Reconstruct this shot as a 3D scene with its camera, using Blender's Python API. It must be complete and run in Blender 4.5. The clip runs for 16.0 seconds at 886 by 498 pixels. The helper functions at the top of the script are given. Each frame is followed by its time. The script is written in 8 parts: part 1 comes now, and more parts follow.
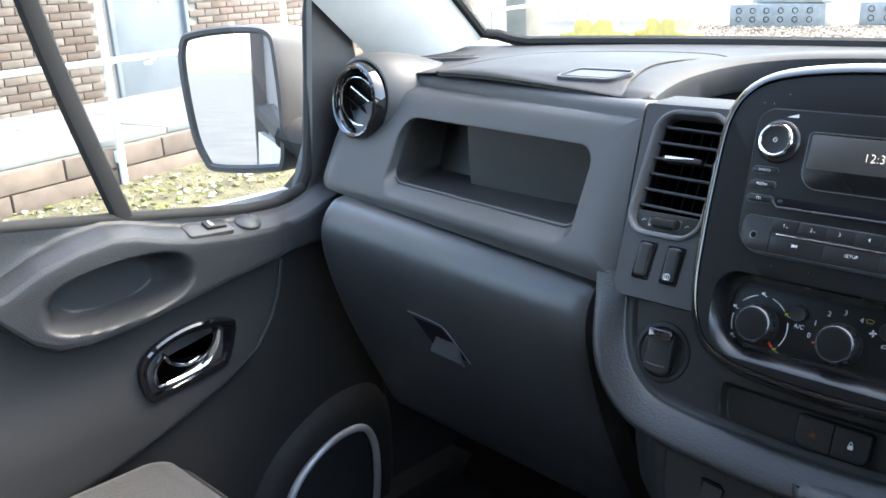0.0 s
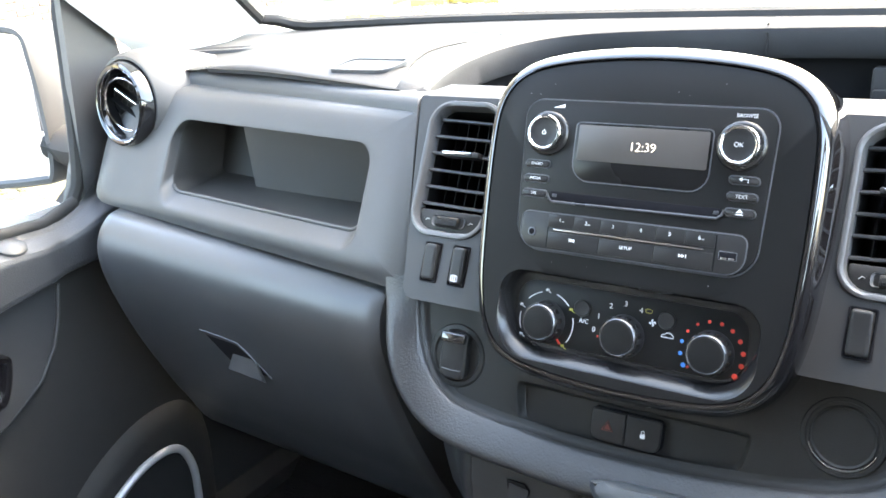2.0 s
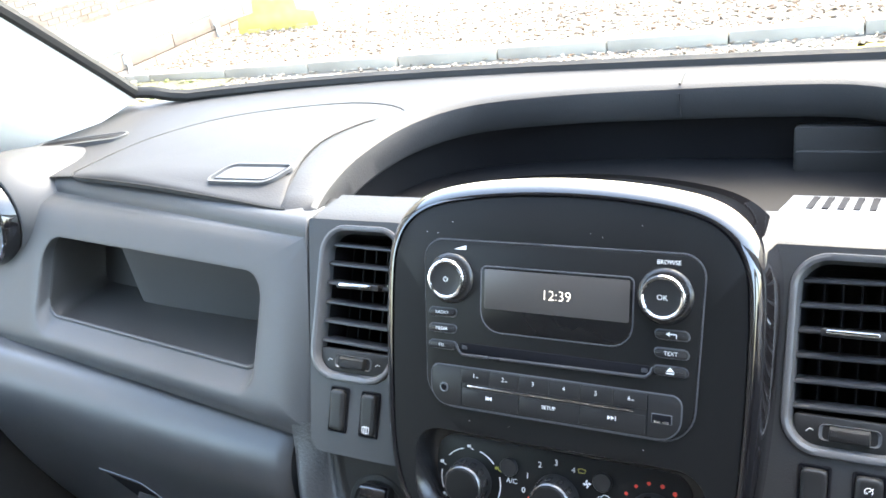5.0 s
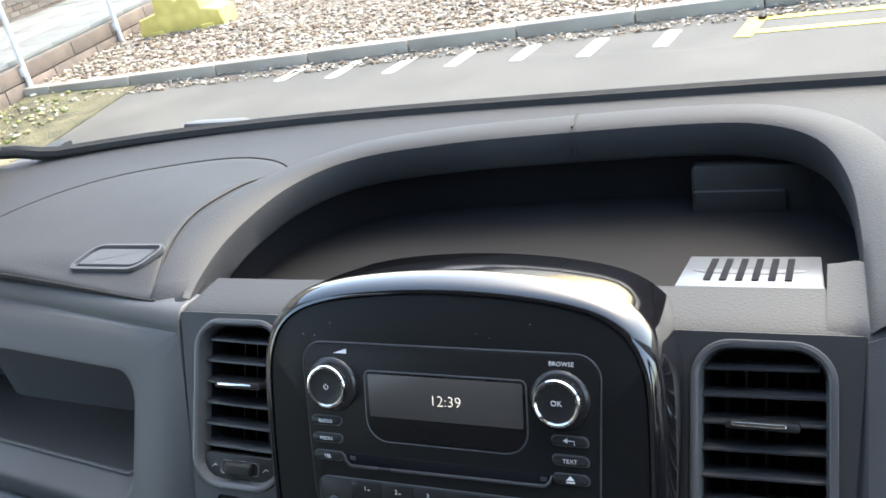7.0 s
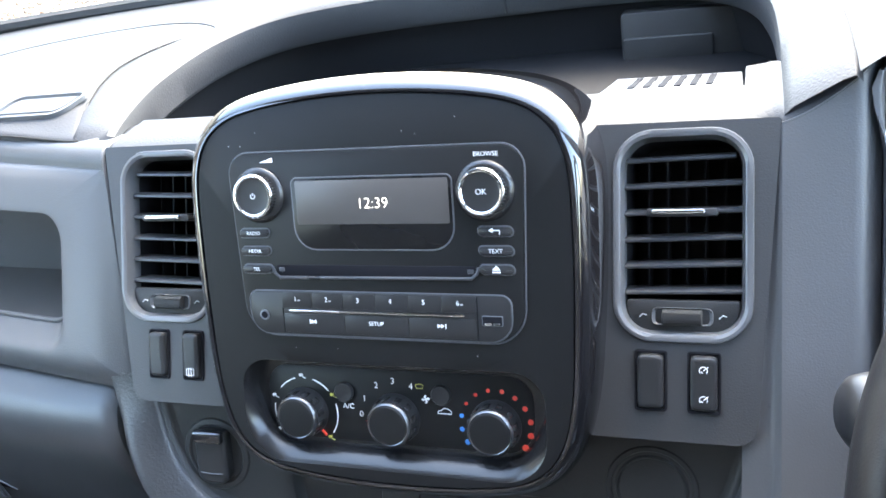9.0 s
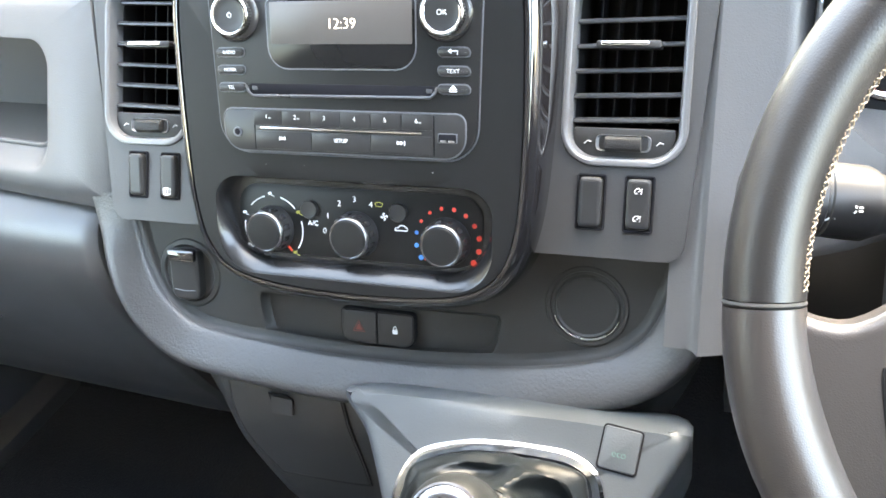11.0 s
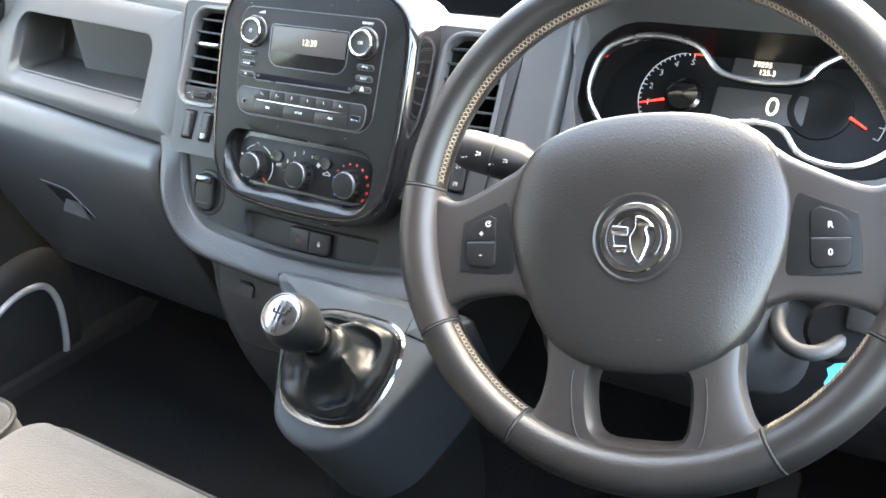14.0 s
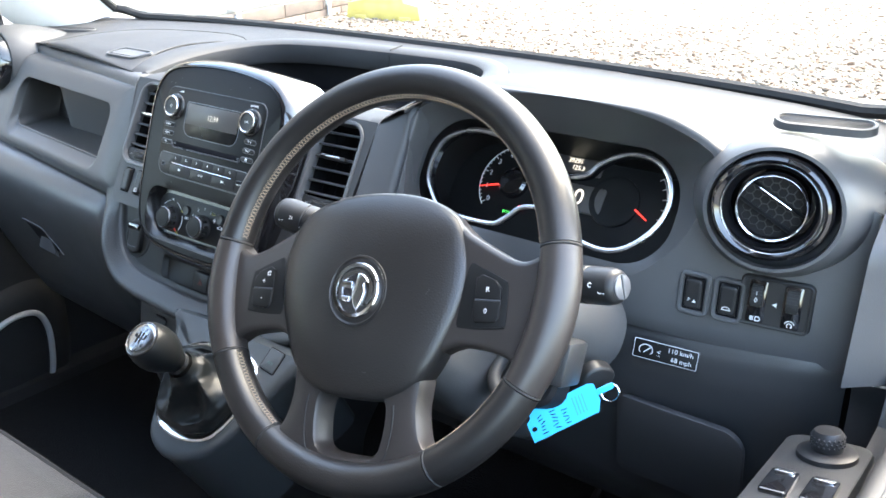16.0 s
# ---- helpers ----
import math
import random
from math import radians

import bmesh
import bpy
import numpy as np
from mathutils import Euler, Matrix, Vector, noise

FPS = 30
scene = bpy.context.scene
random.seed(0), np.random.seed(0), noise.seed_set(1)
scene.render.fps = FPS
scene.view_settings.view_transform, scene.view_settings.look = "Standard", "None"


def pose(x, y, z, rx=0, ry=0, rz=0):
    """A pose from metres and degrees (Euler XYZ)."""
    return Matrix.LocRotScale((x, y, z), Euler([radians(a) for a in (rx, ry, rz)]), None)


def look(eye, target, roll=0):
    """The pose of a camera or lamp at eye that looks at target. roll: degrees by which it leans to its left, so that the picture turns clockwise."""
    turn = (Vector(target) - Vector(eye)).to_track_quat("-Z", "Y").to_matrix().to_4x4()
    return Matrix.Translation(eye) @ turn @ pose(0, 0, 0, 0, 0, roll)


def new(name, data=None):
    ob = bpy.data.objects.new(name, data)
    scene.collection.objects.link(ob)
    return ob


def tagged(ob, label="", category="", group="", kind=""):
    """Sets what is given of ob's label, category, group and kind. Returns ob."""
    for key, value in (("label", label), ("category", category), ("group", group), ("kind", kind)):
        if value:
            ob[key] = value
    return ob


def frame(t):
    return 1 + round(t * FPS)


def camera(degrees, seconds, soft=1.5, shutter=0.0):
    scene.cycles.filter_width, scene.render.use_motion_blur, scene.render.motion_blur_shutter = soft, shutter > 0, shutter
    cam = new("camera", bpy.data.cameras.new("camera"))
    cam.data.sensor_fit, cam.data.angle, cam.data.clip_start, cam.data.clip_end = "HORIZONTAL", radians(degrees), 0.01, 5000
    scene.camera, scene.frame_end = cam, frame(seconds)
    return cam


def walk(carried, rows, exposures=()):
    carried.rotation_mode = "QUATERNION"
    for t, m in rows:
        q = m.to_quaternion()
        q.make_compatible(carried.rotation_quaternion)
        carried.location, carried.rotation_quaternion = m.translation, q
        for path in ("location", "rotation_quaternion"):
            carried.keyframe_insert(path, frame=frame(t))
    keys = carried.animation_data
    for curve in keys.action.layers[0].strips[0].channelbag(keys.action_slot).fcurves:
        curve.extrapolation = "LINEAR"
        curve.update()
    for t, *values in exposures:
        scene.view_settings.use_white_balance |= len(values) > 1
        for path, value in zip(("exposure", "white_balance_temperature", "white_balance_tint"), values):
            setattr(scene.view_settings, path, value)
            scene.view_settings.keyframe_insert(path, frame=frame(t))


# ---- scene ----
cam = camera(53.2, 16.0, soft=1.6)
PATH = [
    (0, (0.239, -0.677, 1.443), (-1.132, 0.649, 0.841), -2.8),
    (0.5, (0.238, -0.647, 1.443), (-1.076, 0.725, 0.819), -3.6),
    (1, (0.24, -0.629, 1.449), (-0.991, 0.8, 0.783), -5.0),
    (1.5, (0.241, -0.609, 1.457), (-0.908, 0.879, 0.774), -4.7),
    (2, (0.242, -0.596, 1.461), (-0.839, 0.936, 0.764), -4.9),
    (2.5, (0.241, -0.588, 1.457), (-0.801, 0.968, 0.754), -5.4),
    (3, (0.238, -0.591, 1.462), (-0.775, 0.98, 0.752), -5.7),
    (3.5, (0.234, -0.601, 1.464), (-0.757, 0.982, 0.747), -6.0),
    (4, (0.235, -0.599, 1.471), (-0.747, 0.986, 0.747), -6.4),
    (4.5, (0.222, -0.554, 1.524), (-0.75, 1.028, 0.78), -7.3),
    (5, (0.211, -0.466, 1.559), (-0.742, 1.103, 0.766), -9.6),
    (5.2, (0.205, -0.438, 1.563), (-0.734, 1.137, 0.764), -9.8),
    (7.3, (0.218, -0.381, 1.599), (-0.576, 1.244, 0.747), -12.1),
    (7.5, (0.219, -0.386, 1.59), (-0.566, 1.245, 0.74), -12.1),
    (8, (0.222, -0.404, 1.557), (-0.534, 1.23, 0.685), -12.0),
    (8.5, (0.228, -0.4, 1.53), (-0.49, 1.234, 0.627), -11.6),
    (9, (0.229, -0.422, 1.515), (-0.473, 1.187, 0.556), -11.6),
    (9.5, (0.235, -0.432, 1.507), (-0.455, 1.154, 0.504), -11.2),
    (10, (0.246, -0.439, 1.487), (-0.452, 1.12, 0.446), -11.0),
    (10.2, (0.247, -0.446, 1.48), (-0.44, 1.104, 0.42), -10.7),
    (12.3, (0.358, -0.582, 1.471), (-0.349, 0.925, 0.363), -6.8),
    (12.5, (0.379, -0.601, 1.485), (-0.337, 0.911, 0.388), -6.8),
    (13, (0.443, -0.647, 1.485), (-0.312, 0.886, 0.446), -4.0),
    (13.5, (0.532, -0.696, 1.503), (-0.332, 0.836, 0.552), -2.6),
    (14, (0.616, -0.721, 1.514), (-0.334, 0.794, 0.618), -2.1),
    (14.5, (0.699, -0.718, 1.531), (-0.359, 0.76, 0.699), -1.8),
    (15, (0.774, -0.704, 1.54), (-0.321, 0.77, 0.747), -1.4),
    (15.5, (0.847, -0.686, 1.547), (-0.261, 0.794, 0.784), -0.7),
    (16, (0.91, -0.7, 1.564), (-0.214, 0.774, 0.813), -0.0),
]
EXPOSURES = [(t, e + 0.18, k, 6) for t, e, k in ((0.0, 3.72, 6880), (0.5, 4.12, 6950), (1.0, 4.7, 7050), (1.5, 4.93, 7350), (2.5, 5.08, 7800), (4.0, 5.08, 7800), (4.5, 4.95, 7500), (5.0, 4.58, 7250), (7.5, 3.20, 6900), (8.0, 3.52, 6800), (9.0, 4.88, 6800), (9.5, 5.12, 7250), (10.2, 5.45, 8250), (12.5, 5.86, 8350), (13.0, 5.35, 8350), (14.0, 5.2, 8100), (15.0, 4.75, 7500), (16.0, 4.25, 7000))]
walk(cam, [(t, look(eye, target, roll)) for t, eye, target, roll in PATH], EXPOSURES)

# ---- daylight: hazy bright sky and a soft sun ahead of the van ----
SUN_ELEVATION, SUN_AZIMUTH = radians(54), radians(22)     # azimuth from straight ahead towards the right
world = bpy.data.worlds.new("sky")
world.use_nodes = True
scene.world = world
sky = world.node_tree.nodes.new("ShaderNodeTexSky")
sky.sky_type, sky.sun_disc = "NISHITA", False
sky.sun_elevation, sky.sun_rotation = SUN_ELEVATION, SUN_AZIMUTH
sky.dust_density, sky.air_density = 3.0, 1.0
back = world.node_tree.nodes["Background"]
back.inputs["Strength"].default_value = 0.15
world.node_tree.links.new(sky.outputs[0], back.inputs["Color"])
sun_data = bpy.data.lights.new("sun", "SUN")
sun_data.energy, sun_data.angle, sun_data.color = 0.22, radians(30.0), (1.0, 0.97, 0.93)
sun = new("sun", sun_data)
towards = Vector((math.sin(SUN_AZIMUTH) * math.cos(SUN_ELEVATION), math.cos(SUN_AZIMUTH) * math.cos(SUN_ELEVATION), math.sin(SUN_ELEVATION)))
sun.matrix_world = look((0, 0, 30), Vector((0, 0, 30)) - towards)


# ---- materials ----
def material(name, base, rough=0.5, metal=0.0, vary=0.12, grain=700.0, bump=0.1, spec=0.5, coat=0.0, blotch=9.0, bump_depth=0.0006, sheen=0.0, wear=0.0):
    """A surface with fine grain in its relief, and slow unevenness in its colour and gloss."""
    m = bpy.data.materials.new(name)
    m.use_nodes = True
    nt = m.node_tree
    p = nt.nodes["Principled BSDF"]
    p.inputs["Metallic"].default_value = metal
    p.inputs["Specular IOR Level"].default_value = spec
    p.inputs["Coat Weight"].default_value = coat
    p.inputs["Coat Roughness"].default_value = 0.04
    p.inputs["Sheen Weight"].default_value = sheen
    co = nt.nodes.new("ShaderNodeTexCoord")
    slow, fine = nt.nodes.new("ShaderNodeTexNoise"), nt.nodes.new("ShaderNodeTexNoise")
    slow.inputs["Scale"].default_value, slow.inputs["Detail"].default_value = blotch, 4
    fine.inputs["Scale"].default_value, fine.inputs["Detail"].default_value = grain, 2
    for n in (slow, fine):
        nt.links.new(co.outputs["Object"], n.inputs["Vector"])
    ramp = nt.nodes.new("ShaderNodeMapRange")
    ramp.inputs["From Min"].default_value, ramp.inputs["From Max"].default_value = 0.3, 0.7
    ramp.inputs["To Min"].default_value, ramp.inputs["To Max"].default_value = 1 - vary, 1 + vary
    nt.links.new(slow.outputs["Fac"], ramp.inputs["Value"])
    mix = nt.nodes.new("ShaderNodeMix")
    mix.data_type, mix.blend_type = "RGBA", "MULTIPLY"
    mix.inputs["Factor"].default_value = 1.0
    mix.inputs["A"].default_value = (*base, 1)
    nt.links.new(ramp.outputs["Result"], mix.inputs["B"])
    nt.links.new(mix.outputs["Result"], p.inputs["Base Color"])
    r2 = nt.nodes.new("ShaderNodeMapRange")
    r2.inputs["From Min"].default_value, r2.inputs["From Max"].default_value = 0.3, 0.7
    r2.inputs["To Min"].default_value, r2.inputs["To Max"].default_value = max(0.02, rough * 0.9), min(1, rough * 1.1)
    nt.links.new(slow.outputs["Fac"], r2.inputs["Value"])
    nt.links.new(r2.outputs["Result"], p.inputs["Roughness"])
    if bump > 0:
        b = nt.nodes.new("ShaderNodeBump")
        b.inputs["Strength"].default_value, b.inputs["Distance"].default_value = bump, bump_depth
        nt.links.new(fine.outputs["Fac"], b.inputs["Height"])
        nt.links.new(b.outputs["Normal"], p.inputs["Normal"])
    return m


def leather(name, base, rough, cells=420.0, bump=0.35):
    m = material(name, base, rough, vary=0.15, grain=300, bump=0.2)
    nt = m.node_tree
    v = nt.nodes.new("ShaderNodeTexVoronoi")
    v.feature, v.inputs["Scale"].default_value = "DISTANCE_TO_EDGE", cells
    co = [n for n in nt.nodes if n.type == "TEX_COORD"][0]
    nt.links.new(co.outputs["Object"], v.inputs["Vector"])
    b = [n for n in nt.nodes if n.type == "BUMP"][0]
    b.inputs["Strength"].default_value, b.inputs["Distance"].default_value = bump, 0.0008
    nt.links.new(v.outputs["Distance"], b.inputs["Height"])
    return m


def glowing(name, colour, strength):
    m = bpy.data.materials.new(name)
    m.use_nodes = True
    p = m.node_tree.nodes["Principled BSDF"]
    p.inputs["Base Color"].default_value = (*[c * 0.5 for c in colour], 1)
    p.inputs["Emission Color"].default_value = (*colour, 1)
    p.inputs["Emission Strength"].default_value = strength
    return m


def clear(name, tint=(1, 1, 1), rough=0.0, see=0.92):
    """Thin clear pane: straight through, with a mirror's gloss at glancing angles."""
    m = bpy.data.materials.new(name)
    m.use_nodes = True
    nt = m.node_tree
    nt.nodes.remove(nt.nodes["Principled BSDF"])
    out = nt.nodes["Material Output"]
    t, g, mix, f = (nt.nodes.new(k) for k in ("ShaderNodeBsdfTransparent", "ShaderNodeBsdfGlossy", "ShaderNodeMixShader", "ShaderNodeLayerWeight"))
    power, scale = nt.nodes.new("ShaderNodeMath"), nt.nodes.new("ShaderNodeMath")
    power.operation, power.inputs[1].default_value = "POWER", 4.5
    scale.operation, scale.inputs[1].default_value, scale.inputs[2].default_value = "MULTIPLY_ADD", 0.55, 0.035
    t.inputs["Color"].default_value = (*[c * see for c in tint], 1)
    g.inputs["Roughness"].default_value = rough
    nt.links.new(f.outputs["Facing"], power.inputs[0])
    nt.links.new(power.outputs[0], scale.inputs[0])
    nt.links.new(scale.outputs[0], mix.inputs[0])
    nt.links.new(t.outputs[0], mix.inputs[1])
    nt.links.new(g.outputs[0], mix.inputs[2])
    nt.links.new(mix.outputs[0], out.inputs["Surface"])
    return m


DASH = material("dash_plastic", (0.058, 0.0590, 0.0612), 0.43, spec=0.4, grain=900, bump=0.25, bump_depth=0.0006, vary=0.1)
DASH_TOP = leather("soft_dash_top", (0.031, 0.0318, 0.0338), 0.58, 330, 0.30)
DASH_TOP.node_tree.nodes["Principled BSDF"].inputs["Specular IOR Level"].default_value = 0.22
LOWER = material("lower_dash_plastic", (0.0285, 0.0296, 0.0310), 0.36, spec=0.6, grain=1000, bump=0.25, vary=0.1)
CONSOLE = material("console_plastic", (0.019, 0.0200, 0.0206), 0.42, spec=0.45, grain=1000, bump=0.3, vary=0.1)
VENTPANEL = material("vent_panel_plastic", (0.026, 0.0264, 0.0272), 0.46, spec=0.42, grain=900, bump=0.25, vary=0.08)
GLOVEPLASTIC = material("glovebox_plastic", (0.040, 0.0414, 0.0432), 0.36, spec=0.6, grain=1000, bump=0.25, vary=0.1)
PANEL = material("centre_panel_plastic", (0.0140, 0.0139, 0.0137), 0.48, spec=0.36, grain=900, bump=0.3, vary=0.08)
MATTE = material("matte_fascia", (0.0075, 0.0076, 0.0078), 0.45, spec=0.2, grain=1500, bump=0.08, vary=0.1)
RADIO = material("radio_plastic", (0.0085, 0.0086, 0.0088), 0.42, spec=0.2, grain=1500, bump=0.08, vary=0.08)
BUTTON = material("button_plastic", (0.016, 0.016, 0.0165), 0.4, spec=0.35, grain=1500, bump=0.05)
GLOSS = material("piano_black", (0.006, 0.006, 0.007), 0.06, grain=60, bump=0.01, vary=0.1, coat=1.0)
# near-black base that carries the shade of deep recesses in its colour
DEEP = material("shaded_cavity", (0.009, 0.009, 0.010), 0.6, spec=0.12, grain=800, bump=0.2)
SLAT = material("vent_slat", (0.028, 0.029, 0.031), 0.36, grain=900, bump=0.08)
TRIM = material("satin_grey_trim", (0.10, 0.105, 0.115), 0.33, metal=0.3, grain=900, bump=0.05)
CHROME = material("chrome", (0.75, 0.76, 0.78), 0.10, metal=1.0, grain=80, bump=0.01, vary=0.04)
SATIN = material("satin_chrome", (0.55, 0.56, 0.58), 0.26, metal=1.0, grain=900, bump=0.04, vary=0.05)
WHITE = material("white_print", (0.75, 0.75, 0.74), 0.6, bump=0)
GREYPRINT = material("grey_print", (0.32, 0.32, 0.32), 0.6, bump=0)
RED = material("red_print", (0.65, 0.05, 0.03), 0.5, bump=0)
BLUE = material("blue_print", (0.04, 0.22, 0.62), 0.5, bump=0)
AMBER = material("amber_print", (0.36, 0.34, 0.06), 0.5, bump=0)
KNOB_RING = material("dark_satin_ring", (0.13, 0.13, 0.135), 0.26, metal=0.9, grain=900, bump=0.04)
LEATHER = leather("black_leather", (0.0100, 0.0093, 0.0091), 0.37, 700, 0.12)
WHEEL_LEATHER = leather("worn_wheel_leather", (0.0230, 0.0199, 0.0187), 0.35, 900, 0.14)
PAD = leather("wheel_pad_plastic", (0.0130, 0.0122, 0.0119), 0.34, 420, 0.22)
for m_, level in ((PAD, 0.5), (WHEEL_LEATHER, 0.5)):
    m_.node_tree.nodes["Principled BSDF"].inputs["Specular IOR Level"].default_value = level
THREAD = material("tan_thread", (0.30, 0.23, 0.165), 0.8, grain=2000, bump=0.3)
KNOB_LEATHER = leather("knob_leather", (0.0080, 0.0092, 0.0098), 0.33, 700, 0.14)
KNOB_LEATHER.node_tree.nodes["Principled BSDF"].inputs["Specular IOR Level"].default_value = 0.24
PLINTH = material("plinth_plastic", (0.036, 0.0425, 0.0475), 0.46, spec=0.4, grain=900, bump=0.25, vary=0.1)
BOOT = leather("boot_leather", (0.0062, 0.0080, 0.0088), 0.36, 500, 0.2)
BOOT.node_tree.nodes["Principled BSDF"].inputs["Specular IOR Level"].default_value = 0.26
DOOR = material("door_plastic", (0.026, 0.0288, 0.0328), 0.42, spec=0.5, grain=520, bump=0.5, bump_depth=0.0009, vary=0.1)
DOOR_LOW = material("door_lower_plastic", (0.027, 0.0282, 0.0300), 0.46, spec=0.5, grain=600, bump=0.4, vary=0.08)
RUBBER = material("black_rubber", (0.012, 0.012, 0.012), 0.75, grain=500, bump=0.2)
RIM = material("console_rim_plastic", (0.030, 0.031, 0.0325), 0.42, spec=0.55, grain=480, bump=0.5, bump_depth=0.0009, vary=0.1)
TRAY = material("tray_lining", (0.027, 0.0262, 0.0258), 0.45, spec=0.4, grain=700, bump=0.3)
RECESS = material("satin_recess", (0.010, 0.010, 0.0105), 0.26, spec=0.5, grain=1500, bump=0.04, vary=0.08)
SATINBLACK = material("satin_black", (0.016, 0.016, 0.0165), 0.25, spec=0.55, grain=1500, bump=0.04)
# black plastic made greyer, to carry the sky's reflection on the disc slot's lip
LIPSHEEN = material("lip_sheen_grey", (0.055, 0.057, 0.062), 0.28, metal=0.2, grain=1200, bump=0.03)
VENTRIM = material("vent_rim_satin", (0.070, 0.071, 0.074), 0.30, spec=0.6, grain=1200, bump=0.03)
CARPET = material("floor_mat", (0.012, 0.012, 0.0125), 0.95, spec=0.1, grain=350, bump=0.8, bump_depth=0.003)
FABRIC = material("seat_fabric", (0.026, 0.0265, 0.0285), 0.9, grain=420, bump=0.7, bump_depth=0.002, sheen=0.08)
SILVER = material("silver_plastic", (0.50, 0.51, 0.52), 0.34, metal=0.35, grain=900, bump=0.05)
BULKHEAD = material("dark_bulkhead_fabric", (0.05, 0.05, 0.053), 0.85, grain=400, bump=0.5)
ROOFLINING = material("grey_headlining", (0.20, 0.20, 0.195), 0.9, spec=0.2, grain=500, bump=0.4)
HEADLINING = material("pale_trim", (0.66, 0.66, 0.64), 0.75, grain=500, bump=0.25)
PAINT = material("white_van_paint", (0.72, 0.73, 0.74), 0.25, grain=300, bump=0.02, coat=0.6)
MIRROR = material("mirror_silver", (0.9, 0.9, 0.91), 0.01, metal=1.0, bump=0, vary=0.01)
GLASS = clear("window_glass", (0.97, 1.0, 0.98), 0.0, 0.76)

SCREEN = material("display_glass", (0.060, 0.054, 0.050), 0.40, bump=0, vary=0.02)
DISPLAY = material("display_cover", (0.007, 0.007, 0.0075), 0.28, spec=0.25, bump=0, vary=0.05)
TAG = material("blue_card_tag", (0.03, 0.42, 0.78), 0.5, grain=400, bump=0.1)
INK = material("black_ink", (0.008, 0.008, 0.010), 0.9, spec=0.1, bump=0)
LIT = glowing("lit_digits", (1.0, 0.93, 0.82), 0.11)
LIT_RED = glowing("lit_red", (1.0, 0.05, 0.04), 0.12)
LIT_GREEN = glowing("lit_green", (0.08, 0.9, 0.16), 0.12)


# ---- mesh helpers ----
ROOT = {}


def thing(name, m, label, category, group="", kind=""):
    """An empty at the base of a thing, at the pose m."""
    ob = new(name)
    ob.empty_display_size = 0.02
    ob.matrix_world = m
    ROOT[ob.name] = m.copy()
    return tagged(ob, label, category, group, kind)


def part(name, bm, mat, parent, label="", place=None, smooth=True, world_space=False):
    """Links a bmesh as one mesh under a thing or a part; place is its pose in the thing's own space."""
    if place is not None:
        bm.transform(place)
    if world_space:
        bm.transform(ROOT[parent.name].inverted())
    bmesh.ops.recalc_face_normals(bm, faces=bm.faces)
    me = bpy.data.meshes.new(name)
    if smooth:
        for f in bm.faces:
            f.smooth = True
    bm.to_mesh(me)
    bm.free()
    if smooth:
        me.set_sharp_from_angle(angle=radians(38))
    me.materials.append(mat)
    ob = new(name, me)
    ob.parent = parent
    ROOT[ob.name] = ROOT[parent.name]
    return tagged(ob, label)


def alone(name, bm, mat, label, category, group="", kind="", smooth=True, place=None):
    """A thing that is a single mesh, with its origin at the centre of its base."""
    if place is not None:
        bm.transform(place)
    bmesh.ops.recalc_face_normals(bm, faces=bm.faces)
    xs = [v.co for v in bm.verts]
    base = Vector(((min(c.x for c in xs) + max(c.x for c in xs)) / 2, (min(c.y for c in xs) + max(c.y for c in xs)) / 2, min(c.z for c in xs)))
    bm.transform(Matrix.Translation(-base))
    me = bpy.data.meshes.new(name)
    if smooth:
        for f in bm.faces:
            f.smooth = True
    bm.to_mesh(me)
    bm.free()
    if smooth:
        me.set_sharp_from_angle(angle=radians(38))
    me.materials.append(mat)
    ob = new(name, me)
    ob.location = base
    ROOT[ob.name] = Matrix.Translation(base)
    return tagged(ob, label, category, group, kind)


def rings(bm, loops, closed=True, cap_start=False, cap_end=False):
    """Quads between loops that have the same number of points."""
    rows = [[bm.verts.new(p) for p in loop] for loop in loops]
    n = len(rows[0])
    for a, b in zip(rows, rows[1:]):
        for i in range(n if closed else n - 1):
            j = (i + 1) % n
            try:
                bm.faces.new((a[i], a[j], b[j], b[i]))
            except ValueError:
                pass
    if cap_start:
        bm.faces.new(rows[0])
    if cap_end:
        bm.faces.new(rows[-1])
    return bm


def rrect(w, h, r, n=6, cx=0.0, cy=0.0):
    """A rounded rectangle's points, anticlockwise from its lower right corner; r: one radius, or four (lower right, upper right, upper left, lower left)."""
    rs = (r,) * 4 if not isinstance(r, (tuple, list)) else r
    pts = []
    for k, (sx, sy) in enumerate(((1, -1), (1, 1), (-1, 1), (-1, -1))):
        rr = rs[k]
        for i in range(n + 1):
            a = math.pi / 2 * (k - 1 + i / n)
            pts.append((cx + sx * (w / 2 - rr) + rr * math.cos(a), cy + sy * (h / 2 - rr) + rr * math.sin(a)))
    return pts


def inset(pts, d):
    """A closed outline moved inwards (anticlockwise outline, d > 0)."""
    n, out = len(pts), []
    for i in range(n):
        a, b, c = Vector(pts[i - 1]), Vector(pts[i]), Vector(pts[(i + 1) % n])
        t = (c - a)
        if t.length < 1e-9:
            t = Vector((1, 0))
        t.normalize()
        out.append((b.x - t.y * d, b.y + t.x * d))
    return out


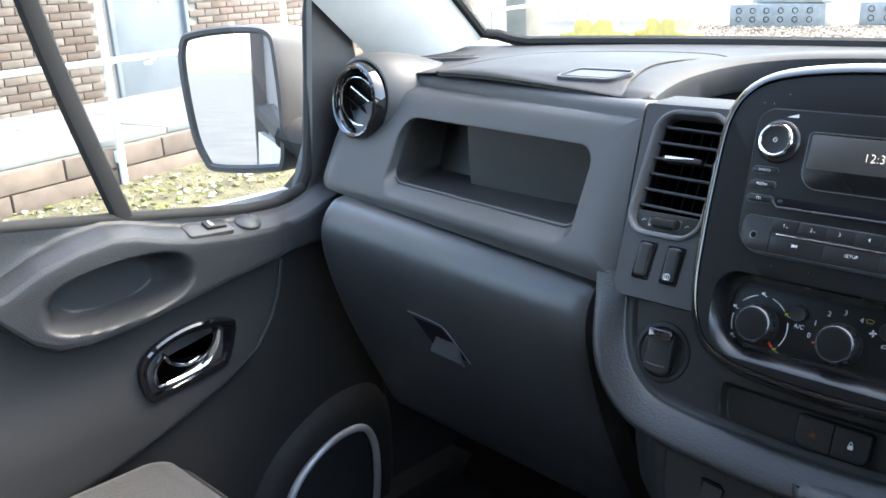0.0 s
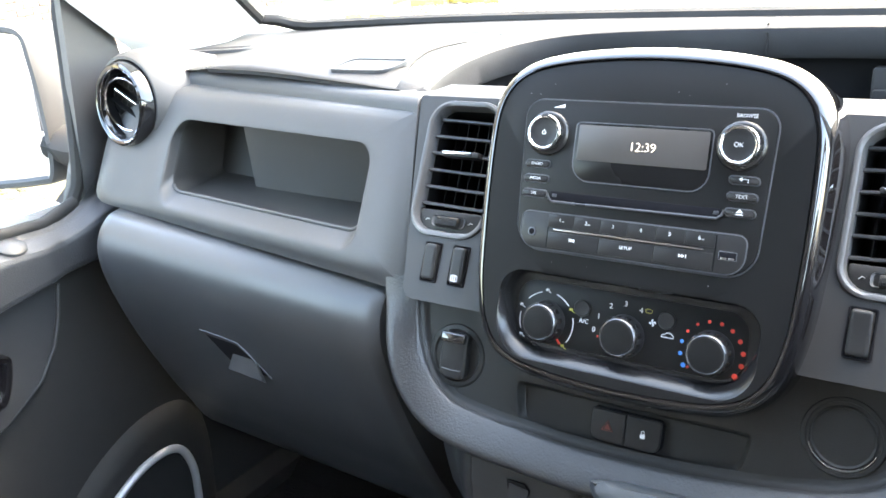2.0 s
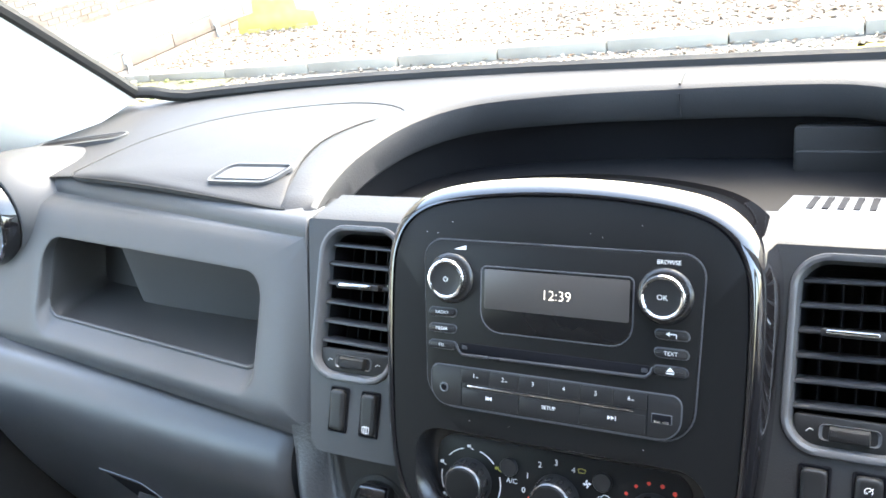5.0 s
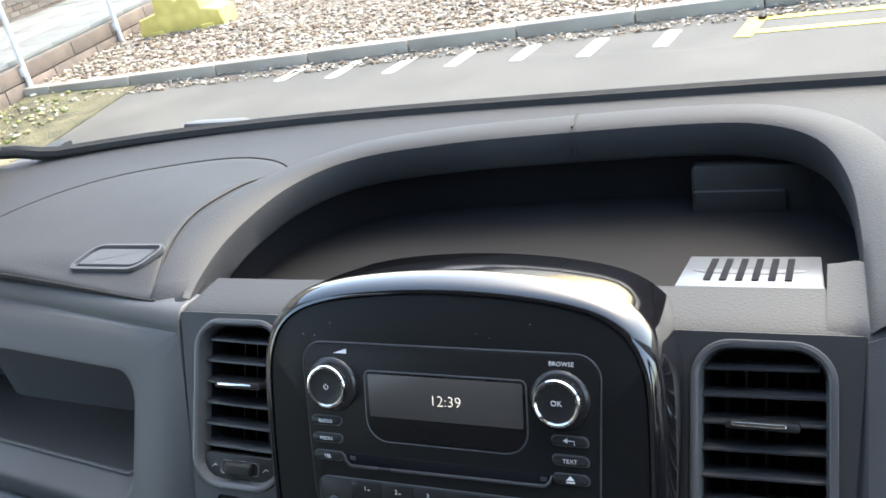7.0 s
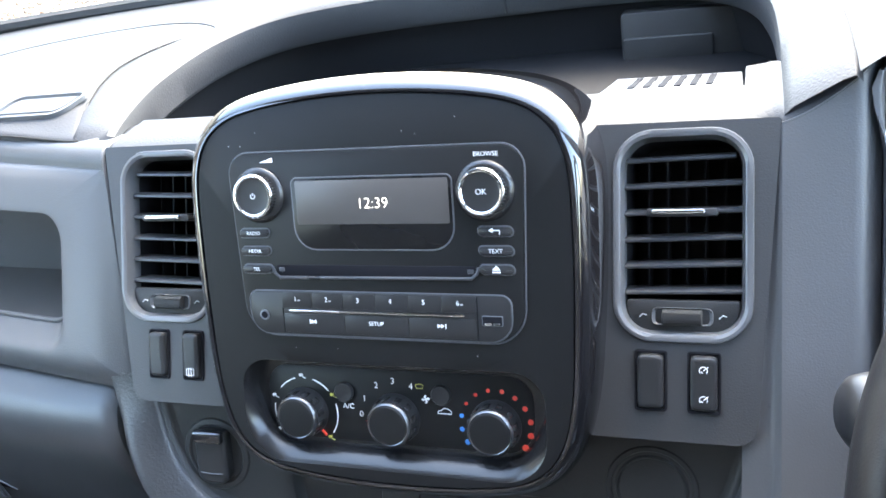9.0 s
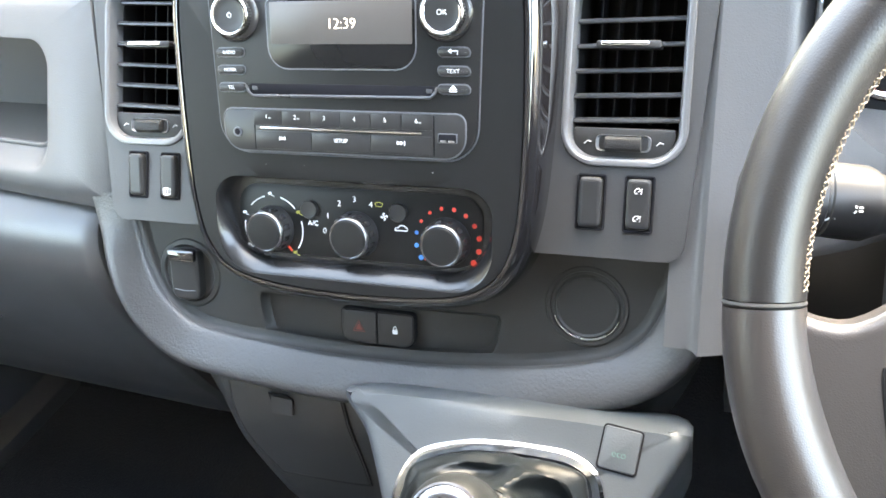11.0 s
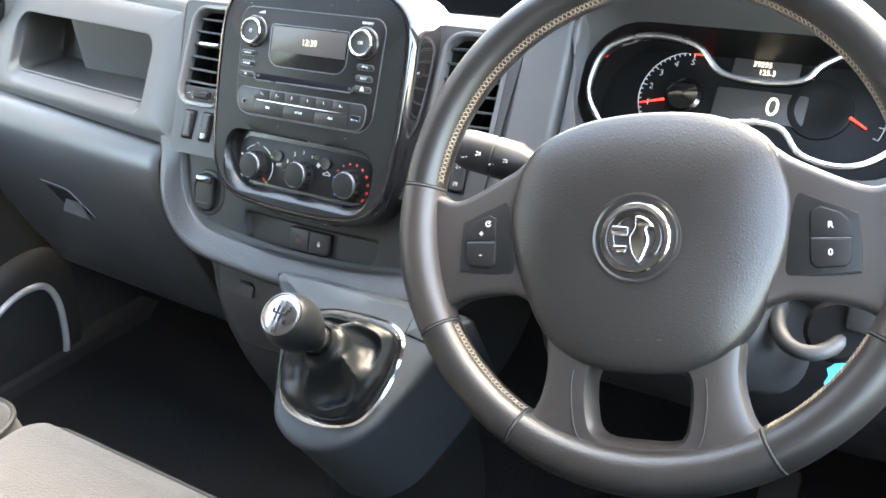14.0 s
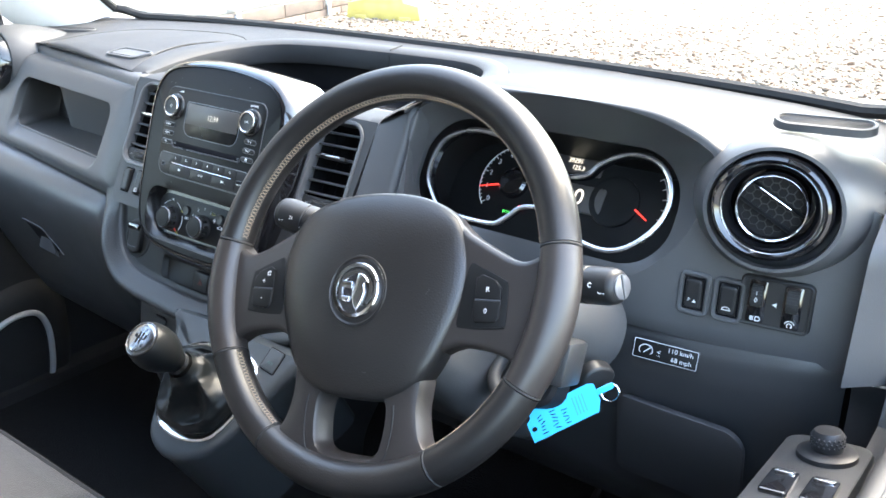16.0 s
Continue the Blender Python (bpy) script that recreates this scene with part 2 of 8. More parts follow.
def spline(pts, n=6, closed=True):
    """A smooth curve through points of any dimension (Catmull-Rom)."""
    out, m = [], len(pts)
    for i in range(m if closed else m - 1):
        if closed:
            p = [Vector(pts[(i + k) % m]) for k in (-1, 0, 1, 2)]
        else:
            p = [Vector(pts[min(max(i + k, 0), m - 1)]) for k in (-1, 0, 1, 2)]
        for j in range(n):
            t = j / n
            out.append(0.5 * ((2 * p[1]) + (p[2] - p[0]) * t + (2 * p[0] - 5 * p[1] + 4 * p[2] - p[3]) * t * t + (3 * p[1] - p[0] - 3 * p[2] + p[3]) * t ** 3))
    if not closed:
        out.append(Vector(pts[-1]))
    return out


def lift(pts, z):
    return [(p[0], p[1], z) for p in pts]


def prism(outline, z0, z1, bevel=0.0005, steps=2, bm=None, back=True):
    """An outline given depth, with its front edge rounded."""
    bm = bm or bmesh.new()
    loops = [lift(outline, z0)]
    for i in range(steps + 1):
        a = math.pi / 2 * i / steps
        loops.append(lift(inset(outline, bevel * (1 - math.cos(a))), z1 - bevel + bevel * math.sin(a)))
    return rings(bm, loops, True, back, True)


def box(w, d, h, bevel=0.002, centre=(0, 0, 0)):
    """A box with rounded edges that stands on its centre's height."""
    bm = bmesh.new()
    bmesh.ops.create_cube(bm, size=1, matrix=Matrix.Translation(Vector(centre) + Vector((0, 0, h / 2))) @ Matrix.Diagonal((w, d, h, 1)))
    if bevel:
        bmesh.ops.bevel(bm, geom=list(bm.edges), offset=bevel, segments=2, affect="EDGES", profile=0.5)
    return bm


def lathe(profile, n=32, bm=None, cap_start=False, cap_end=False):
    """Turned round the z axis; profile: (radius, height)."""
    return rings(bm or bmesh.new(), [[(r * math.cos(2 * math.pi * i / n), r * math.sin(2 * math.pi * i / n), z) for i in range(n)] for r, z in profile], True, cap_start, cap_end)


def tube(path, radius, n=10, closed=False, bm=None, squash=1.0, caps=True):
    """A round bar along a path of points; radius: one number, or one for each point."""
    bm = bm or bmesh.new()
    P = [Vector(p) for p in path]
    m = len(P)
    R = radius if isinstance(radius, (list, tuple)) else [radius] * m
    loops, ref = [], None
    for i in range(m):
        a, b = (P[(i - 1) % m], P[(i + 1) % m]) if closed else (P[max(i - 1, 0)], P[min(i + 1, m - 1)])
        t = (b - a).normalized()
        if ref is None:
            ref = Vector((0, 0, 1)) if abs(t.z) < 0.9 else Vector((1, 0, 0))
        u = (ref - t * ref.dot(t)).normalized()
        ref = u
        w = t.cross(u)
        loops.append([P[i] + R[i] * (squash * u * math.cos(2 * math.pi * k / n) + w * math.sin(2 * math.pi * k / n)) for k in range(n)])
    if closed:
        loops.append(loops[0])
        rings(bm, loops, True)
        bmesh.ops.remove_doubles(bm, verts=bm.verts, dist=1e-6)
        return bm
    return rings(bm, loops, True, caps, caps)


def sheet(f, nu, nv, thick=None):
    """A surface f(u, v), u and v from 0 to 1; thick: a vector that gives it its back."""
    bm = bmesh.new()
    g = [[bm.verts.new(f(i / nu, j / nv)) for j in range(nv + 1)] for i in range(nu + 1)]
    for i in range(nu):
        for j in range(nv):
            bm.faces.new((g[i][j], g[i + 1][j], g[i + 1][j + 1], g[i][j + 1]))
    if thick is not None:
        ret = bmesh.ops.extrude_face_region(bm, geom=list(bm.faces))
        bmesh.ops.translate(bm, vec=Vector(thick), verts=[e for e in ret["geom"] if isinstance(e, bmesh.types.BMVert)])
    return bm


def letters(text, size, depth=0.0002, align="CENTER", thin=0.006):
    """Raised lettering in the built-in font, centred on the origin, in the xy plane."""
    cu = bpy.data.curves.new("lettering", "FONT")
    cu.body, cu.size, cu.extrude, cu.align_x, cu.align_y, cu.resolution_u = text, size, depth, align, "CENTER", 3
    cu.offset = -thin * size
    tmp = bpy.data.objects.new("lettering", cu)
    me = bpy.data.meshes.new_from_object(tmp)
    bm = bmesh.new()
    bm.from_mesh(me)
    bpy.data.objects.remove(tmp)
    bpy.data.curves.remove(cu)
    bpy.data.meshes.remove(me)
    return bm


def join(*bms):
    out = bmesh.new()
    for b in bms:
        me = bpy.data.meshes.new("tmp")
        b.to_mesh(me)
        b.free()
        out.from_mesh(me)
        bpy.data.meshes.remove(me)
    return out


def at(bm, x=0.0, y=0.0, z=0.0, turn=0.0, scale=1.0):
    bm.transform(Matrix.Translation((x, y, z)) @ Matrix.Rotation(radians(turn), 4, "Z") @ Matrix.Scale(scale, 4))
    return bm


def mirrored(bm):
    bm.transform(Matrix.Diagonal((-1, 1, 1, 1)))
    bmesh.ops.reverse_faces(bm, faces=bm.faces)
    return bm


def smoothstep(a, b, x):
    t = min(max((x - a) / (b - a), 0.0), 1.0)
    return t * t * (3 - 2 * t)


def by_angle(loop, n, cx=0.0, cy=0.0):
    """Resamples an outline by the angle round a centre."""
    out = []
    for k in range(n):
        a = 2 * math.pi * k / n
        d = Vector((math.cos(a), math.sin(a)))
        best = 0.0
        for i in range(len(loop)):
            p, q = Vector(loop[i]) - Vector((cx, cy)), Vector(loop[(i + 1) % len(loop)]) - Vector((cx, cy))
            e = q - p
            den = d.x * e.y - d.y * e.x
            if abs(den) > 1e-12:
                s, u = (p.x * e.y - p.y * e.x) / den, (p.x * d.y - p.y * d.x) / den
                if s > best and -1e-9 <= u <= 1 + 1e-9:
                    best = s
        out.append((cx + d.x * best, cy + d.y * best))
    return out


def upright(origin, rake, yaw=0.0):
    """A pose on a surface that faces the cabin: local x to the right, y up the surface, z out towards the seats; rake: degrees that its top leans away."""
    a = radians(rake)
    m = Matrix(((1, 0, 0), (0, math.sin(a), -math.cos(a)), (0, math.cos(a), math.sin(a)))).to_4x4()
    return Matrix.Translation(origin) @ Matrix.Rotation(radians(yaw), 4, "Z") @ m

# ---- the dashboard ----
def face_y(x, z):
    """How far forward the dash's front lies, left of the instruments."""
    return 0.064 + 0.55 * (z - 1.311) + 0.12 * max(0.0, abs(x) - 0.26)


def hump(x):
    return 0.058 * math.exp(-((x - 0.458) / 0.19) ** 6)


def top_z(x, y):
    crown = 0.012 * smoothstep(0.066, 0.125, y) * (1 - smoothstep(0.18, 0.38, y)) * smoothstep(-0.245, -0.31, x) * smoothstep(-0.66, -0.48, x)
    return 1.311 + 0.06 * (y - 0.065) + crown + hump(x) * (1 - smoothstep(0.10, 0.40, y))


def left_map(x, z, d=0.0):
    """The passenger side's face: it leans back under the top, wraps round at the door and rolls in at the bottom; d runs inwards."""
    lean = 0.012 * smoothstep(1.272, 1.316, z) ** 1.5 * smoothstep(-0.265, -0.33, x)
    wrap = 0.030 * smoothstep(-0.715, -0.790, x) ** 2 + 0.012 * smoothstep(1.184, 1.146, z) ** 2
    return Vector((x, face_y(x, z) + d + lean + wrap, z + 0.25 * d))


ROLL = 0.015


def top_edge(x):
    """Height at which the passenger panel begins to roll over into the dash top."""
    return top_z(x, 0.0785 + 0.12 * max(0.0, -x - 0.26)) - ROLL


def top_front(x):
    return left_map(x, top_edge(x)).y


def draped(x, y):
    """Height of the passenger side's top, with its rolled front edge."""
    k = min(max(ROLL - (y - top_front(x)), 0.0), ROLL)
    return top_z(x, max(y, top_front(x) + ROLL)) - ROLL + math.sqrt(ROLL ** 2 - k * k)


def screen_base(s):
    """The line where the dash meets the windscreen; s from -1 (left) to 1."""
    x = 0.775 * s
    return x, 0.435 - 0.10 * abs(s) ** 2.4


BAY = spline([(-0.229, 0.065), (-0.249, 0.125), (-0.257, 0.190), (-0.248, 0.270), (-0.205, 0.321), (-0.120, 0.345), (-0.020, 0.355), (0.095, 0.361), (0.160, 0.353), (0.203, 0.318), (0.224, 0.250), (0.231, 0.160), (0.233, 0.065)], 6, False)


def bay(t, grow=0.0):
    """The U-shaped edge, in plan, of the open bay above the radio; t from 0 (left foot) to 1."""
    k = min(max(t, 0.0), 1.0) * (len(BAY) - 1)
    i = min(int(k), len(BAY) - 2)
    p = BAY[i].lerp(BAY[i + 1], k - i)
    d = BAY[min(i + 2, len(BAY) - 1)] - BAY[max(i - 1, 0)]
    d.normalize()
    y = p.y + d.x * grow
    return p.x - d.y * grow, max(y, 0.065)


dashboard = thing("dashboard", Matrix.Translation((0, 0.25, 0.85)), "dark grey grained plastic van dashboard with storage bays", "dashboard", kind="structure")
N = 72


def outer_edge(t):
    """Outer edge of the dash top, from the left end round the windscreen to the right end."""
    if t < 0.12:
        return -0.775, 0.13 + (0.335 - 0.13) * t / 0.12
    if t > 0.88:
        return 0.775, 0.13 + (0.335 - 0.13) * (1 - t) / 0.12
    return screen_base(-1 + 2 * (t - 0.12) / 0.76)


loops = []
for k in range(15):
    w = k / 14
    row = []
    for i in range(N + 1):
        t = i / N
        ax, ay = bay(t, 0.038)
        bx, by = outer_edge(t)
        e = w
        x, y = ax + (bx - ax) * e, ay + (by - ay) * e
        lip = 0.0
        if x < -0.245:
            front = top_front(x) + ROLL
            lip = 0.0010 * smoothstep(front + 0.008, front, y)
            y = max(y, front)
        row.append((x, y, top_z(x, y) - lip))
    loops.append(row)
bm = rings(bmesh.new(), loops, closed=False)
part("dash_top", bm, DASH_TOP, dashboard, "soft grained dark grey dash top", world_space=True)

# rim of the bay: a raised band that runs round the opening, with a front lip
prof = ((0.040, -0.004), (0.036, 0.003), (0.030, 0.005), (0.006, 0.004), (0.001, 0.001), (0.0, -0.004), (0.001, -0.026), (0.004, -0.030), (0.02, -0.031))
loops = []
for off, dz in prof:
    row = []
    for i in range(N + 1):
        x, y = bay(i / N, off)
        row.append((x, y, top_z(x, y) + dz - (0.015 if x < 0 else 0.004) * smoothstep(0.086, 0.065, y) ** 2))
    loops.append(row)
part("bay_rim", rings(bmesh.new(), loops, closed=False), DASH_TOP, dashboard, "smooth dark grey band round the open bay", world_space=True)

# joint in the band
jx = [i for i in range(N + 1) if bay(i / N)[0] <= 0.0][-1]
for off0, off1, dz0, dz1 in ((0.034, 0.004, 0.0055, 0.0050), (0.0, 0.0, -0.003, -0.026)):
    p0, p1 = bay(jx / N, off0), bay(jx / N, off1 - 0.0006)
    part("joint", tube([(p0[0], p0[1], top_z(*p0) + dz0), (p1[0], p1[1], top_z(*p1) + dz1)], 0.0011, 6), RUBBER, dashboard, world_space=True)

# inner wall and floor of the bay; the shade under its lip is in their near-black colour
def bay_floor(x, y):
    return 1.3085 - 0.056 * smoothstep(0.112, 0.150, y)


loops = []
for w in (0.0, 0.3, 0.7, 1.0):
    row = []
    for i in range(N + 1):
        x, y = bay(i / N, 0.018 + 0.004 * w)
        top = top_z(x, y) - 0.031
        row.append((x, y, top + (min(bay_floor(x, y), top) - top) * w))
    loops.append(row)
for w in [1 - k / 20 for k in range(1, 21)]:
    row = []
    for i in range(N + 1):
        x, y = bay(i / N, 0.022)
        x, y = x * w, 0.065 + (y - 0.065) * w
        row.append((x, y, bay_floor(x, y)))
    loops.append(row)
part("bay_lining", rings(bmesh.new(), loops, closed=False), DEEP, dashboard, "lining of the open bay, near-black for the shade inside", world_space=True)

# shelf over the two middle vents
for sx in (-1, 1):
    bm = sheet(lambda u, v: Vector((sx * (0.100 + 0.1325 * u), 0.064 + 0.050 * v, 1.3105 + 0.001 * v - 0.004 * (1 - v) ** 6)), 6, 16, thick=(0, 0, -0.006))
    part("vent_shelf", bm, DASH_TOP, dashboard, world_space=True)


# centre panels with a vent opening each
RAKE = math.degrees(math.atan(0.55))
CENTRE = upright((0, 0.064, 1.311), RAKE)


def hole_panel(outer, inner, depth, mat, name, place, lip=0.002, steps=4, label=""):
    """A panel with a rounded opening whose walls run back."""
    loops = []
    for k in range(steps + 1):
        w = k / steps
        loops.append([(a[0] + (b[0] - a[0]) * w, a[1] + (b[1] - a[1]) * w, 0) for a, b in zip(outer, inner)])
    loops.append(lift(inset(inner, lip * 0.3), -lip * 0.3))
    loops.append(lift(inset(inner, lip), -lip))
    loops.append(lift(inset(inner, lip * 1.2), -depth))
    return part(name, rings(bmesh.new(), [lift(outer, -0.012)] + loops), mat, dashboard, label, ROOT[dashboard.name].inverted() @ place)


for sx in (-1, 1):
    outer = rrect(0.1325, 0.185, (0.004, 0.002, 0.002, 0.012) if sx < 0 else (0.012, 0.002, 0.002, 0.004), 6, sx * 0.16625, -0.0925)
    # the outer side draws in towards the bottom
    outer = [(x - sx * (0.022 if sx < 0 else 0.012) * smoothstep(-0.08, -0.185, y) if abs(x) > 0.2 else x, y) for x, y in outer]
    inner = rrect(0.0745, 0.119, 0.021, 6, sx * 0.179, -0.0655)
    hole_panel(outer, inner, 0.05, VENTPANEL, "centre_panel", CENTRE)

# strip between the right centre panel and the instruments
def strip(u, v):
    x = 0.212 + 0.072 * u
    z = 1.100 + (top_z(x, 0.075) - 1.1065) * v
    back = 0.006 * smoothstep(0.30, 0.22, u) + 0.022 * max(0.0, u - 0.3) * (1 - v) + 0.012 * smoothstep(0.80, 1.0, u) ** 2
    return Vector((x, face_y(0.25, z) - 0.001 + back, z))


bm = sheet(strip, 24, 24, thick=(0, 0.02, 0))
part("side_strip", bm, DASH, dashboard, world_space=True)
part("strip_cap", sheet(lambda u, v: strip(u, 1.0) + Vector((0, -0.0006 + 0.075 * v, 0.0055 - 0.0065 * (1 - v) ** 12 + 0.003 * v)), 24, 24, thick=(0, 0, -0.004)), DASH_TOP, dashboard, world_space=True)


# passenger side: front panel with the open tray
tray_in = rrect(0.326, 0.090, (0.020, 0.020, 0.030, 0.022), 8, -0.442, 1.2210)
tray_out = []
for x, z in rrect(0.541, 0.176, (0.006, 0.003, 0.003, 0.055), 8, -0.504, 1.222):
    if z < 1.2:
        z += 0.014 * (1 - (x + 0.2335) / 0.541)
    if x > -0.3:
        x += 0.018 * smoothstep(1.24, 1.15, z)
    if z > 1.28:
        z += (top_edge(x) - 1.310) * smoothstep(1.28, 1.305, z)
    tray_out.append((x, z))


def tray_loop(d, depth, up=0.0):
    """The tray's outline moved in by d and back by depth; its lower edge rises to a sloping ledge."""
    return [left_map(x, z + up * smoothstep(1.21, 1.186, z), depth) - Vector((0, 0, 0.25 * max(0.0, depth - 0.018) * smoothstep(1.235, 1.190, z))) for x, z in inset(tray_in, d)]


loops = []
for back, up, under in [(0.036, 0.0, 0.030), (0.022, ROLL + 0.0002, 0.014)] + [(ROLL * (1 - math.cos(radians(a))), ROLL * math.sin(radians(a)), 0.0001 * a) for a in (90, 70, 50, 30, 15)]:
    row = []
    for x, z in tray_out:
        p, w = left_map(x, z), smoothstep(1.285, 1.297, z)
        rise = top_z(x, p.y + back) - 0.0035 - p.z if back > 0.025 else up
        row.append(p + Vector((0, under + (back - under) * w, rise * w)))
    loops.append(row)
wide_tray = inset(tray_in, -0.0030)
for k in range(12):
    w = k / 11
    loops.append([left_map(a[0] + (b[0] - a[0]) * w, a[1] + (b[1] - a[1]) * w) for a, b in zip(tray_out, wide_tray)])
for d, depth, up in ((-0.0016, 0.0004, 0), (-0.0005, 0.0014, 0), (0.0, 0.0030, 0.0002), (0.0003, 0.0060, 0.0012), (0.0010, 0.0130, 0.0036), (0.0013, 0.0160, 0.0046), (0.0018, 0.018, 0.0050)):
    loops.append(tray_loop(d, depth, up))
part("passenger_panel", rings(bmesh.new(), loops), DASH, dashboard, "dark grey grained panel with a tray opening", world_space=True)

# the open tray: a ledge in front, a sunken floor and a leaning back plate
loops = [tray_loop(0.0018, 0.018, 0.0050), tray_loop(0.0022, 0.0195, 0.0042), tray_loop(0.0028, 0.021, -0.003), tray_loop(0.005, 0.045), tray_loop(0.007, 0.085), tray_loop(0.010, 0.092)]
part("storage_tray", rings(bmesh.new(), loops, True, False, True), TRAY, dashboard, "black open storage tray", world_space=True)
back_plate = [Vector((-0.510, 0.100, 1.176)), Vector((-0.286, 0.090, 1.170)), Vector((-0.284, 0.074, 1.272)), Vector((-0.495, 0.081, 1.272))]
bm = sheet(lambda u, v: back_plate[0].lerp(back_plate[1], u).lerp(back_plate[3].lerp(back_plate[2], u), v) + Vector((0, 0.0022 * (2 * u - 1) ** 12 + 0.0022 * (2 * v - 1) ** 12, 0)), 24, 12, thick=(0, 0.012, 0))
part("tray_back", bm, DASH, dashboard, "grey panel at the back of the tray", world_space=True)
lip_pts = [p for p in tray_loop(0.0016, 0.0175, 0.0056) if p.z < 1.196]
lip_pts.sort(key=lambda p: p.x)
part("tray_lip", tube(lip_pts, 0.0021, 8), DASH, dashboard, "raised front edge of the tray", world_space=True)
part("tray_groove", tube([back_plate[0].lerp(back_plate[1], k / 6) + Vector((0, -0.0015, 0.008)) for k in range(7)], 0.0012, 6), RUBBER, dashboard, world_space=True)

# airbag lid let into the dash top, with its badge
lid_pts = [(-0.585, 0.140), (-0.579, 0.121), (-0.55, 0.1130), (-0.42, 0.0955), (-0.280, 0.0775), (-0.274, 0.082), (-0.283, 0.105), (-0.303, 0.160), (-0.309, 0.205), (-0.298, 0.262), (-0.275, 0.305), (-0.36, 0.335), (-0.48, 0.30), (-0.56, 0.22)]
lid = [(p.x, p.y) for p in spline(lid_pts, 5)]
loops = []
for f, dz in ((1.004, -0.004), (1.0, -0.0012), (0.994, 0.0002), (0.982, 0.0008), (0.95, 0.0012), (0.9, 0.0012), (0.8, 0.0012), (0.65, 0.0012), (0.5, 0.0012), (0.25, 0.0012)):
    loops.append([(-0.40 + (x + 0.40) * f, 0.17 + (y - 0.17) * f, draped(-0.40 + (x + 0.40) * f, 0.17 + (y - 0.17) * f) + dz) for x, y in lid])
part("lid_seam", tube([(-0.40 + (x + 0.40) * 1.006, 0.17 + (y - 0.17) * 1.006, draped(-0.40 + (x + 0.40) * 1.006, 0.17 + (y - 0.17) * 1.006) + 0.0002) for x, y in lid], 0.0011, 6, closed=True), RUBBER, dashboard, world_space=True)
part("airbag_lid", rings(bmesh.new(), loops, True, False, True), DASH_TOP, dashboard, "soft grained airbag lid", world_space=True)

# lid badge: a slanted rounded frame
badge_m = Matrix.Translation((-0.334, 0.118, top_z(-0.334, 0.118) + 0.0012)) @ Matrix.Rotation(radians(12), 4, "X") @ Matrix.Shear("XZ", 4, (0, 0))
frame_out = [(x + 0.40 * y, y) for x, y in rrect(0.078, 0.034, 0.011, 6)]
bm = rings(bmesh.new(), [lift(frame_out, -0.001), lift(inset(frame_out, 0.0006), 0.0022), lift(inset(frame_out, 0.0030), 0.0024), lift(inset(frame_out, 0.0042), -0.0006), lift(inset(frame_out, 0.0062), -0.0006), lift(inset(frame_out, 0.0072), 0.0016)], True, False, True)
part("lid_badge", bm, DASH, dashboard, "slanted oval moulding on the lid", ROOT[dashboard.name].inverted() @ badge_m)

# demister slots at both ends of the dash top
for sx in (-1, 1):
    cx, cy = (-0.675, 0.215) if sx < 0 else (0.712, 0.122)
    m = Matrix.Translation((cx, cy, top_z(cx, cy) + 0.001)) @ Matrix.Rotation(radians(22), 4, "Z")
    if sx > 0:
        m = Matrix.Translation((cx, cy, 1.3690)) @ Matrix.Rotation(radians(12), 4, "Z") @ Matrix.Rotation(radians(8), 4, "X")
    o = [(x, y + 0.10 * x * x / 0.05) for x, y in rrect(0.118 if sx < 0 else 0.088, 0.030, 0.0149, 8)]
    bm = rings(bmesh.new(), [lift(o, -0.003), lift(inset(o, 0.0008), 0.0040), lift(inset(o, 0.0035), 0.0045), lift(inset(o, 0.005), 0.0025)], True)
    slot = part("demister_frame", bm, DASH, dashboard, "", ROOT[dashboard.name].inverted() @ m)
    # the slot's inner shade is a solid near-black plate
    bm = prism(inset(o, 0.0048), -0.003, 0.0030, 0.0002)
    part("demister_slot", bm, DEEP, dashboard, "demister slot closed by a plate in shade black", ROOT[dashboard.name].inverted() @ m)


# glovebox, below the passenger panel
def seam_z(x):
    return 1.148 + (-(x + 0.2335)) / 0.541 * 0.014


GLOVE = ((0.040, 0.004), (0.004, -0.001), (-0.010, -0.003), (-0.020, -0.008), (-0.030, -0.017), (-0.0365, -0.028), (-0.0395, -0.040), (-0.0395, -0.054), (-0.0365, -0.070), (-0.030, -0.094), (-0.020, -0.124), (-0.008, -0.155), (0.012, -0.20), (0.042, -0.26), (0.09, -0.33), (0.22, -0.37))


GLOVE_CURVE = spline(GLOVE, 5, False)


def glove(u, v):
    x = -0.712 + 0.478 * u
    dy, dz = GLOVE_CURVE[round(v * (len(GLOVE_CURVE) - 1))]
    s = seam_z(x)
    roll = 0.03 * smoothstep(0.972, 1.0, u) ** 2 + 0.09 * smoothstep(0.07, 0.0, u) ** 2
    return Vector((x, 0.012 + 0.05 * max(0, -x - 0.3) + dy * 1.0 + roll, s + dz - (s - 1.14) * smoothstep(0.1, 1.0, v)))


glovebox = part("glovebox", sheet(glove, 60, 75), GLOVEPLASTIC, dashboard, "dark plastic glovebox with a rounded top", world_space=True)
def glove_at(x, z, out=0.0):
    """A point on the glovebox's front at that place and height."""
    u = (x + 0.712) / 0.478
    row = [glove(u, k / 75) for k in range(8, 70)]
    a, b = next((p, q) for p, q in zip(row, row[1:]) if p.z >= z >= q.z)
    f = (a.z - z) / max(a.z - b.z, 1e-6)
    return Vector((x, a.y + (b.y - a.y) * f - out, z))


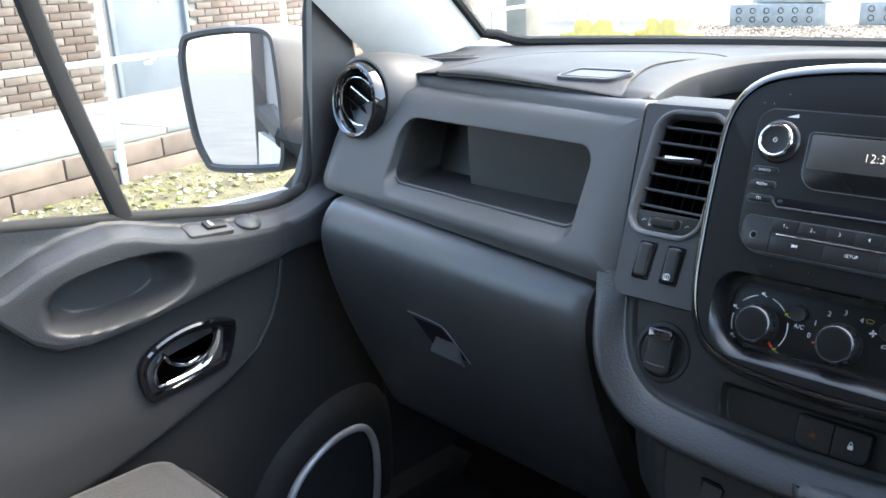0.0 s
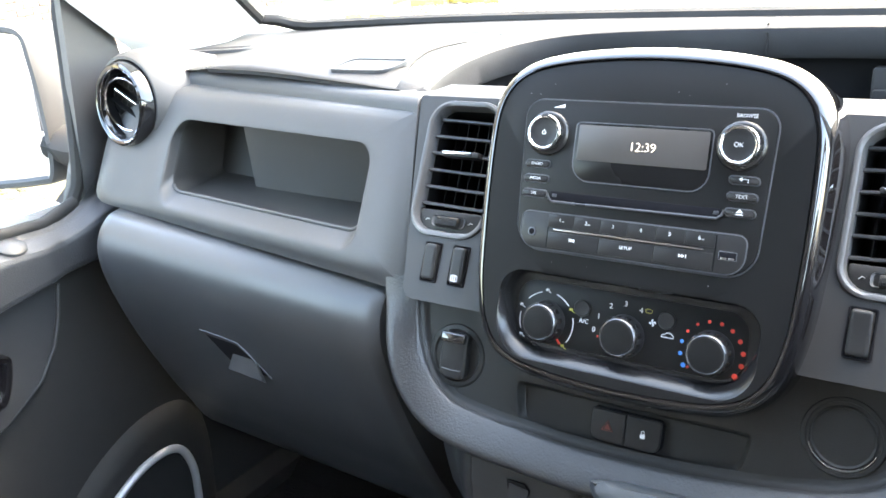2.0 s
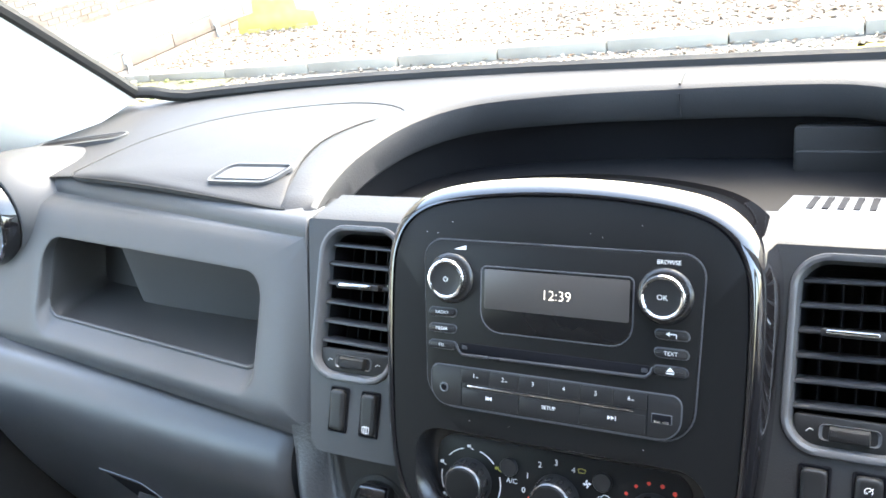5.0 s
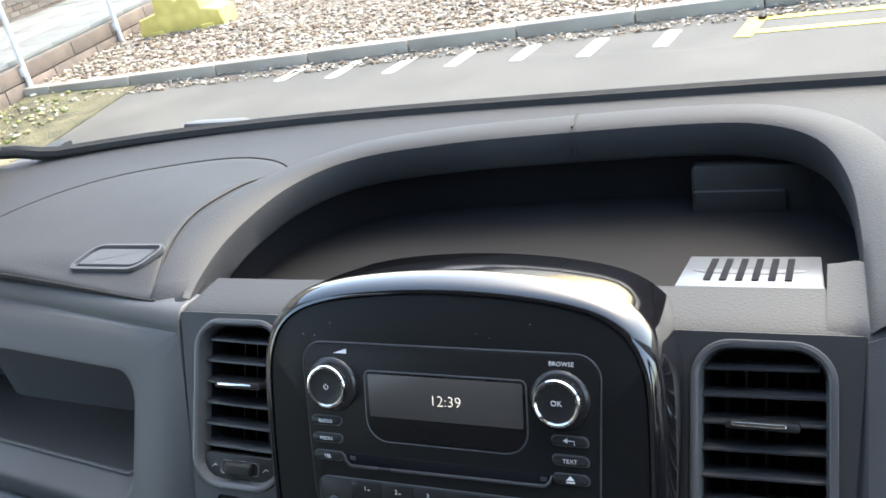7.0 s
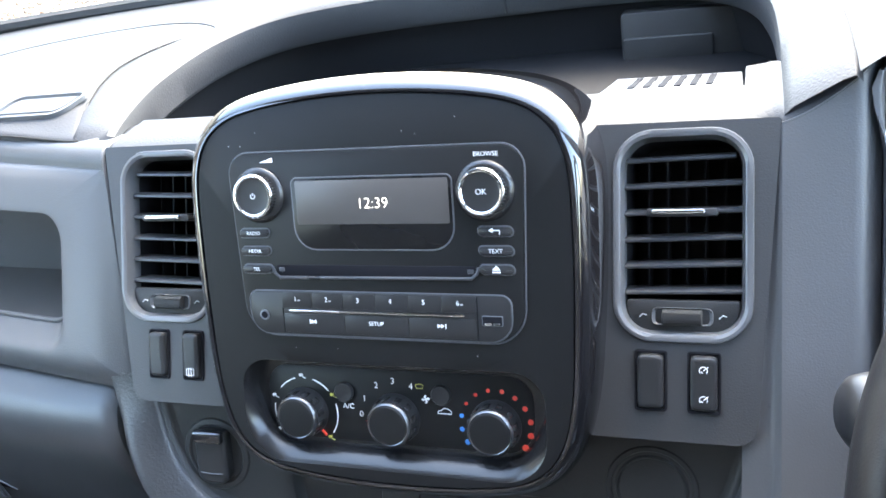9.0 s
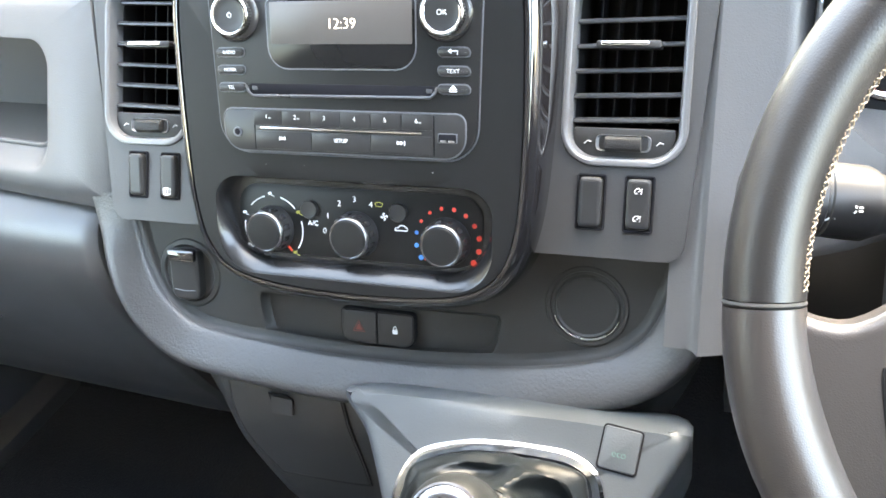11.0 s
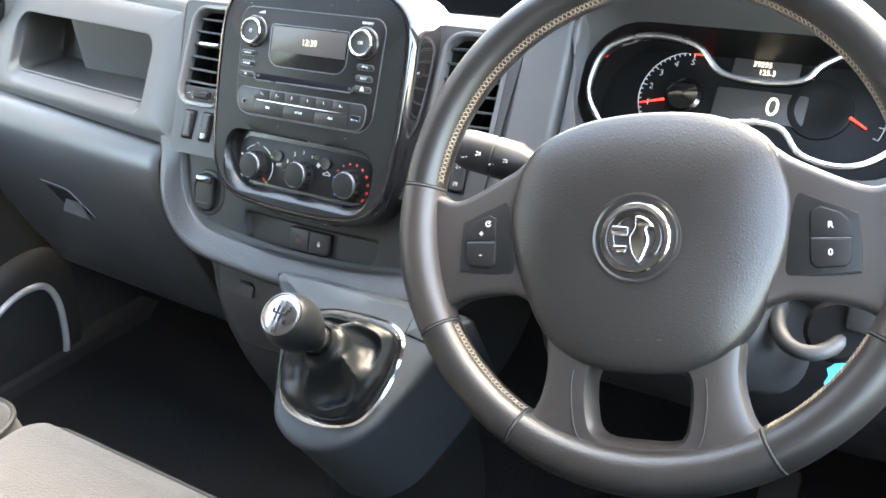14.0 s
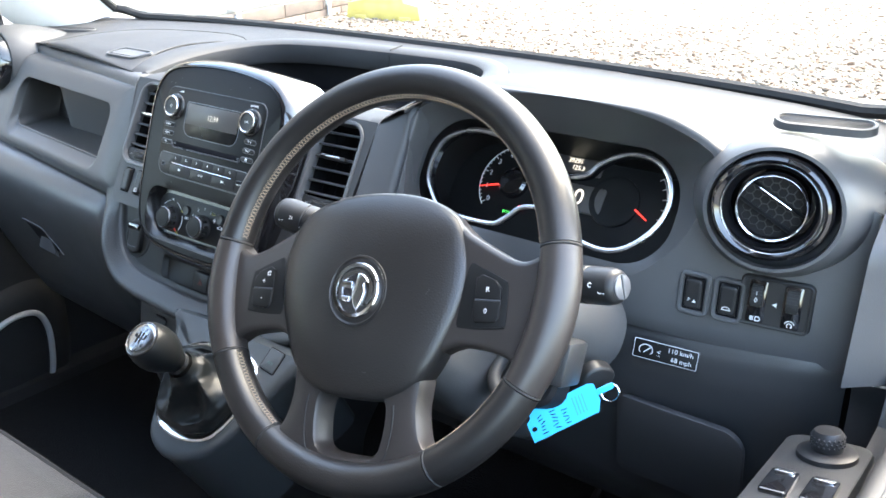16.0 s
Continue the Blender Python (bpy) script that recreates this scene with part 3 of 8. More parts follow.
part("seam", tube([glove_at(-0.524 + 0.062 * k / 8, 1.0445 - 0.0035 * (k / 8) ** 2, 0.0003) for k in range(9)] + [glove_at(-0.452, 1.030, 0.0003), glove_at(-0.440, 1.012, 0.0003), glove_at(-0.431, 0.997, 0.0003)], 0.0009, 6), TRIM, glovebox, "thin edge of the latch plate", world_space=True)
# latch: a flat near-black patch paints the finger recess's shade; the facet below looks up
hole_o = [(-0.516, 1.040), (-0.466, 1.038), (-0.446, 1.020), (-0.434, 0.999), (-0.490, 1.001)]
bm = bmesh.new()
rim_v = [bm.verts.new(glove_at(x, z, 0.0006)) for x, z in hole_o]
bm.faces.new(rim_v)
part("latch_shade", bm, DEEP, glovebox, "flat dark patch for the shade in the latch's finger recess", world_space=True, smooth=False)
bm = bmesh.new()
q4 = [glove_at(-0.4800, 1.0215, 0.0010), glove_at(-0.4450, 1.0215, 0.0010), glove_at(-0.4330, 0.9985, 0.0110), glove_at(-0.4900, 1.0005, 0.0110)]
vs = [bm.verts.new(p) for p in q4] + [bm.verts.new(p + Vector((0, 0.004, -0.004))) for p in q4]
bm.faces.new(vs[:4])
for i in range(4):
    bm.faces.new((vs[i], vs[(i + 1) % 4], vs[4 + (i + 1) % 4], vs[4 + i]))
part("latch", bm, DASH, glovebox, "up-facing grey latch facet", world_space=True, smooth=False)

# lower centre: panel inside a U-shaped rim
LOWP = upright((0, -0.034, 1.075), 19.3)
CREST = [(-0.204, 0.094), (-0.2015, 0.080), (-0.1985, 0.064), (-0.1950, 0.045), (-0.1890, 0.0265), (-0.1770, 0.0060), (-0.1540, -0.0112), (-0.1200, -0.0178), (-0.0860, -0.0205), (-0.0370, -0.0232), (0.010, -0.0230), (0.060, -0.0205), (0.110, -0.0150), (0.150, -0.0080), (0.178, 0.0010), (0.1950, 0.0125), (0.2065, 0.0290), (0.2150, 0.0530), (0.2210, 0.0760), (0.2245, 0.0950)]
crest = spline(CREST, 5, False)


def crest_off(d):
    """The U-shaped crest moved outwards by d, in the panel's own plane."""
    out = []
    for i, p in enumerate(crest):
        a, b = crest[max(i - 1, 0)], crest[min(i + 1, len(crest) - 1)]
        t = (b - a).normalized()
        out.append((p.x + t.y * d, p.y - t.x * d))
    return out


inner_u = crest_off(-0.009)
rows = [lift(inner_u, 0.0)] + [lift(crest_off(d), z) for d, z in ((-0.0055, 0.0006), (-0.0030, 0.0022), (-0.0014, 0.0046))]
fillet = rings(bmesh.new(), rows, closed=False)
# the panel's flat part runs round the opening of the coin tray
TRAY_O = [(p.x, p.y) for p in spline([(-0.0930, 0.0170), (-0.0935, 0.0080), (-0.0890, -0.0120), (-0.0735, -0.0200), (-0.040, -0.0212), (0.005, -0.0200), (0.050, -0.0165), (0.0840, -0.0128), (0.0945, -0.0055), (0.0988, 0.0100), (0.0985, 0.0185), (0.0900, 0.0205), (0.0, 0.0190), (-0.0860, 0.0195)], 5)]
flat_o = by_angle([tuple(p) for p in inner_u], 300, 0.0, 0.0)
tray_a = by_angle(TRAY_O, 300, 0.0, 0.0)


def shrunk(loop, d):
    """A loop drawn towards its middle line by about d."""
    return [(x * (1 - d / 0.094), 0.001 + (y - 0.001) * (1 - d / 0.0205)) for x, y in loop]


rows = [lift([(a[0] + (b[0] - a[0]) * w, a[1] + (b[1] - a[1]) * w) for a, b in zip(flat_o, tray_a)], 0.0) for w in (0.0, 0.4, 0.8, 0.97)]
rows += [lift(tray_a, -0.0004), lift(shrunk(tray_a, 0.0010), -0.0016), lift(shrunk(tray_a, 0.0030), -0.0064), lift(shrunk(tray_a, 0.0046), -0.0078)]
flat = rings(bmesh.new(), rows, True, False, True)
part("lower_panel", join(flat, fillet), PANEL, dashboard, "dark panel with a coin tray under the controls", ROOT[dashboard.name].inverted() @ LOWP)
rows = []
for d, z in ((-0.0014, 0.0046), (-0.0006, 0.0066), (0.0003, 0.0078), (0.0016, 0.0090), (0.005, 0.0115), (0.010, 0.0147), (0.015, 0.0175), (0.020, 0.0197), (0.0245, 0.0208), (0.0280, 0.0200), (0.0308, 0.0172), (0.0328, 0.0120), (0.034, 0.004), (0.0345, -0.02), (0.0345, -0.07)):
    # the rim sinks towards the ends of its arms, which run up behind the centre panels
    rows.append([(x, y, z if z < 0.008 else 0.008 + (z - 0.008) * (0.05 + 0.95 * smoothstep(0.088, 0.015, c.y))) for (x, y), c in zip(crest_off(d), crest)])
part("console_rim", rings(bmesh.new(), rows, closed=False), RIM, dashboard, "rounded dark grey rim under the controls", ROOT[dashboard.name].inverted() @ LOWP)

# console body below the rim, down to the floor
def console(u, v):
    z = 1.040 - 0.440 * v
    edge_pts = ((1.08, -0.212), (1.02, -0.205), (0.945, -0.188), (0.894, -0.153), (0.852, -0.118), (0.79, -0.088), (0.727, -0.068), (0.60, -0.05))
    left = next(xa + (xb - xa) * (z - za) / (zb - za) for (za, xa), (zb, xb) in zip(edge_pts, edge_pts[1:]) if z >= zb - 1e-6)
    right = 0.232 - 0.10 * smoothstep(0.05, 0.7, v)
    x = left + (right - left) * u
    side = abs(2 * u - 1)
    y = -0.036 - 0.014 * smoothstep(0.0, 0.15, v) - 0.010 * v + (0.05 if u < 0.5 else 0.14) * smoothstep(0.7, 1.0, side) + 0.06 * smoothstep(0.3, 0.9, v)
    return Vector((x, y, z))


part("console_body", sheet(console, 30, 24), CONSOLE, dashboard, "dark plastic centre console", world_space=True)

def console_front(x, z, out=0.0):
    """A point on the console's front, moved out by a little."""
    v = (1.040 - z) / 0.440
    a, b = console(0.0, v), console(1.0, v)
    p = console(min(max((x - a.x) / (b.x - a.x), 0.0), 1.0), v)
    return Vector((x, p.y - out, z))


# small lidded box beside the gear lever
lid_o = [(p.x, p.y) for p in spline([(-0.137, 1.022), (-0.128, 1.027), (-0.052, 1.024), (-0.038, 1.018), (-0.030, 0.985), (-0.022, 0.930), (-0.030, 0.921), (-0.095, 0.920), (-0.106, 0.925), (-0.128, 0.962)][::-1], 4)]
mid_l = (-0.08, 0.972)
loops = []
for f, out in ((1.0, -0.003), (1.0, 0.0008), (0.985, 0.0018), (0.9, 0.0020), (0.7, 0.0020), (0.4, 0.0020), (0.1, 0.0020)):
    loops.append([console_front(mid_l[0] + (x - mid_l[0]) * f, mid_l[1] + (z - mid_l[1]) * f, out) for x, z in lid_o])
boxlid = part("console_box_lid", rings(bmesh.new(), loops, True, False, True), CONSOLE, dashboard, "small lidded box in the console", world_space=True)
part("seam", tube([console_front(mid_l[0] + (x - mid_l[0]) * 1.012, mid_l[1] + (z - mid_l[1]) * 1.012, 0.0004) for x, z in lid_o], 0.0013, 6, closed=True), RUBBER, boxlid, world_space=True)
lp = [(-0.009, 0.008), (0.008, 0.008), (0.0125, 0.003), (0.013, -0.006), (0.010, -0.009), (-0.008, -0.007)]
LATCHM = Matrix.Translation(console_front(-0.089, 0.9985, 0.0022)) @ upright((0, 0, 0), 0).to_3x3().to_4x4()
# shade of the finger recess, laid on as a thin dark plate
part("latch_shade", prism(lp[::-1], -0.001, 0.0004, 0.0002), DEEP, boxlid, "flat dark patch for the finger recess's shade", ROOT[dashboard.name].inverted() @ LATCHM, smooth=False)
bm = sheet(lambda u, v: Vector((-0.0065 + 0.0185 * u, -0.0085 + 0.0140 * v * (1 - 0.15 * u), 0.0048 * (1 - v) + 0.0008)), 4, 4, thick=(0, -0.001, -0.003))
part("latch", bm, VENTPANEL, boxlid, "grey latch", ROOT[dashboard.name].inverted() @ LATCHM)

# driver's side
def right_y(x, z):
    base = 0.058 + 0.10 * (z - 1.18) + 0.16 * max(0.0, x - 0.60)
    w = smoothstep(0.42, 0.27, x)
    return base * (1 - w) + (face_y(0.25, z)) * w


OPEN = [(0.281, 1.331), (0.343, 1.357), (0.41, 1.368), (0.47, 1.371), (0.514, 1.370), (0.561, 1.365), (0.602, 1.354), (0.630, 1.338), (0.636, 1.322), (0.6285, 1.29), (0.608, 1.245), (0.565, 1.205), (0.50, 1.185), (0.44, 1.18), (0.37, 1.185), (0.324, 1.207), (0.299, 1.24), (0.2855, 1.292)]
opening = [(p.x, p.y) for p in spline(OPEN[::-1], 4)]
border = []
for x, z in opening:
    d = Vector((x - 0.455, z - 1.275)).normalized()
    lo, hi = 0.0, 1.0
    for k in range(30):
        mid = (lo + hi) / 2
        bx, bz = 0.455 + d.x * mid, 1.275 + d.y * mid
        inside = 0.2845 < bx < 0.775 and 1.152 < bz < top_z(bx, 0.07 + 0.11 * max(0, bx - 0.2345)) + 0.001
        lo, hi = (mid, hi) if inside else (lo, mid)
    border.append((bx, bz))
def front_line(x):
    """Front edge of the dash top, in plan."""
    return 0.065 + 0.065 * max(0.0, x - 0.271) / 0.504


loops = [[(x, max(right_y(x, z) + 0.004, front_line(x) + 0.005), z - 0.0006) if z > 1.29 and z > top_z(x, 0.08) - 0.006 else (x, right_y(x, z) + 0.02, z - 0.004) for x, z in border]]
for k in range(7):
    w = k / 6
    loops.append([(a[0] + (b[0] - a[0]) * w, right_y(a[0] + (b[0] - a[0]) * w, a[1] + (b[1] - a[1]) * w) + 0.006 * (1 - w) ** 6, a[1] + (b[1] - a[1]) * w) for a, b in zip(border, opening)])
part("driver_panel", rings(bmesh.new(), loops), DASH, dashboard, "dark grey grained panel round the instruments", world_space=True)


def lower_right(u, v):
    x = 0.245 + 0.53 * u
    prof = ((0.075, 1.158), (0.062, 1.153), (0.052, 1.146), (0.047, 1.130), (0.045, 1.105), (0.047, 1.08), (0.052, 1.05), (0.062, 1.0), (0.08, 0.94), (0.12, 0.88), (0.20, 0.84))
    k = v * (len(prof) - 1)
    i = min(int(k), len(prof) - 2)
    f = k - i
    y, z = prof[i][0] + (prof[i + 1][0] - prof[i][0]) * f, prof[i][1] + (prof[i + 1][1] - prof[i][1]) * f
    return Vector((x, y + 0.010 + 0.16 * max(0, x - 0.6) + 0.01 * smoothstep(0.97, 1, u), z + 0.10 * (x - 0.57) * smoothstep(1.0, 0.2, v)))


part("knee_panel", sheet(lower_right, 20, 36), LOWER, dashboard, "dark knee panel below the instruments", world_space=True)
kp = upright((0.636, 0.058, 1.026), -8)
o = rrect(0.136, 0.100, (0.012, 0.024, 0.010, 0.012), 6)
part("fuse_cover", prism(o, -0.004, 0.0025, 0.0015), LOWER, dashboard, "flush cover in the knee panel", ROOT[dashboard.name].inverted() @ kp)


# ends of the dash beside the driver's door
part("dash_end", sheet(lambda u, v: Vector((0.779 + 0.075 * u, 0.066 + 0.05 * u - 0.02 * (1 - u) * (1 - v) + 0.03 * smoothstep(0.8, 1.0, v), 1.160 + 0.15 * v)), 8, 14, thick=(0, 0.02, 0)), DASH, dashboard, "dark grey end piece of the dash", world_space=True)
part("dash_end_lower", sheet(lambda u, v: Vector((0.781 + 0.075 * u, 0.076 + 0.03 * u + 0.015 * (1 - u) ** 4 - 0.015 * smoothstep(0.9, 1.0, v), 0.90 + 0.256 * v)), 8, 14, thick=(0, 0.02, 0)), LOWER, dashboard, "dark grey lower end piece of the dash", world_space=True)


# ---- the cab round it ----
floor_bm = box(1.7, 1.75, 0.03, 0, (0, -0.25, 0.545))
alone("floor", floor_bm, CARPET, "black rubber mat on the cab floor", "floor", kind="structure")
bm = sheet(lambda u, v: Vector((-0.82 + 1.64 * u, 0.30 + 0.22 * v + 0.06 * math.sin(math.pi * v), 0.57 + 0.62 * v ** 1.3)), 8, 10, thick=(0, 0.03, -0.02))
alone("wall_front", bm, CARPET, "black lined bulkhead in front of the footwells", "wall", kind="structure")
alone("wall_back", box(1.72, 0.04, 1.5, 0, (0, -1.16, 0.55)), BULKHEAD, "dark grey bulkhead behind the seats", "wall", kind="structure")
alone("ceiling", sheet(lambda u, v: Vector((-0.72 + 1.44 * u, -1.16 + 0.76 * v, 2.02 + 0.03 * math.sin(math.pi * u))), 10, 6, thick=(0, 0, 0.04)), ROOFLINING, "grey headlining of the van's roof", "ceiling", kind="structure")
for sx, nm in ((-1, "wall_left"), (1, "wall_right")):
    alone(nm, sheet(lambda u, v: Vector((sx * (0.815 - 0.005 * u), -0.30 + 0.85 * u, 0.55 + (0.58 + 0.16 * smoothstep(0.43, 0.5, u)) * v)), 12, 6, thick=(sx * 0.03, 0, 0)), LOWER, "dark plastic kick panel beside the footwell", "wall", kind="structure")

# ---- centre fascia, radio and heater controls ----
FASCIA = upright((0.001, -0.0055, 1.262), 20)


FACE_HALF = [(0.0, 0.0966), (0.036, 0.0953), (0.070, 0.0915), (0.094, 0.0855), (0.1095, 0.0750), (0.1180, 0.0600), (0.1215, 0.0400), (0.1222, 0.0), (0.1212, -0.045), (0.1182, -0.0880), (0.1100, -0.1180), (0.0930, -0.1360), (0.0600, -0.1445), (0.0, -0.1475)]
inner = [(p.x + 0.0008, p.y) for p in spline((FACE_HALF + [(-x, y) for x, y in FACE_HALF[-2:0:-1]])[::-1], 5)]
recess = rrect(0.2055, 0.0700, (0.029, 0.020, 0.020, 0.029), 10, 0.0005, -0.1047)
fascia = thing("centre_fascia", FASCIA, "matte black fascia with a piano-black surround", "dashboard fascia")
fa, ra = by_angle(inner, 320, 0.0005, -0.1047), by_angle(recess, 320, 0.0005, -0.1047)
loops = [lift(fa, -0.004), lift(fa, -0.0006)]
for w in (0.006, 0.25, 0.5, 0.75, 0.985, 1.0):
    loops.append([(a[0] + (b[0] - a[0]) * w, a[1] + (b[1] - a[1]) * w, 0.0 if w < 1 else -0.0004) for a, b in zip(fa, ra)])
part("face", rings(bmesh.new(), loops), MATTE, fascia, "matte black face with a recess for the heater knobs")


def drawn_in(loop, d, top=0.25):
    """The recess's outline moved in by about d below, and less at its upper edge."""
    out = []
    for x, y in loop:
        e = d * (top + (1 - top) * smoothstep(-0.088, -0.122, y))
        out.append((0.0005 + (x - 0.0005) * (1 - e / 0.1027), -0.1047 + (y + 0.1047) * (1 - e / 0.035)))
    return out


loops = [lift(ra, -0.0004)] + [lift(drawn_in(ra, d), z) for d, z in ((0.0010, -0.0009), (0.0030, -0.0026), (0.0052, -0.0048), (0.0072, -0.0072), (0.0084, -0.0094), (0.0090, -0.0120), (0.0096, -0.0150))]
part("recess", rings(bmesh.new(), loops, True, False, True), RECESS, fascia, "satin black recess with a sloping lower lip")
loops = [lift(inset(inner, 0.0002), -0.004), lift(inset(inner, -0.0006), -0.0012)]
for k in range(13):
    a = math.pi / 2 * k / 12
    loops.append(lift(inset(inner, -0.0008 - 0.0112 * math.sin(a) ** 1.1), 0.0010 - 0.020 * (1 - math.cos(a))))
loops += [lift(inset(inner, -0.0128), -0.030), lift(inset(inner, -0.0135), -0.050), lift(inset(inner, -0.0138), -0.080)]
part("surround", rings(bmesh.new(), loops), GLOSS, fascia, "glossy piano-black surround")
# specks of dust on the matte face
rng = np.random.default_rng(11)
for k in range(9):
    x, y, r = rng.uniform(-0.10, 0.10), rng.uniform(0.066, 0.088) if k < 6 else rng.uniform(-0.066, -0.056), rng.uniform(0.0002, 0.00045)
    part("dust_speck", at(lathe([(r, 0), (r * 0.6, 0.00015), (r * 0.05, 0.0002)], 6, cap_end=True), x, y, 0.0001), GREYPRINT, fascia)

def printed(text, size, x, y, z, parent, mat=WHITE, name="lettering", turn=0.0, bold=0.00015):
    return part(name, at(letters(text, size, bold), x, y, z, turn), mat, parent, smooth=False)


def bars(parent, x, y, z, widths, h, gap, mat=WHITE, name="print_mark"):
    """Unreadable print as plain bars, row below row."""
    bm = bmesh.new()
    for i, w in enumerate(widths):
        prism([(x - w / 2, y - i * gap), (x + w / 2, y - i * gap), (x + w / 2, y - i * gap + h), (x - w / 2, y - i * gap + h)], z, z + 0.0002, 0.00001, 1, bm)
    return part(name, bm, mat, parent, smooth=False)


# radio: a rounded plate set in the face, with a fine bright seam round it
radio = thing("car_radio", FASCIA, "black car radio with a clock display and two knobs", "radio")
body = [(x + 0.006 * (-y / 0.06) * (1 if x < 0 else -1) * (0.6 if y < 0 else 0.2), y) for x, y in rrect(0.1900, 0.1165, (0.020, 0.014, 0.014, 0.020), 8, 0.001, 0.0062)]
part("body", prism(body, -0.002, 0.0022, 0.0012), RADIO, radio)
bm = rings(bmesh.new(), [lift(inset(body, -0.0010), 0.0001), lift(inset(body, -0.0007), 0.0010), lift(inset(body, -0.0003), 0.0010), lift(inset(body, 0.0), 0.0001)])
part("seam", bm, TRIM, radio, "thin grey seam round the radio")
scr = rrect(0.1045, 0.0440, (0.014, 0.0035, 0.0035, 0.014), 6, 0.0018, 0.0262)
screen_part = part("display", prism(scr, 0.001, 0.0028, 0.0006), DISPLAY, radio, "dark display showing the time")
part("panel", prism(rrect(0.1000, 0.0268, 0.001, 2, 0.0020, 0.0332), 0.0027, 0.0030, 0.0001), SCREEN, screen_part)
bm = rings(bmesh.new(), [lift(inset(scr, -0.0008), 0.0021), lift(inset(scr, -0.0006), 0.0028), lift(scr, 0.0028), lift(inset(scr, 0.0004), 0.0022)])
part("rim", bm, TRIM, screen_part)
part("digits", at(letters("12:39", 0.0094, 0.00005, thin=0.022), 0.0036, 0.0322, 0.0031, 0), LIT, screen_part, "glowing clock digits 12:39", smooth=False)


def radio_knob(x, y, mark):
    knob = part("knob", at(lathe([(0.0136, 0.0), (0.0135, 0.004), (0.0131, 0.0066)], 48), x, y, 0.002), BUTTON, radio)
    part("collar", at(lathe([(0.0180, -0.001), (0.0178, 0.0008), (0.0166, 0.0022), (0.0150, 0.0030), (0.0138, 0.0031)], 48), x, y, 0.002), SATINBLACK, knob, "sloping satin black collar")
    part("chrome_ring", at(lathe([(0.0131, 0.0058), (0.0137, 0.0068), (0.0138, 0.0078), (0.0132, 0.0086), (0.0122, 0.0088), (0.0113, 0.0082)], 48), x, y, 0.002), CHROME, knob, "bright chrome ring")
    part("cap", at(lathe([(0.0114, 0.0081), (0.0106, 0.0078), (0.006, 0.0076), (0.0005, 0.0075)], 40, cap_end=True), x, y, 0.002), BUTTON, knob)
    if mark:
        part("lettering", at(letters(mark, 0.0046, 0.0001), x, y, 0.0097), WHITE, knob, smooth=False)
    else:
        sym = [(0.0015 * math.cos(a), 0.0015 * math.sin(a), 0) for a in [radians(130 + 280 * i / 16) for i in range(17)]]
        part("power_symbol", at(join(tube(sym, 0.00022, 6), tube([(0, 0.0006, 0), (0, 0.0021, 0)], 0.00022, 6)), x, y, 0.0097), WHITE, knob)
    teeth = bmesh.new()
    for i in range(44):
        a = 2 * math.pi * i / 44
        bmesh.ops.create_cube(teeth, size=1, matrix=Matrix.Translation((x + 0.0137 * math.cos(a), y + 0.0137 * math.sin(a), 0.0052)) @ Matrix.Rotation(a, 4, "Z") @ Matrix.Diagonal((0.0005, 0.0008, 0.0040, 1)))
    part("grip", teeth, SATINBLACK, knob, smooth=False)

radio_knob(-0.0742, 0.0385, "")
radio_knob(0.0740, 0.0385, "OK")
part("volume_mark", prism([(-0.072, 0.0585), (-0.0625, 0.0585), (-0.0625, 0.0615)], 0.0021, 0.0024, 0.00001, 1), WHITE, radio, smooth=False)
printed("BROWSE", 0.0037, 0.0755, 0.0592, 0.0024, radio)


def radio_button(text, x, y, w=0.0208, h=0.0052, size=0.0032):
    o = [(px + 0.18 * py * (1 if x < 0 else -1), py) for px, py in rrect(w, h, 0.0025, 4)]
    b = part("button", at(prism(o, 0.0, 0.0022, 0.0008), x, y, 0.0020), BUTTON, radio)
    ring = rings(bmesh.new(), [lift(inset(o, -0.0008), 0.0), lift(inset(o, -0.0006), 0.0006), lift(inset(o, -0.0001), 0.0006), lift(o, 0.0)])
    part("edge", at(ring, x, y, 0.0021), TRIM, b)
    if text == "back":
        bm = join(tube([(0.003, -0.0015, 0), (0.003, 0.0008, 0), (-0.002, 0.0008, 0)], 0.0003, 5), at(prism([(-0.0035, 0.0008), (-0.001, -0.0007), (-0.001, 0.0023)], 0, 0.0002, 0.00001, 1)))
        part("symbol", at(bm, x, y, 0.0043), WHITE, b)
    elif text == "eject":
        bm = join(prism([(-0.0025, 0.0), (0.0025, 0.0), (0, 0.0028)], 0, 0.0002, 0.00001, 1), prism([(-0.0025, -0.0015), (0.0025, -0.0015), (0.0025, -0.0007), (-0.0025, -0.0007)], 0, 0.0002, 0.00001, 1))
        part("symbol", at(bm, x, y, 0.0043), WHITE, b, smooth=False)
    else:
        part("lettering", at(letters(text, size, 0.0001), x, y, 0.0043), WHITE, b, smooth=False)


for text, y in (("RADIO", 0.0150), ("MEDIA", 0.0036), ("TEL", -0.0080)):
    radio_button(text, -0.0798, y - 0.0006)
for text, y in (("back", 0.0156), ("TEXT", 0.0042), ("eject", -0.0068)):
    radio_button(text, 0.0791, y - 0.0006, 0.0205, size=0.0036)
# raised black strip for the slot's shade; the lip's sky reflection is its grey
slot = part("disc_slot", prism(rrect(0.132, 0.0068, 0.0012, 3, 0.0, -0.0092), 0.0021, 0.0026, 0.0002), INK, radio, "slim disc slot, black for its shade, lip greyed for sky sheen")
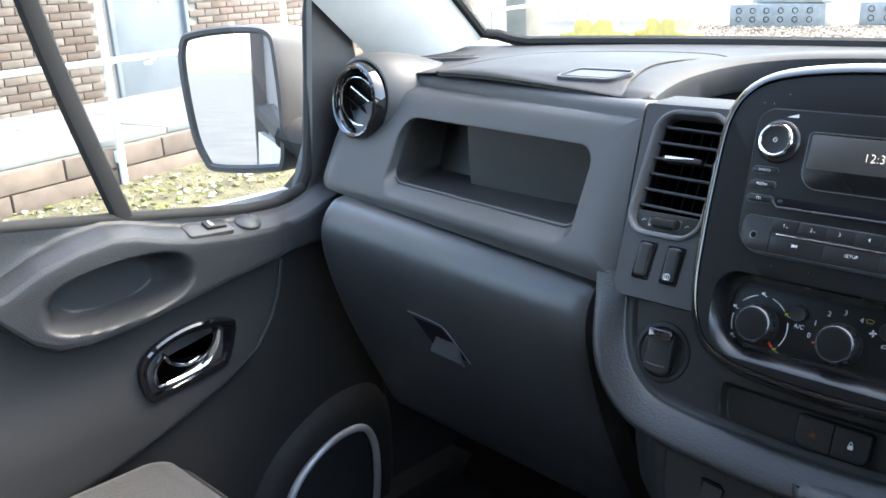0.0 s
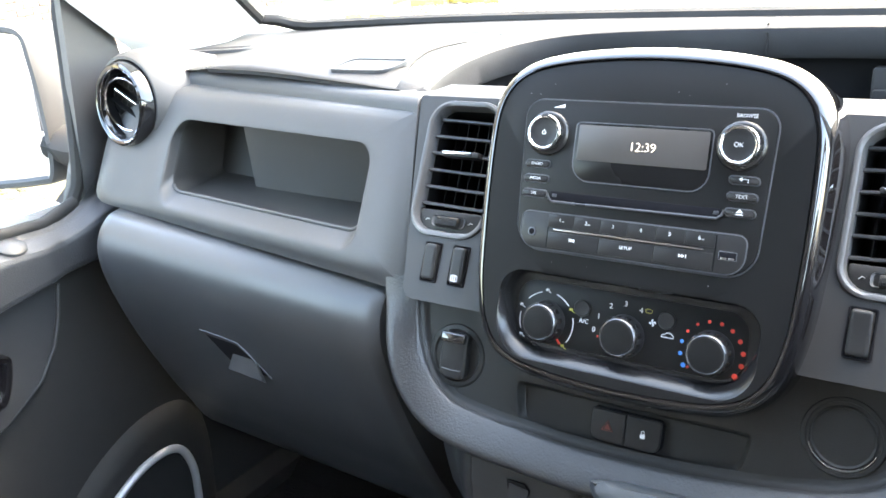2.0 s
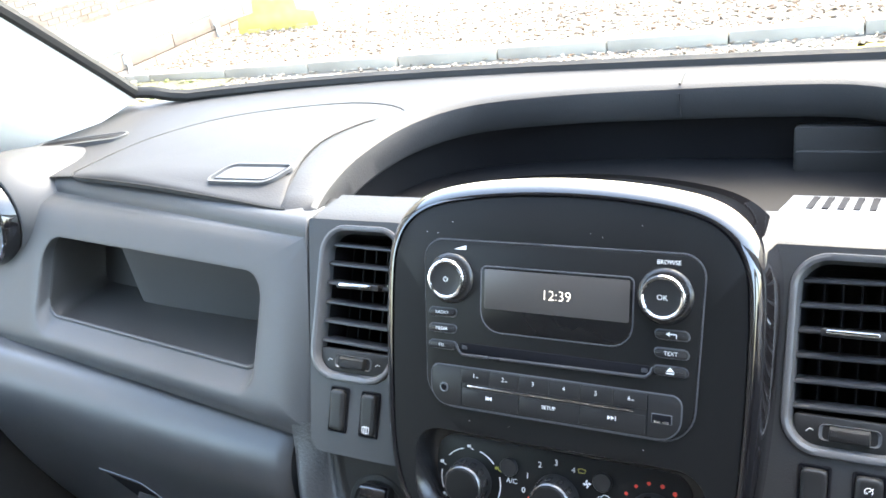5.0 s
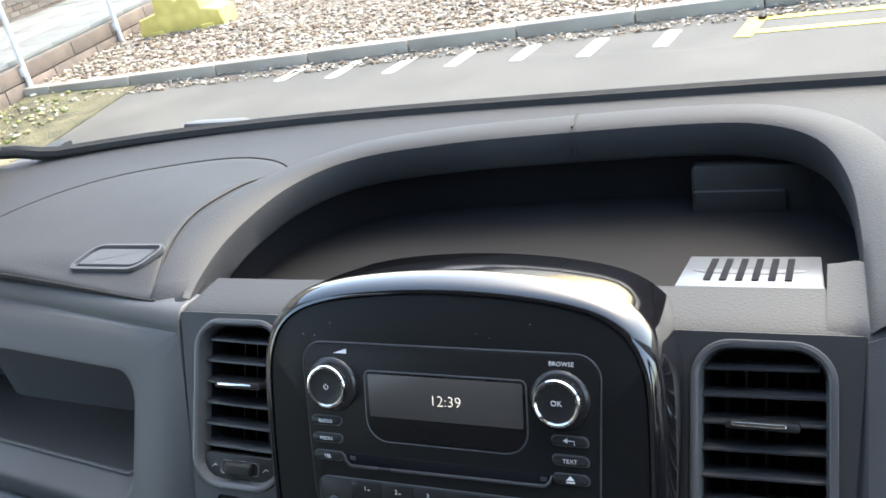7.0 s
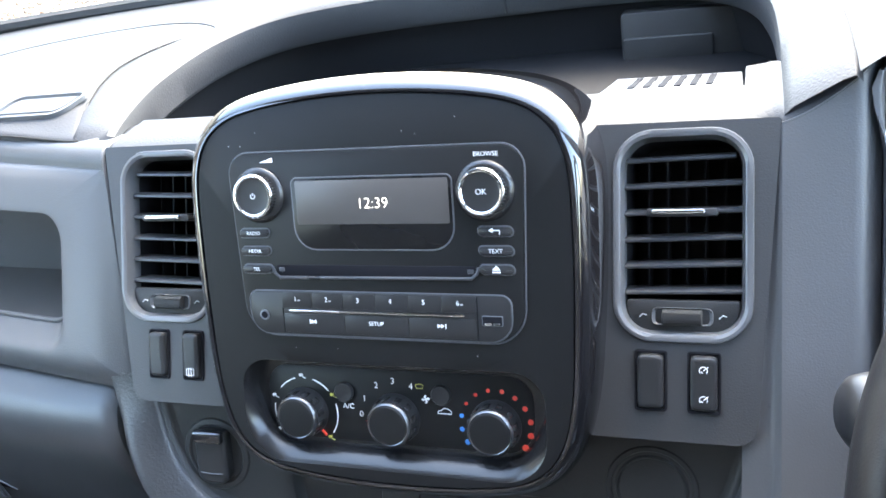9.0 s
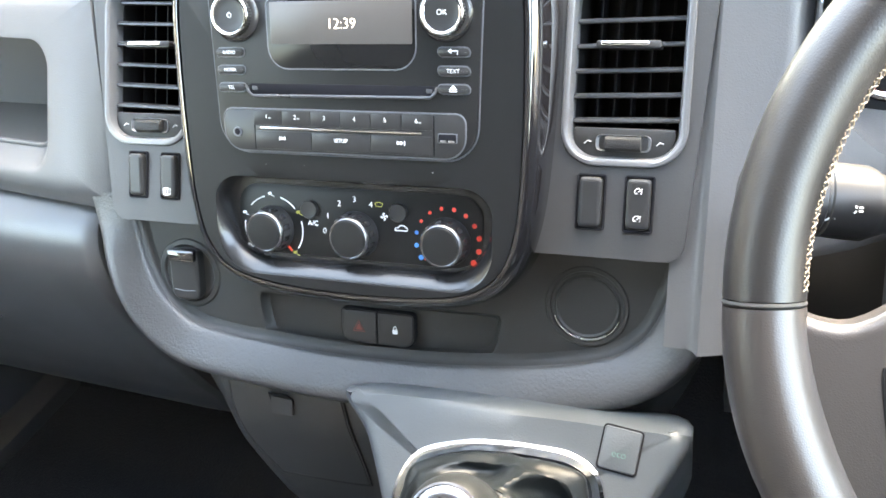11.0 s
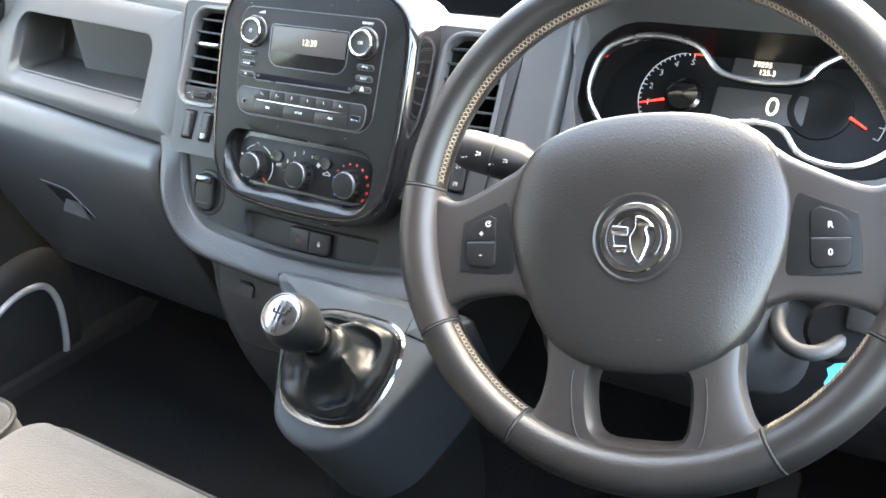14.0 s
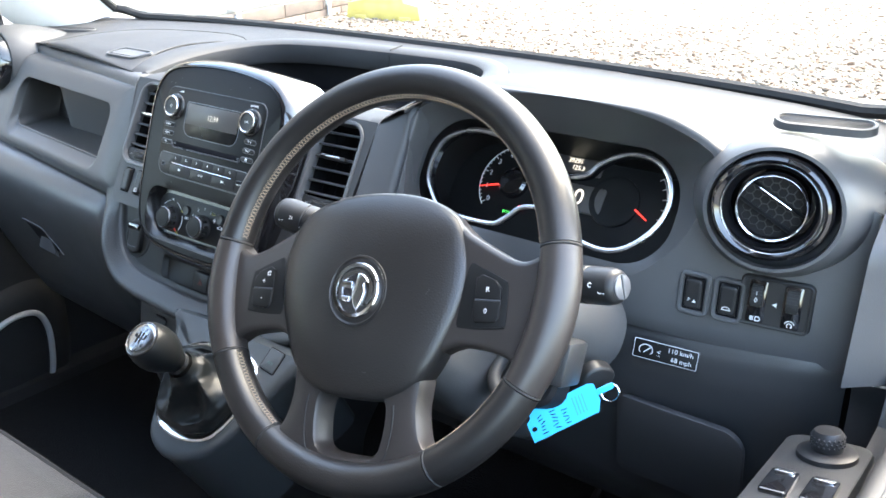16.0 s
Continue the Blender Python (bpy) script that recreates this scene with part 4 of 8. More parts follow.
part("lip", tube([(-0.0690, -0.0072, 0.0026), (-0.0675, -0.0108, 0.0030), (-0.0640, -0.0138, 0.0032), (0.0635, -0.0128, 0.0032), (0.0668, -0.0100, 0.0030), (0.0680, -0.0062, 0.0026)], 0.0010, 8), LIPSHEEN, slot)
for x in (-0.0625, 0.0628):
    part("guide", prism(rrect(0.0040, 0.0026, 0.0006, 2, x, -0.0088), 0.0024, 0.0030, 0.0002), LIPSHEEN, slot)
strip_o = rrect(0.1742, 0.0278, (0.0135, 0.006, 0.006, 0.0135), 6, -0.0008, -0.0368)
strip = part("key_strip", prism(strip_o, 0.001, 0.0030, 0.0006), BUTTON, radio)
ring = rings(bmesh.new(), [lift(inset(strip_o, -0.0009), 0.0021), lift(inset(strip_o, -0.0006), 0.0028), lift(inset(strip_o, -0.0001), 0.0028), lift(strip_o, 0.0022)])
part("edge", ring, TRIM, strip)
for x in (-0.0642, 0.0657):
    part("divider", tube([(x, -0.0240, 0.0030), (x, -0.0496, 0.0030)], 0.0004, 5), INK, strip)
for i, n in enumerate("123456"):
    x = -0.0538 + 0.0217 * i
    b = part("preset_button", prism(rrect(0.0211, 0.0100, 0.0006, 2, x, -0.0283), 0.0028, 0.0037, 0.0003), BUTTON, radio)
    part("lettering", at(letters(n, 0.0042, 0.0001), x - 0.0006, -0.0276, 0.0039), WHITE, b, smooth=False)
    if n in "126":
        part("print_mark", prism(rrect(0.0018, 0.0009, 0.0001, 1, x + 0.0018, -0.0284), 0.0037, 0.0039, 0.00001, 1), GREYPRINT, b, smooth=False)
for i, n in enumerate(("prev", "SETUP", "next")):
    x = (-0.0425, 0.0004, 0.0433)[i]
    b = part("control_button", prism(rrect(0.0422, 0.0120, 0.0006, 2, x, -0.0432), 0.0028, 0.0035, 0.0003), BUTTON, radio)
    if n == "SETUP":
        part("lettering", at(letters(n, 0.0036, 0.0001), x, -0.0420, 0.0037), WHITE, b, smooth=False)
    else:
        sgn = -1 if n == "prev" else 1
        bm = bmesh.new()
        for k in (-0.0016, 0.0006):
            tri = [(k - 0.0011 * sgn, -0.0014), (k + 0.0011 * sgn, 0), (k - 0.0011 * sgn, 0.0014)]
            prism(tri if sgn > 0 else tri[::-1], 0, 0.0002, 0.00001, 1, bm)
        prism(rrect(0.0005, 0.0030, 0.0001, 1, sgn * 0.0025, 0), 0, 0.0002, 0.00001, 1, bm)
        part("symbol", at(bm, x, -0.0418, 0.0037), WHITE, b, smooth=False)
part("chrome_strip", prism(rrect(0.1175, 0.0015, 0.0007, 3, -0.0008, -0.0350), 0.0030, 0.0044, 0.0006), CHROME, radio, "bright chrome strip")
jack = part("aux_socket", at(lathe([(0.0034, 0), (0.0034, 0.0005), (0.0026, 0.0007), (0.0021, 0.0002), (0.0005, -0.0004)], 24, cap_end=True), -0.0778, -0.0385, 0.0031), TRIM, radio, "small round socket")
part("hole", at(lathe([(0.0022, 0.0), (0.0003, 0.0)], 16, cap_end=True), -0.0778, -0.0385, 0.0036), INK, jack)
usb = part("usb_socket", prism(rrect(0.0128, 0.0062, 0.0006, 2, 0.0748, -0.0378), 0.0028, 0.0036, 0.0002), TRIM, radio, "small metal socket")
part("hole", prism(rrect(0.0118, 0.0052, 0.0003, 2, 0.0748, -0.0378), 0.0034, 0.0038, 0.0001), INK, usb)
for x in (0.0722, 0.0776):
    part("contact", prism(rrect(0.0040, 0.0013, 0.0002, 2, x, -0.0396), 0.0037, 0.0041, 0.0001), SATIN, usb)

# heater controls on the recess's floor
heater = thing("heater_controls", FASCIA @ Matrix.Translation((0.0005, -0.105, -0.0148)), "black heater control panel with three round knobs", "heater control")
part("plate", prism(rrect(0.1840, 0.0500, (0.020, 0.016, 0.016, 0.020), 8, 0.0, 0.0030), -0.001, 0.0006, 0.0003), RADIO, heater)


def heater_knob(x, y, turn):
    k = part("knob", at(lathe([(0.0166, 0.0), (0.0164, 0.0028), (0.0153, 0.0042), (0.0149, 0.0122)], 48), x, y, 0.0006), BUTTON, heater)
    part("chrome_ring", at(lathe([(0.0149, 0.0112), (0.0150, 0.0126), (0.0143, 0.0140), (0.0134, 0.0146), (0.0128, 0.0143)], 48), x, y, 0.0006), KNOB_RING, k, "satin metal ring")
    part("cap", at(lathe([(0.0129, 0.0142), (0.0122, 0.0150), (0.006, 0.0154), (0.0005, 0.0155)], 48, cap_end=True), x, y, 0.0006), MATTE, k, "soft black cap")
    for i in range(12):
        a = 2 * math.pi * i / 12 + 0.2
        part("grip", box(0.0011, 0.0040, 0.0070, 0.0003), SATINBLACK, k, "", Matrix.Translation((x + 0.0152 * math.cos(a), y + 0.0152 * math.sin(a), 0.0045)) @ Matrix.Rotation(a, 4, "Z"))
    a = radians(turn)
    part("pointer", prism(rrect(0.0055, 0.0016, 0.0004, 2), 0, 0.0006, 0.0001), RED, k, "red pointer", Matrix.Translation((x + 0.0186 * math.cos(a), y + 0.0186 * math.sin(a), 0.0008)) @ Matrix.Rotation(a, 4, "Z"))


KX = (-0.0650, 0.0005, 0.0673)
heater_knob(KX[0], -0.004, -48)
heater_knob(KX[1], -0.004, 190)
heater_knob(KX[2], -0.004, 220)
arc = [(KX[0] + 0.0235 * math.cos(radians(a)), -0.004 + 0.0235 * math.sin(radians(a)), 0.0008) for a in range(40, 76, 3)]
bm = tube(arc, 0.0004, 6)
for lo, hi in ((105, 140), (170, 205), (-35, 18)):
    tube([(KX[0] + 0.0235 * math.cos(radians(a)), -0.004 + 0.0235 * math.sin(radians(a)), 0.0008) for a in range(lo, hi, 3)], 0.0004, 6, bm=bm)
part("air_arc", bm, WHITE, heater)
for a, mt in ((92, WHITE), (157, WHITE), (30, AMBER), (215, WHITE), (-45, AMBER)):
    x, y = KX[0] + 0.0245 * math.cos(radians(a)), -0.004 + 0.0245 * math.sin(radians(a))
    bm = join(at(lathe([(0.0011, 0), (0.0011, 0.0002), (0.0002, 0.0002)], 10, cap_end=True), -0.0012, 0.0006), tube([(0.0002, 0.0018, 0), (0.0004, -0.0006, 0), (0.0026, -0.0014, 0)], 0.00035, 5))
    part("air_symbol", at(bm, x, y, 0.0008), mt, heater)
for n, a in (("0", 178), ("1", 152), ("2", 121), ("3", 92), ("4", 62)):
    printed(n, 0.0058, KX[1] + 0.0245 * math.cos(radians(a)), -0.004 + 0.0245 * math.sin(radians(a)), 0.0008, heater, name="fan_number")
printed("A/C", 0.0050, -0.0330, 0.0017, 0.0008, heater)
for x, y in ((-0.0350, 0.0116), (0.0326, 0.0136)):
    b = part("push_button", at(lathe([(0.0066, 0.0), (0.0066, 0.002), (0.0060, 0.0028), (0.002, 0.0024), (0.0004, 0.0024)], 28, cap_end=True), x, y, 0.0006), BUTTON, heater)
bm = bmesh.new()
for i in range(4):
    tube([(0, 0, 0), (0.0016 * math.cos(i * math.pi / 2 + 0.4), 0.0016 * math.sin(i * math.pi / 2 + 0.4), 0), (0.0026 * math.cos(i * math.pi / 2), 0.0026 * math.sin(i * math.pi / 2), 0)], [0.0002, 0.0008, 0.0005], 6, bm=bm)
part("fan_symbol", at(bm, 0.0218, 0.0100, 0.0009), WHITE, heater)
bm = tube([(-0.0045, -0.001, 0), (-0.004, 0.0008, 0), (-0.002, 0.001, 0), (-0.0005, 0.0026, 0), (0.0022, 0.0024, 0), (0.0045, 0.0006, 0), (0.0045, -0.001, 0), (-0.0045, -0.001, 0)], 0.00035, 5)
part("car_symbol", at(bm, 0.0341, 0.0022, 0.0009), WHITE, heater)
part("demist_symbol", at(tube([(-0.0028, 0.0008, 0), (0, 0.0016, 0), (0.0028, 0.0008, 0), (0.002, -0.0014, 0), (-0.002, -0.0014, 0), (-0.0028, 0.0008, 0)], 0.0003, 5), 0.0180, 0.0183, 0.0009), AMBER, heater)
for i in range(12):
    a = radians(213 - i * 22.6)
    r = 0.0012 + (0.0009 * abs(i - 4) / 7 if i > 3 else 0.0006 * (3 - i) / 3)
    part("blue_dot" if i < 3 else "red_dot", at(lathe([(r, 0), (r, 0.0002), (r * 0.1, 0.0002)], 14, cap_end=True), KX[2] + 0.0226 * math.cos(a), -0.004 + 0.0226 * math.sin(a), 0.0007), BLUE if i < 3 else RED, heater)


# ---- air vents ----
def square_vent(sx):
    m = CENTRE @ Matrix.Translation((sx * 0.179, -0.0655, 0))
    v = thing("air_vent", m, "rectangular black air vent with six slats", "air vent", "rectangular vents")
    o = rrect(0.0745, 0.119, 0.021, 8)
    part("frame", rings(bmesh.new(), [lift(inset(o, -0.0022), 0.0002), lift(inset(o, -0.0016), 0.0018), lift(inset(o, 0.0004), 0.0022), lift(inset(o, 0.0024), 0.0012), lift(inset(o, 0.0040), -0.004), lift(inset(o, 0.0042), -0.012)]), VENTRIM, v, "dark satin frame")
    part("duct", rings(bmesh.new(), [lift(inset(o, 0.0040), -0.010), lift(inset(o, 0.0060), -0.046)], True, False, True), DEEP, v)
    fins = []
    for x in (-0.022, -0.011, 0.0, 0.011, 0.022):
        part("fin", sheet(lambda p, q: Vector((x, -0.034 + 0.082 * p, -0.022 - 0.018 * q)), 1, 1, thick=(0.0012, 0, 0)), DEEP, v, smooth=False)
    for i in range(6):
        y = 0.0440 - 0.0155 * i
        half = 0.0338 - (0.003 if i == 0 else 0.0)
        prof = [(0.0006, -0.0050), (0.0016, -0.0062), (0.0022, -0.0110), (0.0022, -0.022), (0.0010, -0.022), (-0.0012, -0.010), (-0.0014, -0.0064), (-0.0006, -0.0050)]
        bm = rings(bmesh.new(), [[(x, y + a - 0.25 * b * 0.3, b) for a, b in prof] for x in (-half, -half * 0.5, 0, half * 0.5, half)], True, True, True)
        bm.transform(Matrix.Rotation(radians(1.5 * sx), 4, "Z"))
        part("slat", bm, SLAT, v)
    h = part("slider", at(prism(rrect(0.040, 0.0050, 0.0018, 4), -0.009, 0.0016, 0.001), 0.0, 0.0135, 0.0), BUTTON, v)
    part("chrome_bar", at(prism(rrect(0.030, 0.0026, 0.001, 3), 0.0006, 0.0030, 0.0008), -0.002, 0.0140, 0.0), CHROME, h, "bright chrome bar")
    sill = part("sill", at(prism(rrect(0.064, 0.0185, (0.014, 0.002, 0.002, 0.014), 6), -0.012, -0.0035, 0.001), 0, -0.0468, 0), PANEL, v)
    part("wheel_seat", at(rings(bmesh.new(), [lift(rrect(0.0350, 0.0105, 0.0035, 4), -0.004), lift(rrect(0.0342, 0.0098, 0.0032, 4), -0.0022), lift(rrect(0.0290, 0.0080, 0.002, 4), -0.0040)], True, False, True), 0, -0.0470, 0), VENTRIM, sill)
    wheel = bmesh.new()
    rings(wheel, [[(x, r * math.cos(2 * math.pi * k / 24), r * math.sin(2 * math.pi * k / 24)) for k in range(24)] for x, r in ((-0.0115, 0.0030), (-0.0110, 0.0048), (0.0110, 0.0048), (0.0115, 0.0030))], True, True, True)
    w = part("thumbwheel", at(wheel, 0, -0.0475, -0.0032), RUBBER, v, "ribbed thumbwheel")
    ribs = bmesh.new()
    for k in range(22):
        bmesh.ops.create_cube(ribs, size=1, matrix=Matrix.Translation((-0.0100 + 0.02 * k / 21, 0, 0.0047)) @ Matrix.Diagonal((0.0004, 0.006, 0.0006, 1)))
    part("ribs", at(ribs, 0, -0.0475, -0.0032), BUTTON, w, smooth=False)
    for sx2 in (-1, 1):
        part("air_symbol", at(tube([(-0.002, -0.0008, 0), (0, 0.0012, 0), (0.0022, 0.0004, 0)], 0.0004, 5), sx2 * 0.0225, -0.0470, -0.0032), GREYPRINT, v)


square_vent(-1)
square_vent(1)


def round_vent(x, y, z, yaw, size=1.0):
    m = upright((x, y, z), 8, yaw) @ Matrix.Scale(size, 4)
    v = thing("air_vent", m, "round air vent with a glossy black surround and chrome ring", "air vent", "round vents")
    R = [(0.061, -0.030), (0.0600, -0.010), (0.0585, 0.006), (0.0565, 0.0125), (0.0535, 0.0145), (0.0505, 0.0135), (0.0485, 0.0105)]
    bm = rings(bmesh.new(), [[(r * 1.08 * math.cos(2 * math.pi * k / 48), r * 0.985 * math.sin(2 * math.pi * k / 48), zz) for k in range(48)] for r, zz in R])
    part("surround", bm, GLOSS, v, "glossy black surround")
    bm = rings(bmesh.new(), [[(r * 1.06 * math.cos(2 * math.pi * k / 48), r * math.sin(2 * math.pi * k / 48), zz) for k in range(48)] for r, zz in ((0.0489, 0.0104), (0.0489, 0.0114), (0.0484, 0.0118), (0.0479, 0.0112))])
    part("outer_ring", bm, SATIN, v, "thin bright ring")
    bm = rings(bmesh.new(), [[(r * 1.05 * math.cos(2 * math.pi * k / 48), r * math.sin(2 * math.pi * k / 48), zz) for k in range(48)] for r, zz in ((0.0472, 0.0105), (0.042, 0.001), (0.0405, -0.012), (0.040, -0.028))], True, False, True)
    part("bowl", bm, GLOSS, v)
    t = Matrix.Rotation(radians(-30), 4, "Z") @ Matrix.Rotation(radians(16 if x < 0 else 8), 4, "Y") @ Matrix.Scale(0.93, 4)
    rot = part("rotor", join(lathe([(0.0395, -0.012), (0.0398, 0.002), (0.0385, 0.004)], 48), lathe([(0.0395, -0.014), (0.001, -0.016)], 32, cap_end=True)), DEEP, v, "", t)
    part("chrome_ring", lathe([(0.0392, 0.0015), (0.0398, 0.0045), (0.0388, 0.0055), (0.0374, 0.0042)], 48), CHROME, rot, "bright chrome ring", t)
    for k, yy in enumerate((-0.014, 0.010)):
        half = math.sqrt(0.0380 ** 2 - yy ** 2)
        prof = [(0.0, -0.004), (0.0010, -0.005), (0.0020, -0.012), (0.0010, -0.0128), (-0.0006, -0.010), (-0.0008, -0.005)]
        bm = rings(bmesh.new(), [[(xx, yy + a, b) for a, b in prof] for xx in (-half, -half / 3, half / 3, half)], True, True, True)
        part("blade", bm, MATTE, rot, "", t)
    part("chrome_bar", at(prism(rrect(0.044, 0.0024, 0.001, 3), -0.001, 0.0025, 0.0008), -0.004, 0.0110, 0), CHROME, rot, "bright chrome bar", t)
    mesh = bmesh.new()
    for i in range(-3, 4):
        for j in range(-3, 4):
            cx, cy = i * 0.0105 + (0.0052 if j % 2 else 0), j * 0.0091
            if cx * cx + cy * cy < 0.036 ** 2:
                rings(mesh, [[(cx + r * math.cos(math.pi / 3 * k + 0.52), cy + r * math.sin(math.pi / 3 * k + 0.52), -0.0135) for k in range(6)] for r in (0.0061, 0.0053)])
    tagged(part("honeycomb", mesh, BUTTON, rot, "", t, smooth=False), "fine black honeycomb mesh", kind="stuff")


round_vent(-0.694, 0.084, 1.279, -8, 0.90)
round_vent(0.695, 0.058, 1.306, 7, 0.82)
# the dash swells round the vents at both ends
for VENTM in (upright((0.696, 0.058, 1.304), 8, 7), upright((-0.694, 0.087, 1.279), 8, -4) @ Matrix.Diagonal((1.06, 1.03, 1.0, 1.0))):
    bm = rings(bmesh.new(), [[(a * math.cos(2 * math.pi * k / 56), b * math.sin(2 * math.pi * k / 56), zz) for k in range(56)] for a, b, zz in ((0.0555, 0.0515, -0.004), (0.0565, 0.0525, 0.003), (0.0600, 0.0555, 0.003), (0.0655, 0.0600, -0.004), (0.0720, 0.0640, -0.018), (0.0800, 0.0655, -0.040), (0.0900, 0.0640, -0.075), (0.100, 0.055, -0.13), (0.105, 0.040, -0.17))])
    part("vent_swell", bm, DASH, dashboard, "rounded swelling of the dash round the vent", ROOT[dashboard.name].inverted() @ VENTM)


# ---- switches ----
def rocker(m, w, h, label, symbol="", group="rocker switches", bezel=False):
    s = thing("rocker_switch", m, label, "switch", group)
    o = rrect(w + 0.0034, h + 0.0034, 0.0018, 4)
    part("frame", rings(bmesh.new(), [lift(inset(o, -0.0004), -0.002), lift(o, 0.0003), lift(inset(o, 0.0010), 0.0002), lift(inset(o, 0.0018), -0.0008), lift(inset(o, 0.0020), -0.004)], True, False, True), INK if group == "rocker switches" else BUTTON, s)
    if bezel:
        e = inset(o, -0.0050)
        part("bezel", rings(bmesh.new(), [lift(inset(e, -0.0004), -0.003), lift(e, 0.0012), lift(inset(e, 0.0012), 0.0024), lift(inset(e, 0.0036), 0.0022), lift(inset(e, 0.0048), 0.0004)]), DASH, s, "raised grey bezel")
    loops = []
    for d, z in ((0.0, -0.003), (0.0, 0.0016), (0.0006, 0.0030), (0.0016, 0.0036), (0.0030, 0.0039)):
        loops.append([(x, y, z + (0.0020 * (y / h) if z > 0 else 0)) for x, y in inset(rrect(w, h, 0.0036, 4), d)])
    part("rocker", rings(bmesh.new(), loops, True, False, True), BUTTON, s, smooth=False)
    if symbol == "defog":
        part("symbol", join(tube([(-0.003, -0.009, 0.0022), (0.003, -0.009, 0.0022), (0.003, -0.0135, 0.002), (-0.003, -0.0135, 0.002), (-0.003, -0.009, 0.0022)], 0.0003, 5),
                            tube([(-0.001, -0.008, 0.0024), (-0.001, -0.0145, 0.0022)], 0.0003, 5), tube([(0.001, -0.008, 0.0024), (0.001, -0.0145, 0.0022)], 0.0003, 5)), WHITE, s, "", Matrix.Translation((0, 0, 0.0016)))
    elif symbol == "cruise":
        for yy in (0.008, -0.009):
            part("symbol", join(at(tube([(0.0022 * math.cos(a), 0.0022 * math.sin(a), 0) for a in [radians(-40 + 260 * i / 12) for i in range(13)]], 0.00022, 5), 0, yy, 0.0030 + 0.06 * yy), at(tube([(0, 0, 0), (0.0026, 0.0022, 0)], 0.00022, 5), 0, yy, 0.0030 + 0.06 * yy), at(tube([(-0.0014, -0.0004, 0), (-0.0004, -0.0014, 0)], 0.00022, 5), 0, yy, 0.0030 + 0.06 * yy)), WHITE, s, "", Matrix.Translation((0, 0, 0.0016)))
    elif symbol == "marks":
        part("symbol", join(at(letters("P", 0.005, 0.0001), -0.003, -0.006, 0.0022), at(prism([(0, 0), (0.004, 0), (0.002, 0.003)], 0, 0.0002, 0.00001, 1), 0.0, -0.008, 0.0021)), WHITE, s, "", Matrix.Translation((0, 0, 0.0016)), smooth=False)
    elif symbol == "car":
        part("symbol", at(tube([(-0.004, -0.001, 0), (-0.003, 0.0012, 0), (0, 0.002, 0), (0.003, 0.001, 0), (0.004, -0.001, 0), (-0.004, -0.001, 0)], 0.00035, 5), 0, -0.008, 0.0023), WHITE, s, "", Matrix.Translation((0, 0, 0.0016)))
    return s


for x, sym, lab in ((-0.1865, "", "blank black switch cover below the vent"), (-0.1575, "defog", "black rear-demister rocker switch below the vent"), (0.1615, "", "blank black switch cover below the vent"), (0.1915, "cruise", "black cruise-control rocker switch below the vent")):
    rocker(CENTRE @ Matrix.Translation((x, -0.1500, 0.001)), 0.0135 if x < 0 else 0.0150, 0.032, lab, sym)
for x, sym, lab in ((0.632, "marks", "black parking-sensor rocker switch"), (0.664, "car", "black rocker switch with a small car symbol")):
    rocker(upright((x, right_y(x, 1.203) - 0.0015, 1.2035), 6, 6), 0.0165, 0.030, lab, sym, bezel=True)

# headlamp levelling and dimmer wheels in one frame
hm = upright((0.706, right_y(0.706, 1.210) - 0.003, 1.2085), 6, 8)
dim = thing("lamp_control", hm, "black panel with headlamp-level and dimmer thumbwheels", "control panel")
o = rrect(0.064, 0.048, 0.006, 5)
part("frame", rings(bmesh.new(), [lift(inset(o, -0.001), -0.002), lift(o, 0.0016), lift(inset(o, 0.001), 0.0022), lift(inset(o, 0.003), 0.0018), lift(inset(o, 0.0034), 0.0008)], True, False, True), BUTTON, dim)
for x in (-0.0165, 0.0150):
    part("well", prism(rrect(0.0165, 0.041, 0.002, 3, x, 0), 0.0004, 0.0018, 0.0003), GLOSS, dim)
    wheel = bmesh.new()
    rings(wheel, [[(xx, r * math.cos(2 * math.pi * k / 28), r * math.sin(2 * math.pi * k / 28) * 0.7) for k in range(28)] for xx, r in ((-0.0055, 0.0095), (-0.005, 0.0115), (0.005, 0.0115), (0.0055, 0.0095))], True, True, True)
    w = part("thumbwheel", at(wheel, x, 0.006, 0.0005), RUBBER, dim)
    ribs = bmesh.new()
    for k in range(9):
        a = radians(30 + 15 * k)
        bmesh.ops.create_cube(ribs, size=1, matrix=Matrix.Translation((0, 0.0115 * math.cos(a), 0.0080 * math.sin(a))) @ Matrix.Diagonal((0.0096, 0.0007, 0.0007, 1)))
    part("ribs", at(ribs, x, 0.006, 0.0005), BUTTON, w, smooth=False)
part("lettering", join(at(letters("1", 0.006, 0.0001), -0.0165, 0.010, 0.0085), at(letters("0", 0.006, 0.0001), -0.0165, 0.0035, 0.0090)), WHITE, dim, smooth=False)
part("lamp_symbol", join(at(tube([(0, -0.002, 0), (0.003, -0.002, 0), (0.0045, 0, 0), (0.003, 0.002, 0), (0, 0.002, 0), (0, -0.002, 0)], 0.0004, 5), -0.0155, -0.0165, 0.0022), *[at(tube([(-0.005, 0, 0), (-0.0015, 0, 0)], 0.0004, 5), -0.0155, -0.0180 + 0.0015 * k, 0.0022) for k in range(3)]), WHITE, dim)
